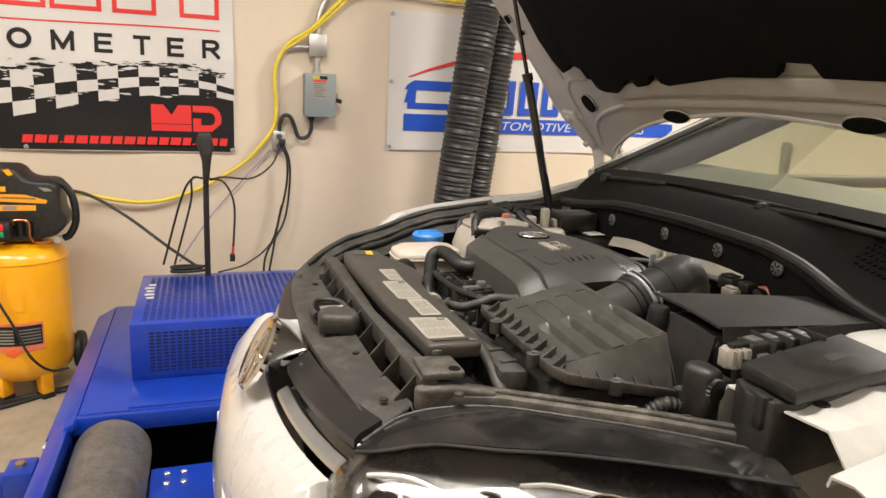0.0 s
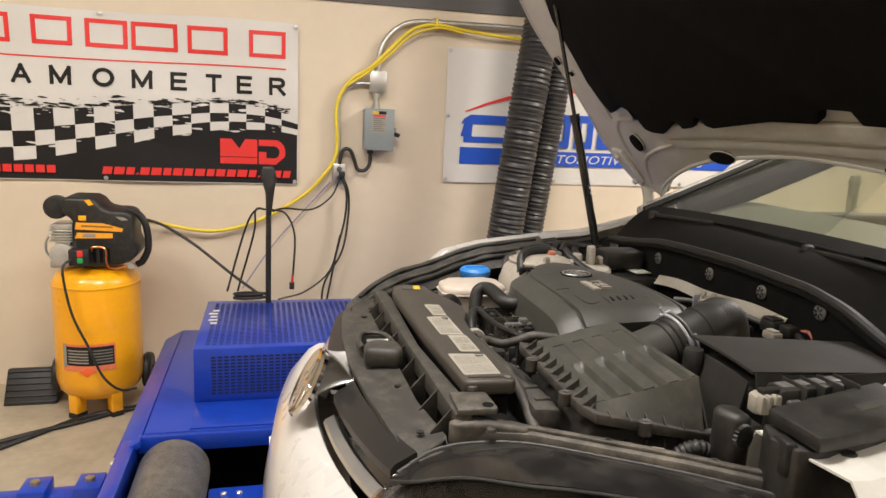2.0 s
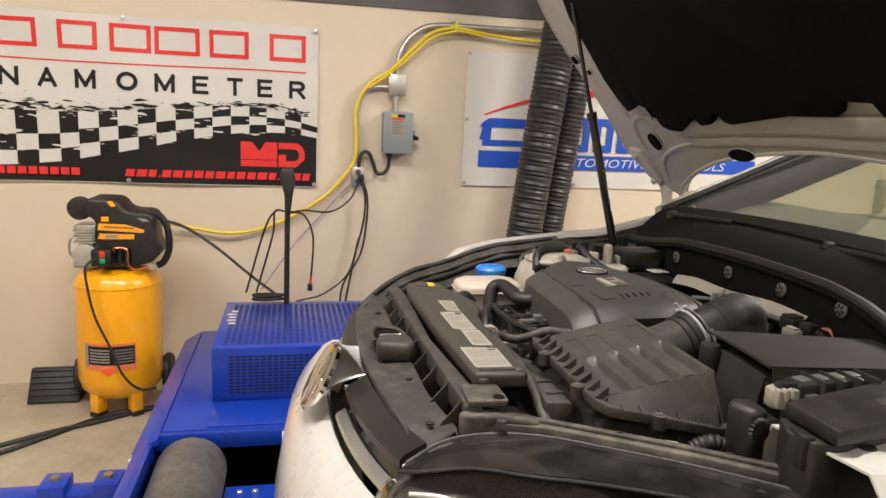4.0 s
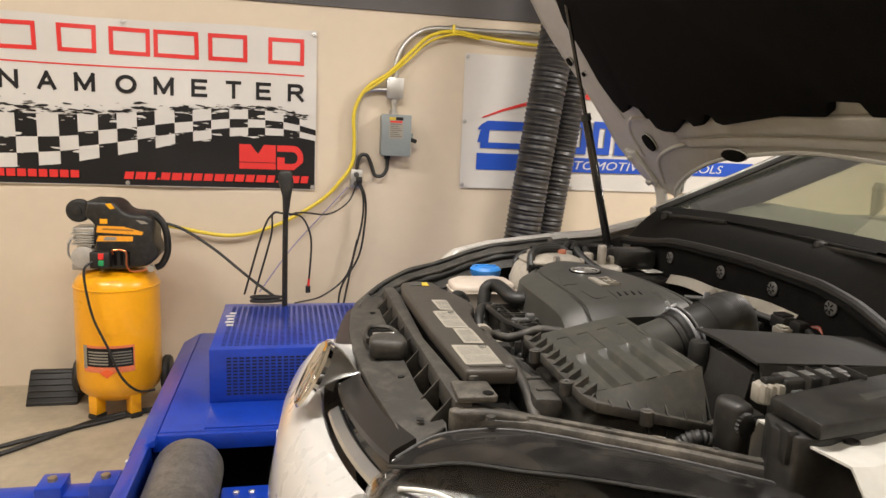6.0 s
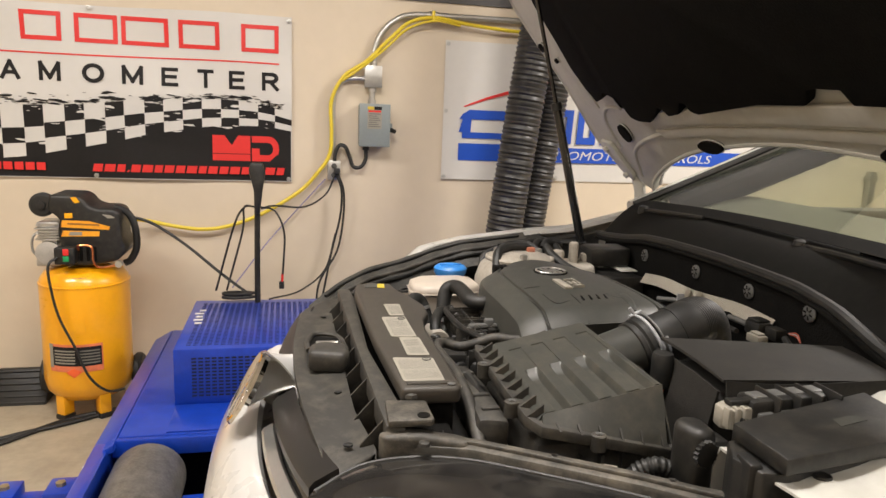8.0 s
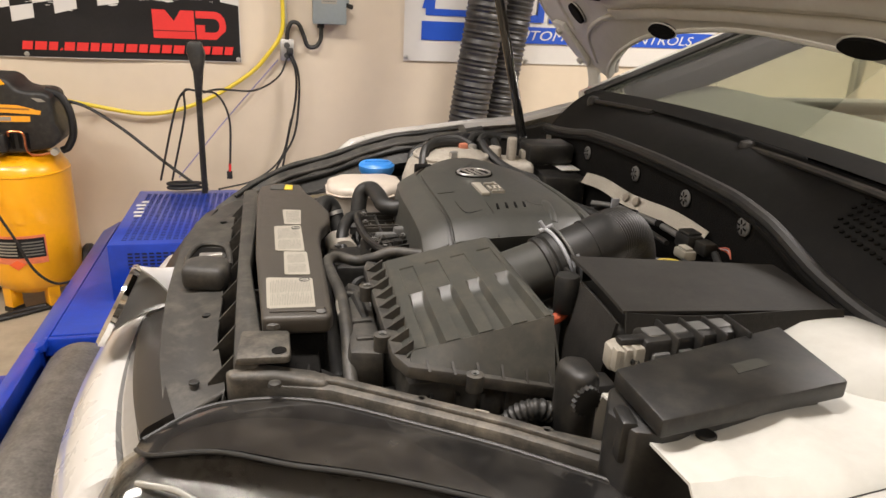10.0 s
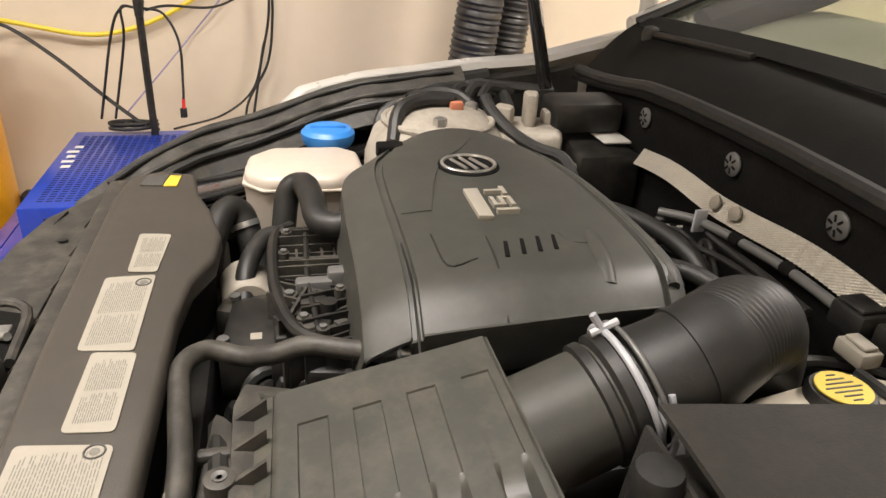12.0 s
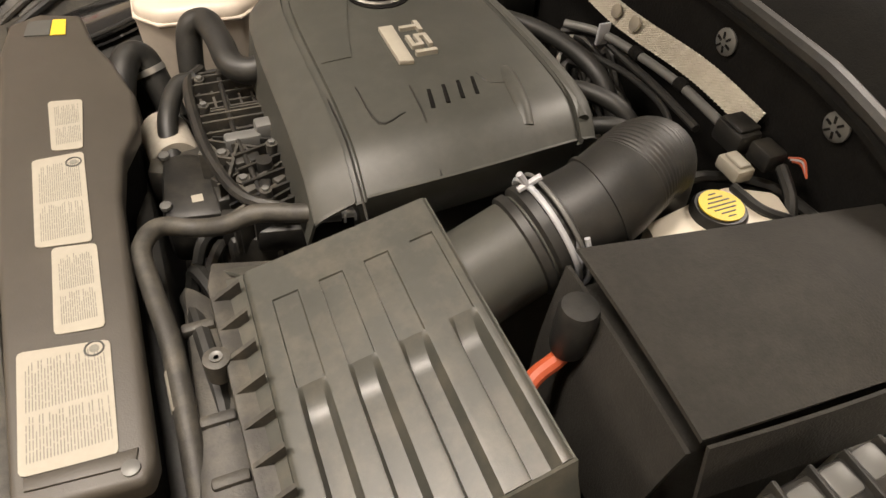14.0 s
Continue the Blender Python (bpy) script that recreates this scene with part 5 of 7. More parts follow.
def headlights():
    for s in (-1, 1):
        f = lambda y: CY + s * (CY - y)
        top = [(0.411, 1.050, 1.063), (0.468, 1.078, 1.078), (0.530, 1.074, 1.087), (0.60, 1.052, 1.090), (0.68, 1.000, 1.091), (0.77, 0.940, 1.090), (0.87, 0.862, 1.088)]
        ridge = [(0.402, 1.052, 1.052), (0.425, 1.018, 1.068), (0.490, 1.000, 1.079), (0.560, 0.964, 1.082), (0.640, 0.930, 1.083), (0.75, 0.870, 1.083), (0.86, 0.800, 1.080)]
        bot = [(0.368, 1.066, 1.000), (0.362, 0.985, 0.955), (0.395, 0.880, 0.915), (0.47, 0.790, 0.895), (0.57, 0.740, 0.90), (0.70, 0.715, 0.94), (0.85, 0.710, 1.03)]
        if s > 0:
            top, ridge, bot = [[(x + k * (0.87 - x), y, z) for x, y, z in q] for q, k in ((top, 0.09), (ridge, 0.10), (bot, 0.15))]
        tl, rl, bl = spline(top, 3), spline(ridge, 3), spline(bot, 3)
        n = len(tl) - 1

        def face(i, v, d=0.0):
            if v < 0.3:
                q = tl[i].lerp(rl[i], v / 0.3) + Vector((0, 0, 0.004 * math.sin(math.pi * v / 0.3)))
            else:
                w = (v - 0.3) / 0.7
                q = rl[i].lerp(bl[i], w) + Vector((-0.5, -0.5, 0.6)) * math.sin(math.pi * w) * (0.045 if s < 0 else 0.015) * min(1.0, 0.3 + i / 5)
            q = q - Vector((-0.55, -0.5, 0.75)) * d
            return Vector((q.x, f(q.y), q.z))
        hl = part("headlight", sheet(lambda i, v: face(i, v, 0.010 + 0.035 * min(1.0, i / 7) * math.sin(math.pi * v) ** 0.5), range(n + 1), lin(0, 1, 14), 0.003), M_LAMPBACK if s < 0 else M_GLOSSBLACK, car, "dark headlight housing", 60)
        part("lens", sheet(lambda i, v: face(i, v), range(n + 1), lin(0, 1, 21), 0.003), M_LENS if s < 0 else M_GLOSSBLACK, hl, "clear plastic lens", 60).visible_shadow = s > 0
        part("lens_border", sheet(lambda i, v: face(i, v, -0.002), range(n + 1), lin(0.0, 0.3, 9), 0.002), M_DUSTYLENS if s < 0 else M_GLOSSBLACK, hl, "dusty gloss black lens border", 60)
        part("lens_seal", tube([face(i, 0.012, -0.002) for i in range(n + 1)], 0.0032, 8, 2), M_RUBBER, hl, "rubber lens seal")
        part("lens_ridge", tube([face(i, 0.31, -0.001) for i in range(n + 1)], 0.0026, 8, 2), M_RUBBER, hl)
        if s > 0:
            continue
        for i, v, r in ((5, 0.62, 0.036), (9, 0.56, 0.050), (13, 0.54, 0.046), (16, 0.52, 0.030)):
            c = face(i, v, 0.030)
            ax = Vector((-0.75, -0.55 * (1 if s > 0 else 1) * (1 if s < 0 else -1), 0.35))
            mm = Matrix.Translation(c) @ ax.to_track_quat("Z", "Y").to_matrix().to_4x4()
            part("reflector", lathe([(r * 0.25, -0.05), (r * 0.7, -0.035), (r * 0.95, -0.005), (r, 0.006), (r * 0.96, 0.008), (r * 0.66, -0.03), (r * 0.2, -0.044)], n=28, m=mm), M_CHROME, hl)
            part("bulb", lathe([(0.008, -0.045), (0.010, -0.01), (0.004, -0.004)], n=14, m=mm), M_SILVER, hl)
        for i0, i1, v in ((3, 8, 0.46), (10, 16, 0.42)):
            part("chrome_strip", tube([face(i, v + 0.02 * math.sin(i), 0.018) for i in range(i0, i1)], 0.0035, 8, 2, flat=0.5), M_STEEL, hl)


def cowl_and_cabin():
    ys = (0.70, 0.86, 1.04, 1.12, 1.16, 1.22, 1.30, 1.36, 1.42, 1.53, 1.62, 1.74, 1.84, 1.95, 2.05, 2.15)
    zs = (1.150, 1.156, 1.170, 1.190, 1.205, 1.226, 1.239, 1.242, 1.244, 1.246, 1.245, 1.242, 1.236, 1.218, 1.206, 1.200)
    sz = lambda y: table(y, ys, zs)
    bx = lambda y: 1.395 - 0.02 * (abs(y - CY) / 0.7) ** 2
    part("firewall", sheet(lambda y, k: Vector((1.266, y, 0.70 + k * (sz(y) - 0.012 - 0.70))), lin(0.93, 2.05, 30), lin(0, 1, 4), 0.012), M_FELT_SHADE, car, "black felt bulkhead")
    part("bonnet_seal", tube([(1.262 + 0.02 * max(0, abs(y - CY) - 0.4), y, sz(y)) for y in lin(0.80, 2.12, 30)], 0.011, 10, 2), M_RUBBER, car, "black rubber bonnet seal")
    part("seal_lip", sweep(lambda y: (1.245, sz(y) - 0.012), lin(0.80, 2.10, 40), [(0, 0), (0.0, 0.006), (0.03, 0.010), (0.03, 0.002)]), M_COWL, car)

    def panel(y, k):
        x = 1.268 + k * (bx(y) - 1.268)
        z = sz(y) + 0.004 + k * (1.298 - sz(y)) + 0.012 * math.sin(math.pi * k)
        return Vector((x, y, z))
    part("cowl", sheet(panel, lin(0.80, 2.10, 40), lin(0, 1, 7), 0.004), M_COWL, car, "black plastic cowl panel", 60)
    # black discs on the cowl stand for its shaded holes
    gr = None
    for i in range(28):
        for j in range(8):
            q = panel(0.83 + 0.0115 * i + 0.0057 * (j % 2), 0.30 + 0.075 * j)
            gr = lathe([(0.0038, 0), (0.0038, 0.002)], n=6, m=Matrix.Translation(q) @ pose(0, 0, 0.001, 0, -25), bm=gr)
    tagged(part("perforation", gr, M_FELT_SHADE, car), kind="stuff")
    for y, z in ((1.822, 1.201), (1.599, 1.208), (1.419, 1.209), (1.257, 1.21)):
        g = part("firewall_clip", lathe([(0.015, 0), (0.015, 0.002), (0.012, 0.004), (0.003, 0.005)], n=20, m=pose(1.2515, y, z - 0.004, 0, -90)), M_GREYCLIP, car, "grey metal push clip")
        # slot shade as thin black bars on the clip
        for k in range(6):
            part("clip_slot", box(0.004, 0.011, -0.0012, 0.0012, 0.0045, 0.0055, m=pose(1.2515, y, z - 0.004, 0, -90) @ pose(0, 0, 0, 0, 0, 15 + 60 * k)), M_FELT_SHADE, g)
    # dimpled foil shield
    def foil(y, k):
        j = (y - 1.33) / 0.46
        return Vector((1.243 - 0.014 * k - 0.003 * math.sin(17 * y) - 0.0016 * math.sin(y * 1000) * math.sin(k * 50), y, table(y, (1.30, 1.55, 1.80), (1.182, 1.178, 1.164)) - 0.006 - 0.023 * k + 0.003 * math.sin(23 * y) - 0.0005 * math.sin(y * 1000) * math.sin(k * 50)))
    part("heat_shield", sheet(foil, lin(1.33, 1.80, 420), lin(0, 1, 60), 0), M_SHIELD, car, "dimpled aluminium heat shield", 60)
    part("shield_tab", lathe([(0.009, 0), (0.009, 0.003), (0.004, 0.004)], n=16, m=pose(1.230, 1.585, 1.160, 0, -70)), M_SHIELD, car)
    part("shield_tab", lathe([(0.009, 0), (0.009, 0.003), (0.004, 0.004)], n=16, m=pose(1.230, 1.545, 1.163, 0, -70)), M_SHIELD, car)
    # windscreen, pillars, wipers and cabin
    def ws(u, v):
        y = CY + u * (0.66 - 0.09 * v)
        return Vector((bx(y) - 0.005 + v * 0.90 - 0.07 * (1 - u * u) * v * 0.3, y, 1.292 + 0.375 * v + 0.02 * (1 - u * u)))
    gl = part("windscreen", sheet(ws, lin(-1, 1, 17), lin(0, 1, 9), 0.004), M_GLASS, car, "green tinted windscreen", 60)
    gl.visible_shadow = False
    part("screen_border", sheet(lambda u, v: ws(u, v) + Vector((-0.003, 0, 0.003)), lin(-1, 1, 17), lin(-0.02, 0.025, 3), 0.001), M_COWL, gl)
    for s in (-1, 1):
        part("pillar", tube([(1.365, CY + s * 0.69, 1.275), (1.60, CY + s * 0.675, 1.375), (1.85, CY + s * 0.655, 1.485), (2.10, CY + s * 0.625, 1.59), (2.35, CY + s * 0.60, 1.67)], 0.022, 10, 5, flat=1.3), M_WHITE, car, "white windscreen pillar")
        part("pillar_seal", tube([(1.36, CY + s * 0.66, 1.292), (1.60, CY + s * 0.645, 1.395), (1.85, CY + s * 0.625, 1.505), (2.10, CY + s * 0.595, 1.61), (2.3, CY + s * 0.575, 1.68)], 0.010, 8, 4), M_RUBBER, car)
        part("side_rail", tube([(1.42, CY + s * 0.735, 1.285), (1.65, CY + s * 0.715, 1.385), (1.9, CY + s * 0.695, 1.50), (2.15, CY + s * 0.665, 1.605), (2.4, CY + s * 0.635, 1.685), (3.2, CY + s * 0.62, 1.72)], 0.020, 10, 5, flat=1.4), M_WHITE if s < 0 else M_GLOSSBLACK, car, "roof rail")
        part("rear_pillar", box(3.05, 3.15, CY + s * 0.60, CY + s * 0.68, 1.27, 1.68, 0.02), M_DARKINK, car)
        part("sill_trim", box(1.46, 3.2, CY + s * 0.74, CY + s * 0.80, 1.23, 1.275, 0.015), M_TRIMIN, car)
    part("roof", sheet(lambda u, v: Vector((2.27 + 1.3 * v, CY + 0.62 * u, 1.705 - 0.04 * u * u + 0.02 * math.sin(math.pi * v))), lin(-1, 1, 12), lin(0, 1, 8), 0.02), M_WHITE, car, "white roof", 60)
    # dark dash top, coloured beige to carry the reflection on the glass
    part("dashboard", sheet(lambda u, v: Vector((1.47 + 0.50 * v, CY + 0.62 * u, 1.27 + 0.055 * math.sin(math.pi * min(1, v * 1.1)) - 0.10 * max(0, v - 0.75) * 4)), lin(-1, 1, 14), lin(0, 1, 9), 0.01), M_TRIMIN, car, "dashboard top, coloured beige grey for the windscreen reflection", 60)
    part("dashboard_front", box(1.90, 1.96, CY - 0.62, CY + 0.62, 0.75, 1.19, 0.02), M_PLASTIC, car)
    for s in (-1, 1):
        part("pillar_trim", tube([(1.47, CY + s * 0.625, 1.285), (1.66, CY + s * 0.61, 1.36), (1.88, CY + s * 0.585, 1.455), (2.12, CY + s * 0.555, 1.56), (2.3, CY + s * 0.53, 1.625)], 0.034, 10, 5, flat=1.5), M_FELT_SHADE, car, "dark pillar lining")
        part("dash_end", box(1.50, 1.86, CY + s * 0.60, CY + s * 0.70, 1.18, 1.30, 0.02), M_PLASTIC, car)
    for y in (CY - 0.33,):
        seat = part("seat", box(2.55, 2.72, y - 0.24, y + 0.24, 0.75, 1.42, 0.05, 3), M_PLASTIC, car, "dark seat back")
        part("headrest", box(2.58, 2.68, y - 0.13, y + 0.13, 1.45, 1.62, 0.04, 3), M_PLASTIC, seat)
    part("cabin_floor", box(1.96, 3.6, CY - 0.74, CY + 0.74, 0.55, 0.60), M_DARKINK, car)
    part("rear_body", box(3.3, 3.6, CY - 0.80, CY + 0.80, 0.55, 1.30, 0.05), M_WHITE, car)
    for pts in ([(1.345, 2.02, 1.286), (1.345, 1.94, 1.292), (1.352, 1.86, 1.296), (1.362, 1.76, 1.300)], [(1.362, 1.43, 1.292), (1.350, 1.30, 1.296), (1.350, 1.13, 1.292), (1.345, 0.95, 1.288), (1.340, 0.82, 1.284)]):
        wp = part("wiper", tube(pts, 0.0065, 8, 5, flat=0.8), M_PLASTIC, car, "black wiper arm")
        part("wiper_hub", lathe([(0.014, -0.015), (0.015, 0.0), (0.012, 0.010), (0.004, 0.013)], pts[0], 16), M_RUBBER, wp)
        part("blade", tube([(x + 0.03, y, z + 0.004) for x, y, z in pts[1:]], 0.004, 6, 5), M_GLOSSBLACK, wp)


car_shell()
hood()
front_end()
headlights()
cowl_and_cabin()


# ---- under the bonnet ----
def radiator_cover():
    top = [(0.532, 1.165), (0.612, 1.160), (0.618, 1.175), (0.620, 1.44), (0.627, 1.50), (0.645, 1.545), (0.648, 1.60), (0.632, 1.67), (0.615, 1.72), (0.606, 1.785), (0.560, 1.80), (0.528, 1.78), (0.520, 1.72), (0.522, 1.40)]
    rc = part("radiator_cover", prism(top, 1.118, 1.1425, 0.006, 3), M_BROWNCOVER, car, "black plastic radiator cover with white labels")
    part("cover_body", prism([(0.575 + (x - 0.575) * 0.86, 1.48 + (y - 1.48) * 0.95) for x, y in top], 1.06, 1.119), M_FELT_SHADE, rc)
    part("cover_step", prism([(0.541, 1.178), (0.606, 1.173), (0.609, 1.185), (0.541, 1.188)], 1.142, 1.1445, 0.0008), M_BROWNCOVER, rc)
    part("screw", lathe([(0.006, 0), (0.006, 0.002), (0.003, 0.003)], (0.603, 1.172, 1.1425), 12), M_GREYCLIP, rc)
    labs = (([(0.567, 1.523), (0.594, 1.519), (0.598, 1.602), (0.566, 1.607)], 7), ([(0.551, 1.395), (0.594, 1.389), (0.594, 1.514), (0.550, 1.513)], 10), ([(0.562, 1.298), (0.597, 1.294), (0.597, 1.386), (0.563, 1.391)], 8), ([(0.538, 1.189), (0.597, 1.185), (0.599, 1.281), (0.537, 1.290)], 13))
    rn = random.Random(8)
    def rounded(pts, r):
        out = []
        for i, p in enumerate(pts):
            p, a, b = Vector(p), Vector(pts[i - 1]), Vector(pts[(i + 1) % len(pts)])
            u, w = (a - p).normalized() * r, (b - p).normalized() * r
            out += [tuple(p + u), tuple(p + 0.3 * (u + w)), tuple(p + w)]
        return out
    for pts, rows in labs:
        part("label", prism(rounded(pts, 0.004), 1.1430, 1.1438), M_LABEL, rc, "white printed paper label")
        x0, x1 = min(p[0] for p in pts) + 0.006, max(p[0] for p in pts) - 0.005
        y0, y1 = min(p[1] for p in pts) + 0.010, max(p[1] for p in pts) - 0.010
        ink = None
        n = rows * 2
        stops = (y0, y0 + (y1 - y0) * 0.46, y1)
        for k in range(n):
            x = x0 + (x1 - x0) * k / (n - 1)
            for a, b in zip(stops, stops[1:]):
                y, end = a + 0.002, b - 0.002 - 0.3 * (b - a) * rn.random() * (k % 3 == 0)
                while y < end - 0.003:
                    e = min(end, y + 0.003 + 0.010 * rn.random())
                    ink = box(x - 0.00032, x + 0.00032, y, e, 1.1437, 1.1440, bm=ink)
                    y = e + 0.0012
        tagged(part("label_print", ink, M_INK, rc, "", 0), kind="stuff")
    for mx, my in ((0.585, 1.500), (0.588, 1.276)):
        part("print_mark", tube([(mx + 0.0065 * math.cos(a), my + 0.0065 * math.sin(a), 1.1440) for a in lin(0, 2 * math.pi, 19)], 0.0008, 6, 1, caps=False), M_DARKINK, rc)
        part("print_mark", lathe([(0.0035, 0), (0.0035, 0.0005)], (mx, my, 1.1437), 14), M_INK, rc)
    part("yellow_tag", prism([(0.572, 1.742), (0.588, 1.740), (0.590, 1.775), (0.576, 1.777)], 1.143, 1.144), M_YCAP, rc, "yellow sticker")
    part("dark_tag", prism([(0.545, 1.747), (0.571, 1.743), (0.575, 1.777), (0.55, 1.78)], 1.143, 1.144), M_DARKINK, rc)


def air_box():
    A, B, C, D = Vector((0.701, 1.303, 1.155)), Vector((0.858, 1.310, 1.186)), Vector((0.864, 1.066, 1.174)), Vector((0.694, 1.055, 1.145))
    # u: 0 front edge of the car .. 1 towards the cabin; v: 0 far .. 1 near

    def plane(u, v):
        return (A * (1 - u) + B * u) * (1 - v) + (D * (1 - u) + C * u) * v

    GROOVES = (0.17, 0.40, 0.635, 0.875)

    def lid(u, v):
        q = plane(u, v)
        h = 0.0
        for c in GROOVES:
            w = abs(u - c)
            if w < 0.0665:
                if 0.139 < v < 0.471:
                    h = -0.0018 * (w < 0.0605) * (v > 0.149)
                elif v >= 0.471:
                    h = -0.011 * math.sin(0.5 * math.pi * min(1, max(0, (v - 0.47) / 0.10))) * (1 if w < 0.042 else max(0, (0.0665 - w) / 0.0245))
        e = min(u, 1 - u) / 0.03
        r = -0.004 * (1 - min(1, e)) ** 2
        return q + Vector((0, 0, h + r))
    us = sorted(set([round(0.0125 * i, 4) for i in range(81)] + [round(c + k * w, 4) for c in GROOVES for k in (-1, 1) for w in (0.066, 0.06, 0.0415, 0.03)]))
    vs = sorted(set([round(0.02 * i, 4) for i in range(51)] + [0.14, 0.148, 0.15, 0.47, 0.472, 0.61]))
    ab = part("air_box", box(0.69, 0.86, 1.06, 1.30, 0.82, 1.10, 0.012), M_DUSTY, car, "dusty black plastic air filter box")
    part("lid_top", sheet(lid, us, vs, 0.003), M_AIRBOX, ab, "ribbed air box lid", 30)

    def side(p, q, lo0, lo1, n):
        a, b = plane(*p), plane(*q)
        return sheet(lambda s, k: (a * (1 - s) + b * s) * (1 - k) + (Vector(lo0) * (1 - s) + Vector(lo1) * s) * k + Vector((0, 0, -0.002)), lin(0, 1, n), lin(0, 1, 4), 0.003)
    part("lid_side", side((0, 1), (1, 1), (0.690, 1.045, 1.136), (0.862, 1.036, 1.099), 8), M_AIRBOX, ab)
    part("lid_side", side((1, 1), (1, 0), (0.872, 1.036, 1.099), (0.866, 1.31, 1.108), 8), M_AIRBOX, ab)
    part("lid_side", side((0, 0), (0, 1), (0.684, 1.31, 1.145), (0.684, 1.05, 1.136), 8), M_AIRBOX, ab)
    part("lid_side", side((1, 0), (0, 0), (0.866, 1.325, 1.108), (0.684, 1.325, 1.145), 8), M_COVER, ab)
    # flange with ribs and screw ears
    fz = lambda x, y: 1.137 - 0.22 * (x - 0.69) + 0.03 * (y - 1.05)
    part("flange", prism([(0.673, 1.305), (0.673, 1.06), (0.686, 1.034), (0.868, 1.026), (0.882, 1.04), (0.876, 1.32), (0.68, 1.33)], lambda x, y: fz(x, y) - 0.016, 0, 0.003, top=fz), M_DUSTY, ab)
    for k, y in enumerate(lin(1.06, 1.29, 9)):
        z = fz(0.67, y)
        part("side_rib", prism([(0.674, z - 0.002), (0.697, z - 0.008), (0.697, z + 0.014)], -0.0018, 0.0018, m=pose(0, y, 0, 90)), M_DUSTY, ab)
    for k, x in enumerate(lin(0.71, 0.855, 6)):
        z = fz(x, 1.04)
        part("side_rib", prism([(1.029, z - 0.001), (1.046, z - 0.004), (1.056, z + 0.20 * (x - 0.67))], -0.0015, 0.0015, m=pose(x, 0, 0, 90, 0, 90)), M_DUSTY, ab)
    for x, y, z in ((0.762, 1.030, 1.123), (0.668, 1.235, 1.148), (0.668, 1.10, 1.144), (0.874, 1.032, 1.099)):
        part("screw_ear", lathe([(0.010, -0.02), (0.010, 0), (0.007, 0.001)], (x, y, z), 16), M_DUSTY, ab)
        part("screw", lathe([(0.005, 0), (0.005, 0.002), (0.002, 0.001)], (x, y, z), 10), M_GREYCLIP, ab)
    for x in lin(0.72, 0.84, 5):
        part("body_rib", box(x - 0.002, x + 0.002, 1.050, 1.062, 0.85, 1.084), M_DUSTY, ab)
    # intake snorkel towards the front
    part("snorkel", tube([(0.70, 1.12, 1.02), (0.64, 1.12, 1.03), (0.57, 1.13, 1.06)], 0.035, 12, 6), M_RUBBER, ab)


def intake_pipe():
    ip = part("intake_pipe", tube([(0.845, 1.245, 1.130), (0.90, 1.255, 1.143), (0.945, 1.262, 1.156), (0.965, 1.264, 1.163)], 0.044, 28, 8), M_COVER, car, "black plastic intake pipe")
    line = [(0.955, 1.263, 1.160), (0.995, 1.262, 1.176), (1.025, 1.270, 1.188), (1.055, 1.284, 1.191), (1.082, 1.298, 1.172), (1.095, 1.304, 1.125), (1.097, 1.305, 1.03), (1.095, 1.305, 0.95)]
    part("ribbed_elbow", tube(line, 0.043, 30, 60, rfun=lambda s, g: 1 - 0.10 * min(1.0, max(0.0, (g - 0.05) / 0.10)) + (0.009 * math.sin(2 * math.pi * g / 0.0036) if 0.080 < g < 0.150 else 0)), M_RUBBER, ip, "ribbed rubber elbow")
    d = Vector((0.93, 0.06, 0.36)).normalized()
    for k, (c, r, w) in enumerate((((0.931, 1.260, 1.152), 0.0475, 0.006), ((0.945, 1.262, 1.157), 0.0485, 0.007), ((0.962, 1.264, 1.163), 0.0465, 0.004), ((1.0, 1.263, 1.177), 0.0455, 0.003))):
        c = Vector(c)
        part("collar", lathe([(r - 0.004, -w), (r, -w * 0.6), (r, w * 0.6), (r - 0.004, w)], n=32, m=along(c, c + d)), M_RUBBER, ip)
    c = Vector((0.952, 1.263, 1.1595))
    m = along(c, c + d)
    part("spring_clamp", tube([m @ Vector((0.0505 * math.cos(a), 0.0505 * math.sin(a), 0)) for a in lin(0, 2 * math.pi, 33)], 0.0028, 8, 1, flat=1.0, caps=False), M_WIREWHITE, ip, "pale grey spring clamp")
    up = (Vector((0, 0.25, 1)) - d * d.dot(Vector((0, 0.25, 1)))).normalized()
    part("clamp_tip", rod(c + up * 0.047, c + up * 0.066 - d * 0.004, 0.003, 8), M_WIREWHITE, ip)
    part("clamp_tip", rod(c + up * 0.053 - d * 0.010, c + up * 0.053 + d * 0.012, 0.003, 8), M_WIREWHITE, ip)
    part("clamp_band", tube([m @ Vector((0.0500 * math.cos(a), 0.0500 * math.sin(a), 0.009)) for a in lin(0, 2 * math.pi, 33)], 0.0020, 8, 1, caps=False), M_GREYCLIP, ip)
    part("clamp_loop", tube([(0.962, 1.222, 1.186), (0.966, 1.214, 1.165), (0.966, 1.212, 1.145), (0.958, 1.214, 1.145), (0.957, 1.216, 1.165), (0.956, 1.224, 1.184)], 0.0026, 8, 4), M_WIREWHITE, ip)


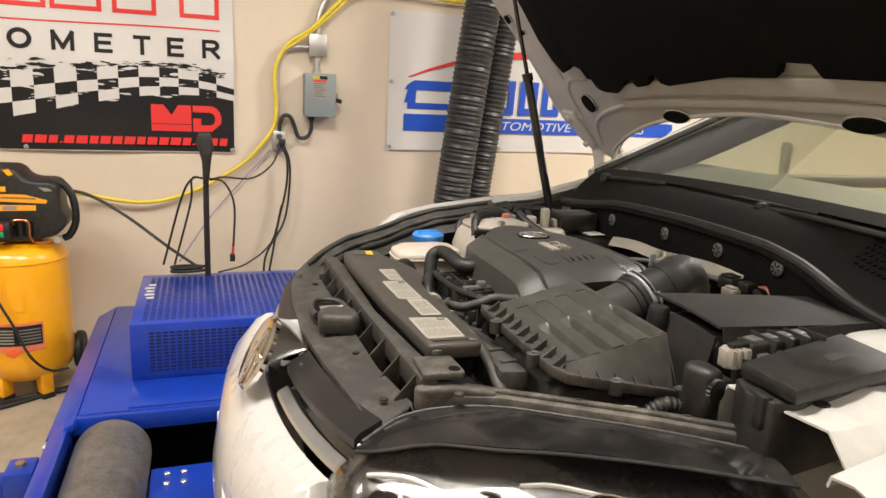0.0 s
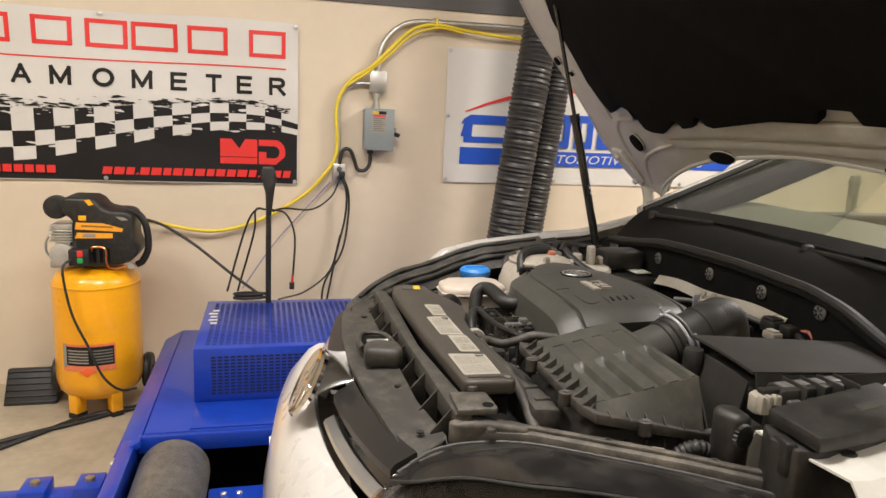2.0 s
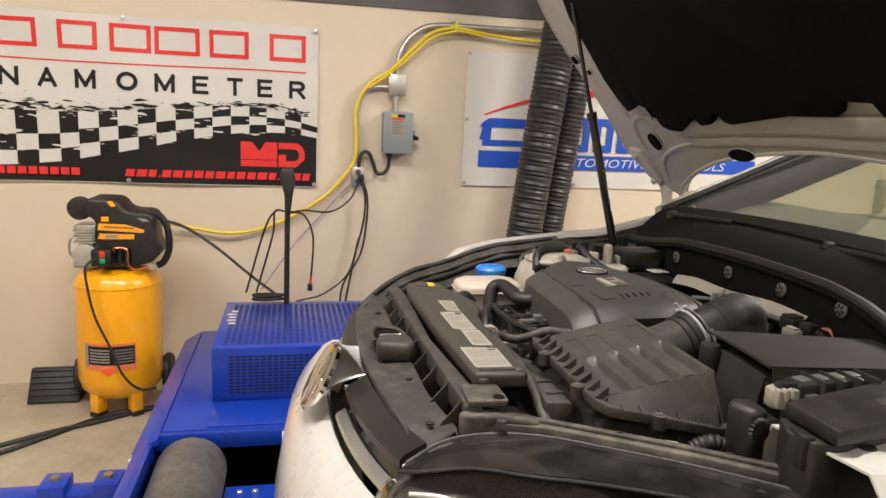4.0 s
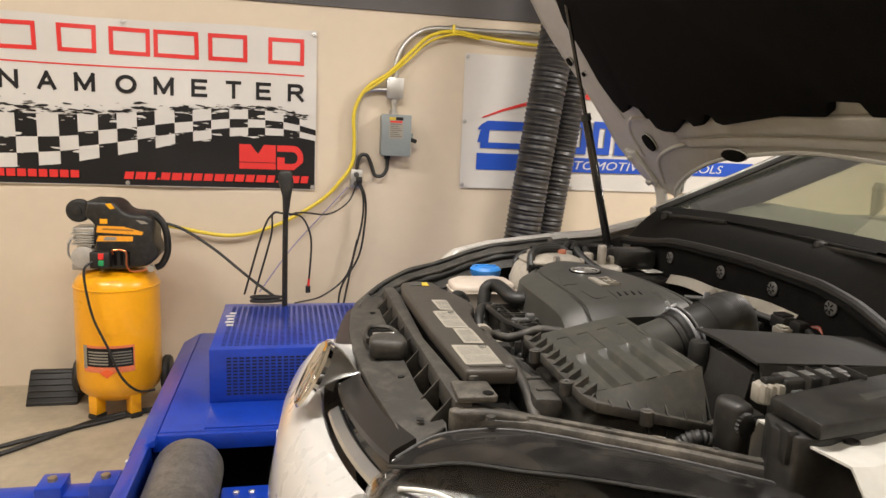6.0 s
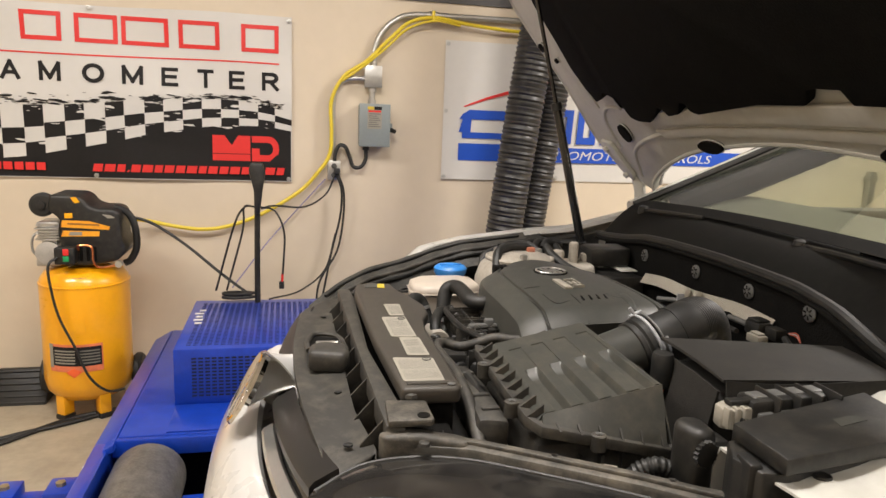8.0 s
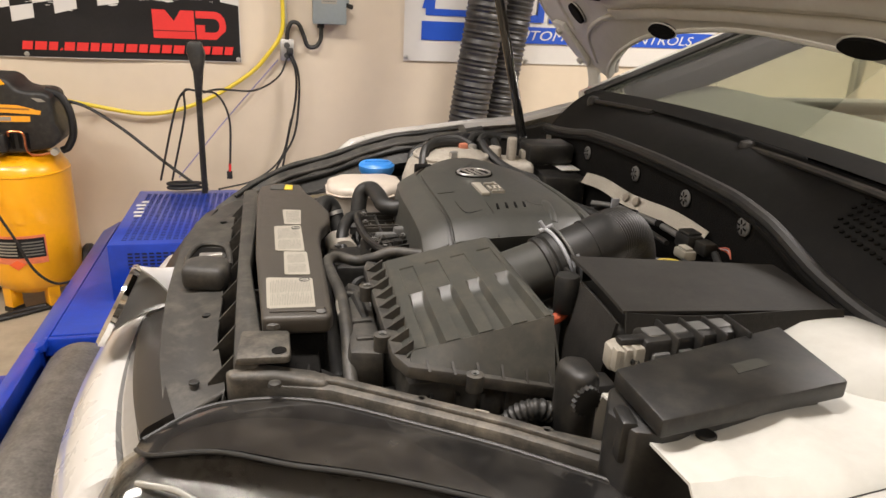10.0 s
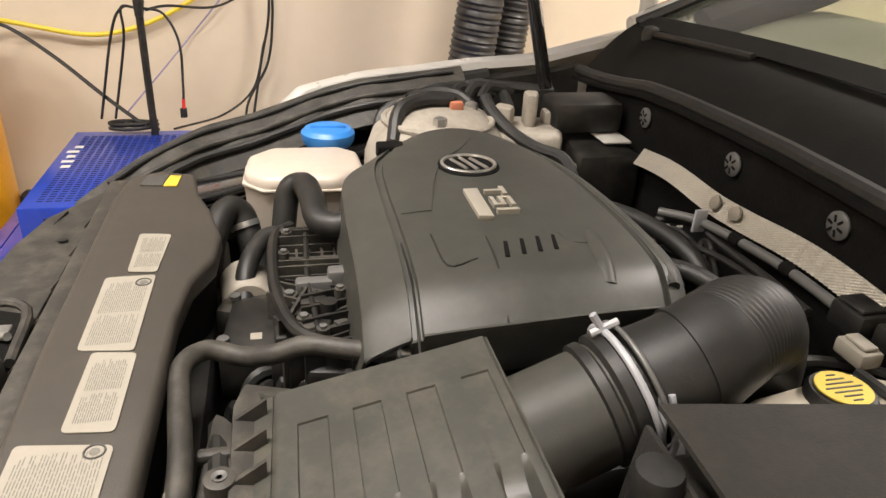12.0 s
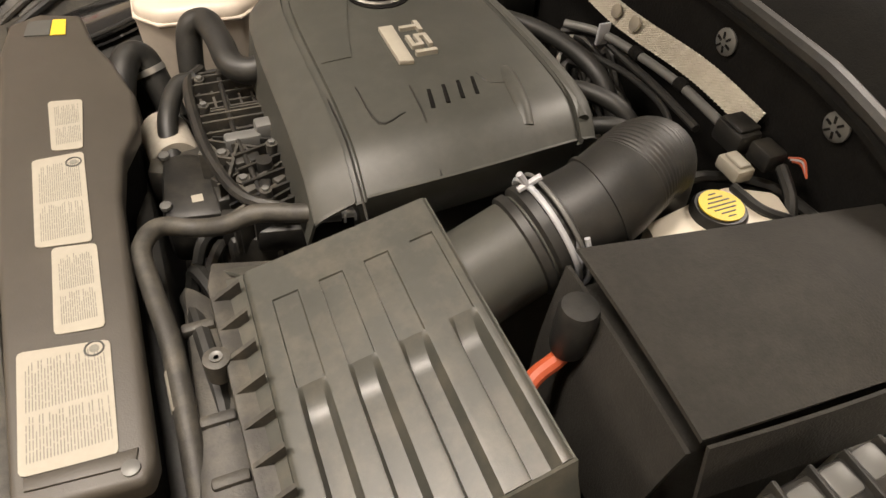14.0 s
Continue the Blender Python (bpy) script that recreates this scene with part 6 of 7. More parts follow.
def engine_cover():
    # outline, counter-clockwise from the near front corner
    left = [(0.772, 1.354), (0.776, 1.45), (0.782, 1.655), (0.813, 1.725), (0.858, 1.781)]
    right = [(1.072, 1.375), (1.080, 1.45), (1.076, 1.592), (1.062, 1.70), (1.040, 1.776)]
    L, R = spline([(x, y, 0) for x, y in left], 8), spline([(x, y, 0) for x, y in right], 8)

    def lay(u, k, dz=0.0):
        a, b = L[k], R[k]
        q = a * (1 - u) + b * u
        v = k / (len(L) - 1)
        bow = 0.018 * math.sin(math.pi * u) * max(0, 1 - 3.2 * v) * -1 + 0.03 * math.sin(math.pi * u) * max(0, 3 * v - 2)
        edge = min(u, 1 - u)
        z = 1.168 + 0.022 * math.sin(math.pi * min(1, max(0, u))) ** 0.6 + 0.010 * math.sin(math.pi * v)
        near = max(0, 1 - v / 0.14)
        z -= 0.018 * near ** 2
        if u < 0.13:
            z -= 0.010 * (1 - u / 0.13)
        if 0.125 < u < 0.155:
            z -= 0.004
        if 0.90 < u < 0.925:
            z -= 0.006
        return Vector((q.x, q.y + bow, z + dz))
    us = sorted([i / 60 for i in range(61)] + [0.124, 0.127, 0.153, 0.157, 0.899, 0.902, 0.923, 0.927])
    ks = range(len(L))
    ec = part("engine_cover", sheet(lay, us, ks, 0.004), M_COVER, car, "black plastic engine cover", 40)

    def skirt(i, k):
        n = len(us) - 1
        u = us[i]
        a = lay(u, 0)
        low = Vector((a.x, a.y + 0.022, a.z - (0.062 if u > 0.14 else 0.012)))
        bulge = 0.006 * math.sin(math.pi * k)
        return a * (1 - k) + low * k + Vector((0, -bulge, 0))
    part("near_face", sheet(skirt, range(len(us)), lin(0, 1, 9), 0.003), M_COVER, ec, "", 50)
    part("side_face", sheet(lambda k, s: lay(0, k) * (1 - s) + Vector((L[k].x - 0.008, L[k].y, 1.115)) * s, ks, lin(0, 1, 5), 0.003), M_COVER, ec, "", 50)
    part("side_face", sheet(lambda k, s: lay(1, k) * (1 - s) + Vector((R[k].x + 0.012, R[k].y, 1.08)) * s + Vector((0.006 * math.sin(math.pi * s), 0, 0)), ks, lin(0, 1, 5), 0.003), M_COVER, ec, "", 50)
    part("far_face", sheet(lambda u, s: lay(u, len(L) - 1) * (1 - s) + (lay(u, len(L) - 1) + Vector((0, 0.01, -0.09))) * s, lin(0, 1, 20), lin(0, 1, 4), 0.003), M_COVER, ec, "", 50)
    zt = 1.2005

    def surf(x, y):
        best = min((abs(q.x - x) + abs(q.y - y), q.z) for q in (lay(u, k) for u in us[::2] for k in ks))
        return best[1]
    # panel joints and relief
    for pts in ([(0.812, 1.325, 1.170), (0.818, 1.40, 1.190), (0.820, 1.47, 1.193)], [(0.888, 1.345, 1.180), (0.893, 1.40, 1.1985), (0.897, 1.452, zt)], [(0.848, 1.469, 1.1985), (0.851, 1.410, 1.196), (0.879, 1.416, 1.199)], [(0.969, 1.455, zt), (0.976, 1.437, zt), (1.002, 1.434, 1.198)]):
        part("joint_line", tube([(a, b, surf(a, b) - 0.0002) for a, b, c in pts], 0.0012, 6, 4), M_PLASTIC, ec)
    # vent shade as black bars set into the cover
    for k in range(4):
        x = 0.909 + 0.0165 * k
        part("vent_slot", box(-0.0022, 0.0022, -0.015, 0.015, -0.002, 0.0012, 0.001, m=pose(x, 1.427 + 0.003 * k, surf(x, 1.427) - 0.0003, 0, 0, -12)), M_FELT_SHADE, ec)
    part("boss", tube([(0.989, 1.380, 1.176), (0.993, 1.400, 1.185), (0.998, 1.43, 1.188), (1.003, 1.455, 1.186), (1.006, 1.48, 1.176)], 0.010, 12, 5), M_COVER, ec)
    part("edge_ridge", tube([(1.058, 1.385, 1.168), (1.062, 1.45, 1.178), (1.058, 1.60, 1.180), (1.045, 1.70, 1.178)], 0.007, 10, 6), M_COVER, ec)
    part("textured_band", sheet(lambda s, k: lay(0.17 + 0.10 * k + 0.02 * s, int(11 + s), 0.0012 + 0.0006 * math.sin(s * 2.2) * math.sin(k * 40)), lin(0, 15, 16), lin(0, 1, 12), 0.001), M_COVER, ec)
    # black block painting the shade of the notch
    part("corner_notch", box(0.835, 0.870, 1.735, 1.760, 1.170, 1.190, 0.003), M_FELT_SHADE, ec)
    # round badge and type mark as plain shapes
    c = (0.926, 1.632, zt)
    part("round_badge", lathe([(0.036, -0.004), (0.036, 0.0005), (0.033, 0.001)], c, 36), M_FELT_SHADE, ec, "round recessed badge")
    part("badge_ring", tube([(c[0] + 0.031 * math.cos(a), c[1] + 0.029 * math.sin(a), zt + 0.002) for a in lin(0, 2 * math.pi, 33)], 0.0022, 8, 1, caps=False), M_SILVER, ec, "silver ring")
    for k in (-1, 0, 1):
        part("badge_bar", rod((c[0] + 0.012 * k - 0.006, c[1] + 0.021 - 0.004 * abs(k), zt + 0.002), (c[0] + 0.012 * k + 0.006, c[1] - 0.021 + 0.004 * abs(k), zt + 0.002), 0.0020, 8), M_SILVER, ec)
    part("type_plate", prism([(0.899, 1.487), (0.914, 1.484), (0.916, 1.556), (0.900, 1.556)], zt - 0.003, zt + 0.0025, 0.001), M_LABEL, ec, "silver type plate")
    # block mark: bars laid along the cover, u towards the near side, w towards the cabin
    for marks in (((0, 0.020, 0.018, 0.023), (0.0075, 0.0125, 0, 0.0179)), ((0.027, 0.049, 0.0185, 0.023), (0.027, 0.0315, 0.0136, 0.0184), (0.027, 0.049, 0.009, 0.0135), (0.0445, 0.049, 0.0046, 0.0089), (0.027, 0.049, 0, 0.0045)), ((0.057, 0.0625, 0, 0.023),)):
        t = None
        for u0, u1, w0, w1 in marks:
            t = box(0.921 + w0, 0.921 + w1, 1.558 - u1, 1.558 - u0, zt - 0.003, zt + 0.003, bm=t)
        part("type_mark", t, M_LABEL, ec, "silver block mark")


def manifold():
    mf = part("intake_manifold", prism([(0.700, 1.41), (0.775, 1.40), (0.785, 1.66), (0.715, 1.67), (0.695, 1.55)], 0.98, 1.085, 0.012), M_PLASTIC, car, "black ribbed intake manifold")
    part("flange_edge", tube([(0.722, 1.672, 1.115), (0.703, 1.64, 1.118), (0.700, 1.56, 1.120), (0.705, 1.49, 1.122), (0.722, 1.425, 1.126), (0.758, 1.395, 1.125)], 0.006, 8, 6), M_PLASTIC, mf)
    for k in range(11):
        y = 1.545 + 0.0125 * k
        part("web", box(0.706, 0.772, y - 0.0014, y + 0.0014, 1.08, 1.116 + 0.006 * math.sin(k)), M_DUSTY, mf)
    for k in range(5):
        x = 0.712 + 0.014 * k
        part("web", box(x - 0.0014, x + 0.0014, 1.54, 1.672, 1.08, 1.110), M_DUSTY, mf)
    rn = random.Random(3)
    for k in range(9):
        x, y = 0.715 + 0.055 * rn.random(), 1.42 + 0.10 * rn.random()
        part("web", box(-0.028, 0.028, -0.0015, 0.0015, 1.07, 1.112 + 0.012 * rn.random(), m=pose(x, y, 0, 0, 0, 30 + 40 * (k % 4))), M_DUSTY, mf)
    part("boss", rod((0.752, 1.47, 1.07), (0.752, 1.47, 1.128), 0.008), M_PLASTIC, mf)
    part("sensor", box(0.722, 0.760, 1.518, 1.534, 1.09, 1.122, 0.004), M_GREYCLIP, mf, "grey sensor plug")
    part("sensor_plug", box(0.755, 0.782, 1.522, 1.540, 1.10, 1.130, 0.004), M_GREYCLIP, mf, "grey sensor plug")
    part("valve_cover", prism([(0.725, 1.40), (0.775, 1.39), (0.782, 1.50), (0.735, 1.515)], 1.07, 1.10, 0.006), M_PLASTIC, mf)
    for k in range(5):
        part("web", box(-0.03, 0.03, -0.0015, 0.0015, 1.09, 1.124, m=pose(0.755, 1.41 + 0.022 * k, 0, 0, 0, 15)), M_PLASTIC, mf)
    for x, y, r, h in ((0.728, 1.455, 0.007, 1.122), (0.744, 1.428, 0.006, 1.126), (0.716, 1.505, 0.008, 1.118), (0.765, 1.495, 0.006, 1.127), (0.712, 1.585, 0.006, 1.124), (0.716, 1.640, 0.006, 1.122)):
        part("boss", rod((x, y, 1.06), (x, y, h), r), M_DUSTY, mf)
        part("bolt", lathe([(r * 0.62, 0), (r * 0.62, 0.003), (r * 0.3, 0.0035)], (x, y, h), 6), M_GREYCLIP, mf)
    for k in range(14):
        x, y = 0.705 + 0.07 * rn.random(), 1.405 + 0.12 * rn.random()
        w, d = 0.005 + 0.009 * rn.random(), 0.004 + 0.008 * rn.random()
        part("lug", box(-w, w, -d, d, 1.07, 1.100 + 0.022 * rn.random(), 0.002, m=pose(x, y, 0, 0, 0, 60 * rn.random() - 20)), (M_PLASTIC, M_DUSTY)[k % 2], mf)
    for k in range(9):
        y = 1.408 + 0.0145 * k
        part("web", box(-0.036, 0.036, -0.0013, 0.0013, 1.07, 1.113 + 0.005 * math.sin(1.7 * k), m=pose(0.742 + 0.004 * math.sin(k), y, 0, 0, 0, 24 if k % 2 else -20)), M_PLASTIC, mf)
    part("web", tube([(0.742, 1.400, 1.118), (0.738, 1.47, 1.120), (0.735, 1.54, 1.118), (0.738, 1.66, 1.116)], 0.0028, 8, 6), M_PLASTIC, mf)
    # throttle motor
    tm = part("throttle_motor", lathe([(0.012, 0), (0.024, 0.004), (0.027, 0.012), (0.027, 0.07), (0.024, 0.075)], n=24, m=along((0.664, 1.640, 1.066), (0.674, 1.55, 1.072))), M_TOWER, car, "metal throttle motor")
    part("motor_cover", prism([(0.645, 1.46), (0.705, 1.45), (0.715, 1.52), (0.69, 1.565), (0.655, 1.56)], 1.02, 1.088, 0.012), M_PLASTIC, tm)
    part("code_label", box(0.677, 0.688, 1.474, 1.485, 1.088, 1.0886), M_LABEL, tm)
    part("motor_flange", prism([(0.638, 1.545), (0.66, 1.535), (0.715, 1.54), (0.722, 1.56), (0.70, 1.575), (0.65, 1.58)], 1.03, 1.082, 0.006), M_DUSTY, tm)
    part("motor_plug", box(0.700, 0.726, 1.455, 1.485, 1.05, 1.100, 0.004), M_PLASTIC, tm)
    for x, y in ((0.652, 1.475), (0.700, 1.545), (0.66, 1.555)):
        part("screw", lathe([(0.006, 0), (0.006, 0.004), (0.003, 0.005)], (x, y, 1.088), 8), M_GREYCLIP, tm)
    # engine block and dark clutter below
    part("engine_block", box(0.76, 1.16, 1.30, 1.80, 0.72, 1.04, 0.02), M_DARKINK, car)
    part("radiator", box(0.535, 0.60, 1.12, 1.80, 0.70, 1.09, 0.006), M_FELT_SHADE, car)
    part("fan_shroud", box(0.602, 0.640, 1.16, 1.78, 0.70, 1.06, 0.012), M_RUBBER, car)
    part("gearbox", box(0.78, 1.1, 1.0, 1.32, 0.70, 0.84, 0.03), M_ALU, car)


def hoses():
    def hose(name, pts, r, label="black rubber hose", material=None, clip=()):
        h = part(name, tube(pts, r, 12, 7), material or M_RUBBER, car, label)
        for i in clip:
            a, b = Vector(pts[i]), Vector(pts[i + 1])
            part("hose_clip", rod(a + (b - a) * 0.35, a + (b - a) * 0.55, r * 1.13, 16), M_STEEL, h)
        return h
    h = hose("vent_hose", [(0.640, 1.07, 1.045), (0.634, 1.12, 1.075), (0.637, 1.20, 1.105), (0.637, 1.28, 1.118), (0.630, 1.345, 1.122), (0.628, 1.385, 1.126), (0.645, 1.410, 1.124), (0.675, 1.405, 1.118), (0.700, 1.39, 1.128), (0.728, 1.385, 1.138), (0.760, 1.376, 1.137), (0.785, 1.370, 1.136)], 0.0088, "dusty black rubber hose", M_DUSTY)
    part("hose_tip", rod((0.782, 1.370, 1.136), (0.800, 1.366, 1.136), 0.009), M_RUBBER, h)
    for x in (0.802, 0.812, 0.818):
        part("hose_clip", rod((x, 1.3655, 1.136), (x + 0.002, 1.365, 1.136), 0.0105), M_WIREWHITE, h)
    part("hose_tip", rod((0.80, 1.366, 1.136), (0.850, 1.357, 1.133), 0.006), M_STEEL, h)
    part("tape_label", rod((0.637, 1.225, 1.1095), (0.637, 1.258, 1.114), 0.0092, 14), M_LABEL, h)
    hose("coolant_hose", [(0.625, 1.62, 0.95), (0.624, 1.64, 1.04), (0.630, 1.665, 1.10), (0.645, 1.705, 1.122), (0.662, 1.715, 1.115), (0.672, 1.70, 1.085), (0.680, 1.68, 1.05)], 0.0165, clip=(4,))
    hose("coolant_hose", [(0.712, 1.70, 1.06), (0.714, 1.712, 1.10), (0.722, 1.725, 1.138), (0.740, 1.715, 1.150), (0.748, 1.67, 1.148), (0.752, 1.63, 1.142), (0.768, 1.612, 1.140), (0.790, 1.615, 1.142)], 0.0155, clip=(0,))
    hose("vacuum_hose", [(0.668, 1.56, 1.07), (0.672, 1.60, 1.10), (0.690, 1.645, 1.112), (0.712, 1.655, 1.112)], 0.011)
    hose("lower_hose", [(0.660, 1.10, 0.92), (0.65, 1.13, 0.98), (0.625, 1.15, 1.03), (0.60, 1.12, 1.06)], 0.018)
    # metal pipes and their plastic tray behind the radiator
    tr = part("pipe_tray", prism([(0.632, 1.13), (0.676, 1.12), (0.680, 1.25), (0.676, 1.33), (0.652, 1.36), (0.644, 1.25)], 1.04, 1.108, 0.010), M_DUSTY, car, "dusty black cable tray")
    part("tray_pipe", tube([(0.660, 1.14, 1.092), (0.664, 1.22, 1.102), (0.660, 1.30, 1.104), (0.655, 1.35, 1.09)], 0.008, 10, 6), M_RUBBER, tr)
    for y in (1.16, 1.21, 1.30):
        part("tray_clip", box(0.645, 0.672, y - 0.005, y + 0.005, 1.10, 1.112, 0.003), M_DUSTY, tr)
    hose("pipe", [(0.605, 1.10, 1.02), (0.63, 1.085, 1.03), (0.66, 1.09, 0.98), (0.672, 1.10, 0.9)], 0.016)
    hose("rear_pipe", [(1.00, 1.73, 1.10), (1.08, 1.70, 1.12), (1.14, 1.62, 1.13), (1.17, 1.52, 1.12), (1.18, 1.45, 1.06)], 0.011)
    hose("rear_pipe", [(1.09, 1.50, 1.13), (1.12, 1.46, 1.14), (1.145, 1.42, 1.13), (1.16, 1.38, 1.08)], 0.010)
    hose("rear_pipe", [(1.08, 1.44, 1.10), (1.11, 1.42, 1.125), (1.14, 1.395, 1.12), (1.15, 1.36, 1.06)], 0.010, "breather pipe", M_RUBBER)
    # harness along the shield
    hn = hose("wiring_harness", [(1.165, 1.60, 1.145), (1.19, 1.56, 1.150), (1.205, 1.50, 1.152), (1.21, 1.43, 1.156), (1.205, 1.37, 1.160), (1.20, 1.33, 1.162)], 0.0055, "grey sleeved wiring harness", M_GREYCLIP)
    for p in ((1.205, 1.50, 1.152), (1.21, 1.42, 1.157)):
        part("harness_tape", lathe([(0.007, -0.008), (0.008, 0), (0.007, 0.008)], n=12, m=Matrix.Translation(p) @ pose(0, 0, 0, 90)), M_FELT_SHADE, hn)
    part("cable_tie", box(1.18, 1.196, 1.548, 1.552, 1.14, 1.168, 0.001), M_WIREWHITE, hn)
    part("connector", box(1.188, 1.218, 1.300, 1.340, 1.150, 1.176, 0.005), M_PLASTIC, hn, "black connector")
    part("connector", box(1.198, 1.222, 1.268, 1.298, 1.152, 1.174, 0.004), M_PLASTIC, hn, "black connector")
    part("connector", box(1.164, 1.186, 1.268, 1.300, 1.148, 1.163, 0.003), M_LABEL, hn, "cream connector")
    part("wire", tube([(1.16, 1.265, 1.15), (1.165, 1.23, 1.15), (1.19, 1.21, 1.145), (1.22, 1.20, 1.13)], 0.005, 8, 6), M_RUBBER, hn)
    part("wire", tube([(1.215, 1.265, 1.16), (1.205, 1.235, 1.15), (1.20, 1.215, 1.13), (1.215, 1.20, 1.10)], 0.006, 8, 6), M_RUBBER, hn)
    for k, c in enumerate((M_REDCABLE, M_WIREWHITE, M_REDCABLE)):
        part("thin_wire", tube([(1.222, 1.268 - 0.003 * k, 1.168), (1.232, 1.258, 1.170 - 0.003 * k), (1.230, 1.245, 1.158)], 0.0011, 6, 5), c, hn)
    part("connector_ridge", box(1.190, 1.216, 1.305, 1.335, 1.176, 1.180, 0.002), M_PLASTIC, hn)
    part("connector_ridge", box(1.168, 1.182, 1.272, 1.296, 1.163, 1.167, 0.002), M_LABEL, hn)
    part("wire", tube([(1.17, 1.61, 1.13), (1.195, 1.57, 1.14), (1.205, 1.51, 1.135), (1.20, 1.44, 1.14), (1.19, 1.36, 1.145)], 0.005, 8, 6), M_RUBBER, hn)
    part("wire", tube([(1.185, 1.56, 1.12), (1.20, 1.50, 1.125), (1.195, 1.42, 1.13), (1.175, 1.37, 1.12)], 0.004, 8, 6), M_RUBBER, hn)
    rn = random.Random(11)
    for k in range(16):
        x, y = 1.10 + 0.10 * rn.random(), 1.33 + 0.30 * rn.random()
        part("engine_wire", tube([(x, y, 1.04 + 0.05 * rn.random()), (x + 0.03 * rn.random(), y + 0.04 * rn.random(), 1.11), (x + 0.06 * rn.random(), y + 0.05 - 0.1 * rn.random(), 1.08), (x + 0.05, y - 0.06, 1.0)], 0.003 + 0.004 * rn.random(), 7, 5), (M_RUBBER, M_PLASTIC, M_ALU)[k % 3], car)
    for k in range(18):
        x, y = 0.63 + 0.15 * rn.random(), 1.36 + 0.40 * rn.random()
        part("engine_wire", tube([(x, y, 0.98 + 0.05 * rn.random()), (x + 0.03 * rn.random(), y + 0.04 * rn.random(), 1.065), (x + 0.05 * rn.random(), y + 0.06 - 0.12 * rn.random(), 1.05), (x + 0.03, y - 0.05, 0.96)], 0.003 + 0.005 * rn.random(), 7, 5), (M_RUBBER, M_PLASTIC)[k % 2], car)
    for k in range(14):
        x, y = 0.62 + 0.06 * rn.random(), 1.08 + 0.22 * rn.random()
        part("engine_wire", tube([(x, y, 0.90), (x + 0.02, y + 0.02, 1.0 + 0.03 * rn.random()), (x + 0.04 * rn.random(), y + 0.05, 1.02), (x + 0.02, y + 0.08, 0.95)], 0.004 + 0.006 * rn.random(), 7, 5), (M_RUBBER, M_DUSTY)[k % 2], car)


def tanks():
    rim = [(0.662, 1.825), (0.690, 1.793), (0.790, 1.788), (0.830, 1.825), (0.828, 1.90), (0.80, 1.927), (0.70, 1.927), (0.666, 1.89)]
    tk = part("coolant_tank", prism(rim, 1.100, 1.130, 0.012, 3), M_TANK, car, "milky plastic coolant tank")
    part("tank_body", sheet(lambda i, v: Vector((0.752 + (rim[i % 8][0] - 0.752) * (0.90 + 0.09 * v), 1.872 + (rim[i % 8][1] - 1.872) * (0.90 + 0.09 * v), 0.98 + 0.126 * v)), range(9), lin(0, 1, 5), 0.003), M_TANK, tk, "", 60)
    part("tank_seam", prism([(0.660, 1.822), (0.688, 1.790), (0.792, 1.785), (0.833, 1.822), (0.830, 1.903), (0.803, 1.930), (0.698, 1.930), (0.663, 1.893)], 1.109, 1.113, 0.0015), M_TANK, tk)
    cp = part("washer_cap", lathe([(0.036, -0.02), (0.041, -0.012), (0.042, 0.0), (0.036, 0.006), (0.012, 0.008)], (0.788, 1.965, 1.139), 28), M_BLUECAP, car, "blue washer filler cap")
    part("cap_grip", box(0.76, 0.816, 1.960, 1.970, 1.143, 1.150, 0.003), M_BLUECAP, cp)
    part("filler_neck", rod((0.788, 1.965, 1.02), (0.788, 1.965, 1.12), 0.03), M_RUBBER, cp)
    dm = part("suspension_tower", lathe([(0.115, -0.12), (0.110, -0.03), (0.098, 0.005), (0.075, 0.028), (0.045, 0.038), (0.01, 0.040)], (0.948, 1.895, 1.155), 32), M_TOWER, car, "dusty painted suspension tower")
    part("tower_hose", tube([(0.872, 1.84, 1.16), (0.885, 1.875, 1.195), (0.92, 1.90, 1.205), (0.97, 1.905, 1.205)], 0.011, 10, 6), M_RUBBER, dm)
    part("tower_hose", tube([(0.91, 1.945, 1.195), (0.95, 1.955, 1.203), (0.99, 1.945, 1.20), (1.01, 1.92, 1.185)], 0.010, 10, 6), M_PLASTIC, dm)
    part("red_tab", box(0.965, 0.985, 1.885, 1.90, 1.19, 1.205, 0.003), mat("rust_tab", (0.45, 0.16, 0.09), 0.6), dm)
    br = part("strut_bracket", prism([(1.03, 1.86), (1.06, 1.84), (1.12, 1.845), (1.15, 1.88), (1.14, 1.95), (1.06, 1.97), (1.04, 1.92)], 1.08, 1.165, 0.015, 3), M_TOWER, car, "dusty painted strut bracket")
    part("bracket_tip", prism([(1.085, 1.89), (1.10, 1.885), (1.115, 1.92), (1.09, 1.925)], 1.16, 1.215, 0.006), M_TOWER, br)
    part("cable", tube([(1.03, 1.93, 1.20), (1.035, 1.90, 1.185), (1.055, 1.86, 1.165), (1.085, 1.83, 1.15), (1.12, 1.80, 1.14), (1.13, 1.76, 1.10)], 0.010, 10, 6), M_RUBBER, br)
    for k in range(3):
        part("cable", tube([(0.98 + 0.025 * k, 1.955, 1.19), (1.0 + 0.025 * k, 1.975, 1.205), (1.03 + 0.03 * k, 1.98, 1.195)], 0.009, 8, 5), M_RUBBER, br)
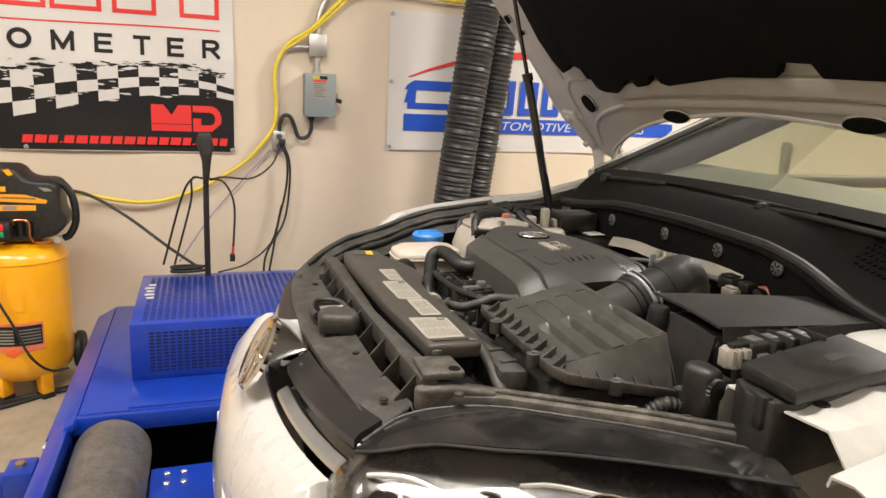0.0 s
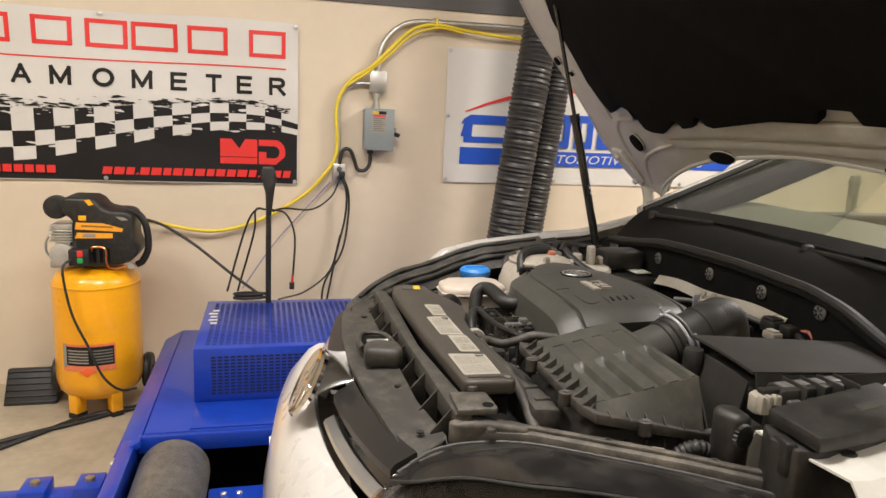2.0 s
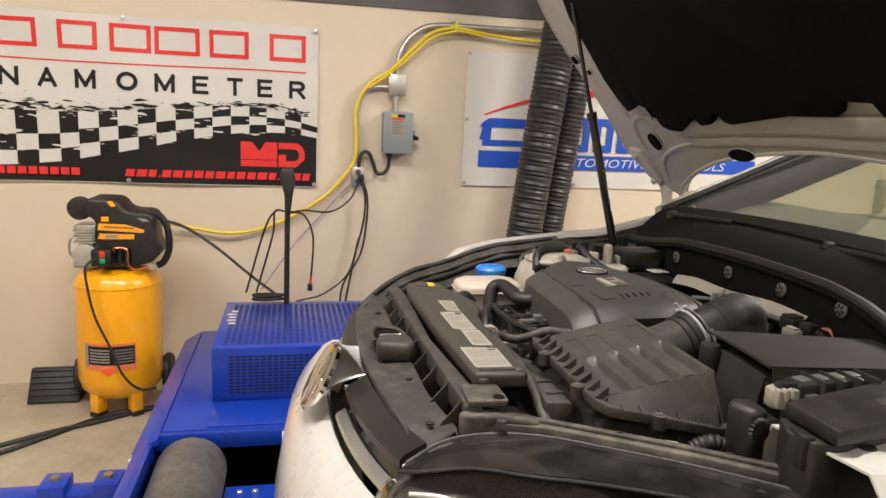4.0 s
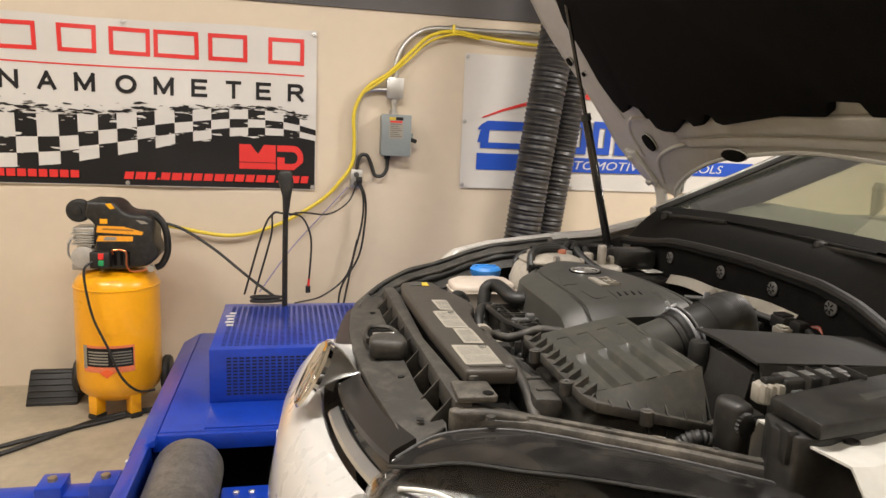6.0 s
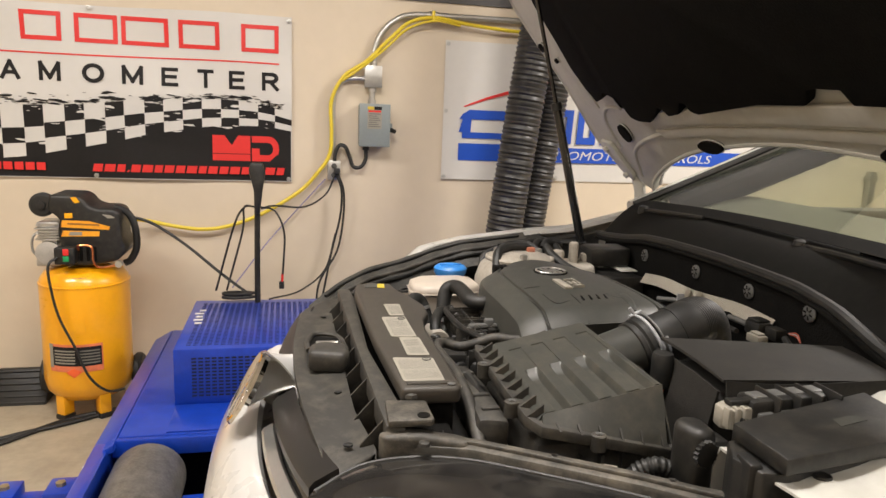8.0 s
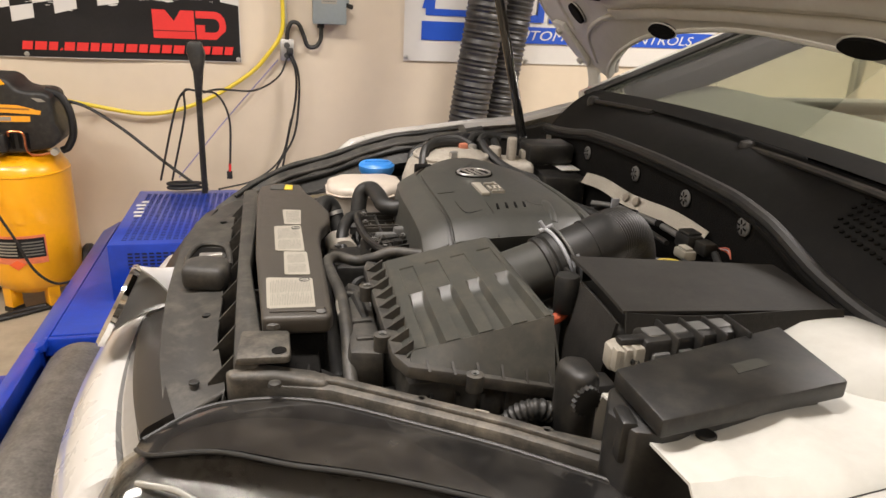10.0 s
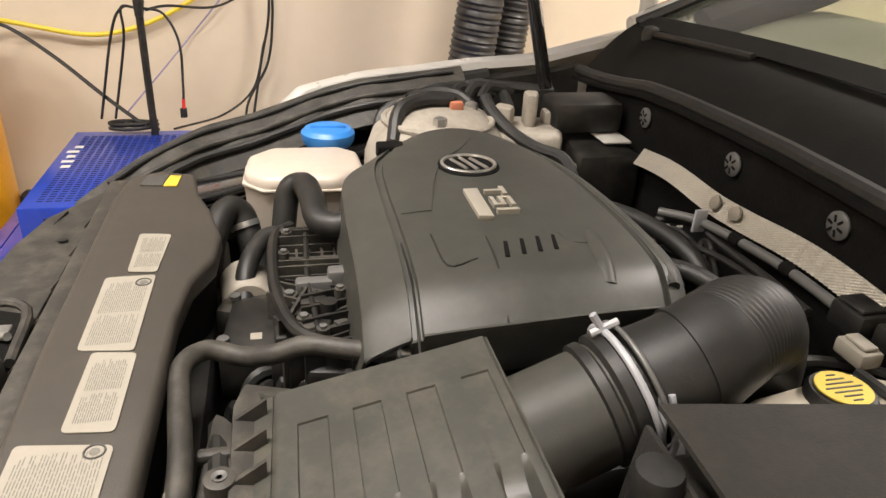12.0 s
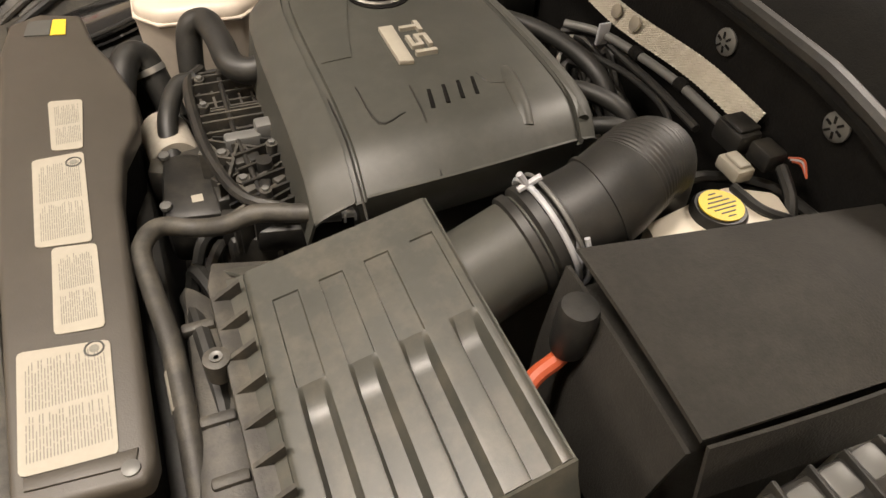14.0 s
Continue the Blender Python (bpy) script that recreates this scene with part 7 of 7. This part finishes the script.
    for pts, r in (([(0.90, 1.985, 1.165), (0.95, 2.01, 1.188), (1.01, 2.02, 1.196), (1.08, 2.01, 1.198), (1.16, 1.985, 1.196)], 0.010), ([(0.99, 1.985, 1.18), (1.03, 2.00, 1.205), (1.07, 1.985, 1.20), (1.075, 1.94, 1.18)], 0.009), ([(0.86, 1.935, 1.14), (0.875, 1.96, 1.172), (0.93, 1.975, 1.19), (0.98, 1.965, 1.19)], 0.008)):
        part("tower_cable", tube(pts, r, 8, 6), M_RUBBER, br)
    part("tower_rim", tube([(0.948 + 0.082 * math.cos(a), 1.895 + 0.082 * math.sin(a), 1.178) for a in lin(0, 2 * math.pi, 25)], 0.005, 8, 1, caps=False), M_TOWER, dm)
    for a in (20, 140, 260):
        part("tower_nut", lathe([(0.011, 0), (0.010, 0.010), (0.006, 0.012)], (0.948 + 0.06 * math.cos(radians(a)), 1.895 + 0.06 * math.sin(radians(a)), 1.186), 6), M_STEEL, dm)
    part("bracket_lug", prism([(1.035, 1.90), (1.06, 1.885), (1.075, 1.91), (1.05, 1.93)], 1.15, 1.195, 0.007), M_TOWER, br)
    part("bracket_lug", prism([(1.12, 1.90), (1.145, 1.895), (1.15, 1.925), (1.125, 1.935)], 1.15, 1.185, 0.007), M_TOWER, br)
    part("black_duct", box(1.13, 1.245, 1.875, 1.955, 1.155, 1.205, 0.012), M_PLASTIC, car)
    part("relay_box", prism([(1.145, 1.80), (1.245, 1.80), (1.245, 1.93), (1.16, 1.93)], 1.02, 1.145, 0.006), M_PLASTIC, car)
    part("relay_edge", box(1.20, 1.246, 1.84, 1.91, 1.150, 1.154, 0.002), M_WHITEIN, car)
    part("bright_bracket", prism([(1.10, 1.80), (1.14, 1.795), (1.145, 1.86), (1.10, 1.87)], 1.02, 1.135, 0.004), M_SHIELD, car)
    rn = random.Random(21)
    for k in range(9):
        x, y = 0.84 + 0.06 * rn.random(), 1.82 + 0.09 * rn.random()
        part("engine_wire", tube([(x, y, 1.02), (x + 0.02 * rn.random(), y + 0.01, 1.09), (x + 0.03 * rn.random(), y + 0.03, 1.12), (x + 0.01, y + 0.05, 1.06)], 0.004, 7, 5), (M_ALU, M_LABEL, M_RUBBER)[k % 3], car)
    # brake fluid reservoir
    rv = part("brake_reservoir", prism([(1.045, 1.225), (1.052, 1.255), (1.16, 1.275), (1.205, 1.25), (1.19, 1.195), (1.06, 1.19)], 1.06, 1.146, 0.008), mat("milky_white_plastic", (0.66, 0.60, 0.50), 0.4, var=0.06), car, "milky brake fluid reservoir")
    part("reservoir_cap", lathe([(0.024, -0.014), (0.0265, -0.010), (0.0265, 0.004), (0.024, 0.008), (0.005, 0.009)], (1.124, 1.241, 1.148), 28), M_RUBBER, rv, "black screw cap")
    part("cap_print", lathe([(0.021, 0), (0.021, 0.0012)], (1.124, 1.241, 1.157), 28), M_YCAP, rv, "yellow printed disc")
    for k in range(7):
        part("print_bar", box(-0.016 + 0.004 * abs(k - 3), 0.016 - 0.004 * abs(k - 3), -0.0007, 0.0007, 0, 0.0005, m=pose(1.124, 1.241 - 0.015 + 0.005 * k, 1.1583)), M_DARKINK, rv, "", 0)
    part("servo_edge", tube([(1.10, 1.29, 1.145), (1.16, 1.30, 1.135), (1.22, 1.27, 1.13), (1.245, 1.22, 1.12)], 0.006, 8, 6), M_RUBBER, rv)


def battery():
    bt = part("battery_cover", prism([(0.948, 1.205), (0.942, 1.050), (1.195, 1.030), (1.245, 1.060), (1.265, 1.175), (1.20, 1.215)], 0.92, 1.155, 0.012, 3), M_FELT2, car, "black fabric battery cover")

    def flap(u, v):
        a = Vector((0.948, 1.214, 1.187)) * (1 - u) + Vector((1.262, 1.182, 1.172)) * u
        b = Vector((0.941, 1.043, 1.183)) * (1 - u) + Vector((1.232, 1.030, 1.172)) * u
        q = a * (1 - v) + b * v
        sag = 0.010 * math.sin(math.pi * v) * (0.3 + 0.7 * math.sin(math.pi * u)) - 0.006 * math.sin(2.5 * math.pi * u) * math.sin(math.pi * v)
        return q + Vector((0, 0, sag))
    fl = part("lid_flap", sheet(flap, lin(0, 1, 22), lin(0, 1, 12), 0.004), M_FELT2, bt, "loose black fabric lid", 60)
    part("near_flap", sheet(lambda u, v: flap(u, 1) + Vector((0, -0.004 - 0.012 * v, -0.05 * v - 0.004 * math.sin(5 * u))), lin(0, 1, 14), lin(0, 1, 5), 0.003), M_FELT2, bt, "", 60)
    part("side_flap", sheet(lambda u, v: flap(0, u) * (1 - v) + Vector((0.955 - 0.03 * v, 1.20 - 0.15 * u, 1.02)) * v + Vector((-0.012 * math.sin(math.pi * v), 0, 0)), lin(0, 1, 10), lin(0.10, 1, 8), 0.004), M_FELT2, bt, "", 60)
    part("strap_post", lathe([(0.014, -0.052), (0.016, -0.045), (0.0165, -0.006), (0.0145, 0.0), (0.004, 0.001)], (0.926, 1.168, 1.178), 22), M_RUBBER, bt, "black rubber terminal cap")
    part("orange_cable", tube([(0.928, 1.168, 1.126), (0.916, 1.165, 1.118), (0.895, 1.160, 1.112), (0.875, 1.15, 1.10)], 0.0075, 10, 5), M_REDCABLE, car, "orange battery cable")
    part("yellow_edge", tube([(1.262, 1.182, 1.178), (1.28, 1.15, 1.17), (1.29, 1.10, 1.15)], 0.003, 8, 5), M_SHIELD, bt)
    fx = part("fuse_box", prism([(0.846, 0.885), (0.868, 0.925), (1.06, 0.945), (1.072, 0.872), (0.880, 0.842), (0.856, 0.85)], 1.06, 1.160, 0.004), M_PLASTIC, car, "black plastic fuse box")

    def lidz(x, y):
        return 1.183 + 0.01 * (x - 0.86)
    part("fuse_lid", prism([(0.869, 0.921), (1.100, 0.978), (1.087, 0.860), (0.869, 0.831)], lambda x, y: lidz(x, y) - 0.020, 0, 0.0035, 2, top=lidz), M_PLASTIC, fx, "black plastic lid")
    part("lid_patch", prism([(0.985, 0.89), (1.03, 0.90), (1.025, 0.915), (0.99, 0.908)], lambda x, y: lidz(x, y), 0, top=lambda x, y: lidz(x, y) + 0.0006), M_COVER, fx)
    part("lid_clip", box(-0.016, 0.016, -0.008, 0.008, 1.12, 1.165, 0.004, m=pose(0.858, 0.872, 0, 0, 0, 80)), M_PLASTIC, fx)
    part("lid_clip", box(-0.016, 0.016, -0.006, 0.006, 1.14, 1.175, 0.004, m=pose(1.098, 0.915, 0, 0, 0, 80)), M_PLASTIC, fx)
    fs = part("fuse_strip", prism([(0.925, 0.962), (1.042, 0.972), (1.050, 1.004), (0.928, 1.000)], 1.10, 1.186, 0.006), M_PLASTIC, car, "black fuse carrier")
    for k in range(4):
        x = 0.945 + 0.029 * k
        part("fuse_window", box(-0.011, 0.011, -0.012, 0.010, 1.176, 1.1885, 0.004, m=pose(x, 0.984 + 0.003 * k, 0, 0, 0, 5)), M_GREYCLIP, fs, "clear fuse cover")
        part("fuse_window", box(-0.011, 0.011, -0.005, 0.004, 1.150, 1.172, 0.003, m=pose(x, 0.963 + 0.0025 * k, 0, 0, 0, 5)), M_GREYCLIP, fs, "clear fuse cover")
        part("fuse_band", box(x + 0.0125, x + 0.0165, 0.955, 1.004, 1.140, 1.1915, 0.003), M_PLASTIC, fs)
    pc = part("white_connector", prism([(0.888, 0.968), (0.900, 0.960), (0.930, 0.964), (0.930, 0.986), (0.905, 0.994), (0.890, 0.986)], 1.152, 1.178, 0.003), M_LABEL, car, "cream plastic connector")
    part("pin", rod((0.914, 0.9625, 1.164), (0.914, 0.957, 1.164), 0.0045), M_RUBBER, pc)
    part("pin", box(0.900, 0.934, 0.970, 0.984, 1.178, 1.186, 0.003), M_PLASTIC, pc)
    for k in range(3):
        part("connector_rib", box(0.890 + 0.011 * k, 0.895 + 0.011 * k, 0.957, 0.968, 1.156, 1.181, 0.001), M_LABEL, pc)
    wh = part("connector_housing", prism([(0.835, 0.985), (0.845, 0.945), (0.872, 0.945), (0.876, 0.99), (0.85, 1.0)], 1.07, 1.160, 0.010, 3), M_PLASTIC, car, "black lever connector")
    gear = []
    for k in range(36):
        r = 0.017 if k % 2 else 0.0145
        gear.append((r * math.cos(k * math.pi / 18), r * math.sin(k * math.pi / 18)))
    part("gear", prism(gear, 0, 0.006, m=pose(0.853, 0.944, 1.135, 90, 0, 12)), M_RUBBER, wh)
    part("lever", box(0.868, 0.895, 0.955, 0.985, 1.125, 1.142, 0.004), M_PLASTIC, wh)
    part("corrugated_hose", tube([(0.840, 0.990, 1.090), (0.822, 0.992, 1.096), (0.802, 1.000, 1.084), (0.788, 1.008, 1.055)], 0.0115, 14, 24, rfun=lambda s, g: 1 + 0.08 * math.sin(2 * math.pi * g / 0.006)), M_RUBBER, car, "corrugated black sleeve")
    part("rubber_plug", lathe([(0.0095, -0.012), (0.0095, 0.001), (0.008, 0.002), (0.005, 0.001)], (0.924, 0.842, 1.1545), 18), M_RUBBER, car)
    part("inner_tower", lathe([(0.125, -0.15), (0.118, -0.03), (0.105, 0.0), (0.08, 0.018), (0.04, 0.026), (0.01, 0.028)], (1.215, 0.955, 1.146), 32), M_WHITEIN, car, "pale painted suspension tower")
    part("bulkhead_plug", lathe([(0.018, -0.01), (0.022, 0), (0.018, 0.016), (0.006, 0.02)], n=18, m=pose(1.25, 1.185, 1.14, 0, -70)), M_GLOSSBLACK, car)


radiator_cover()
air_box()
intake_pipe()
engine_cover()
manifold()
hoses()
tanks()
battery()
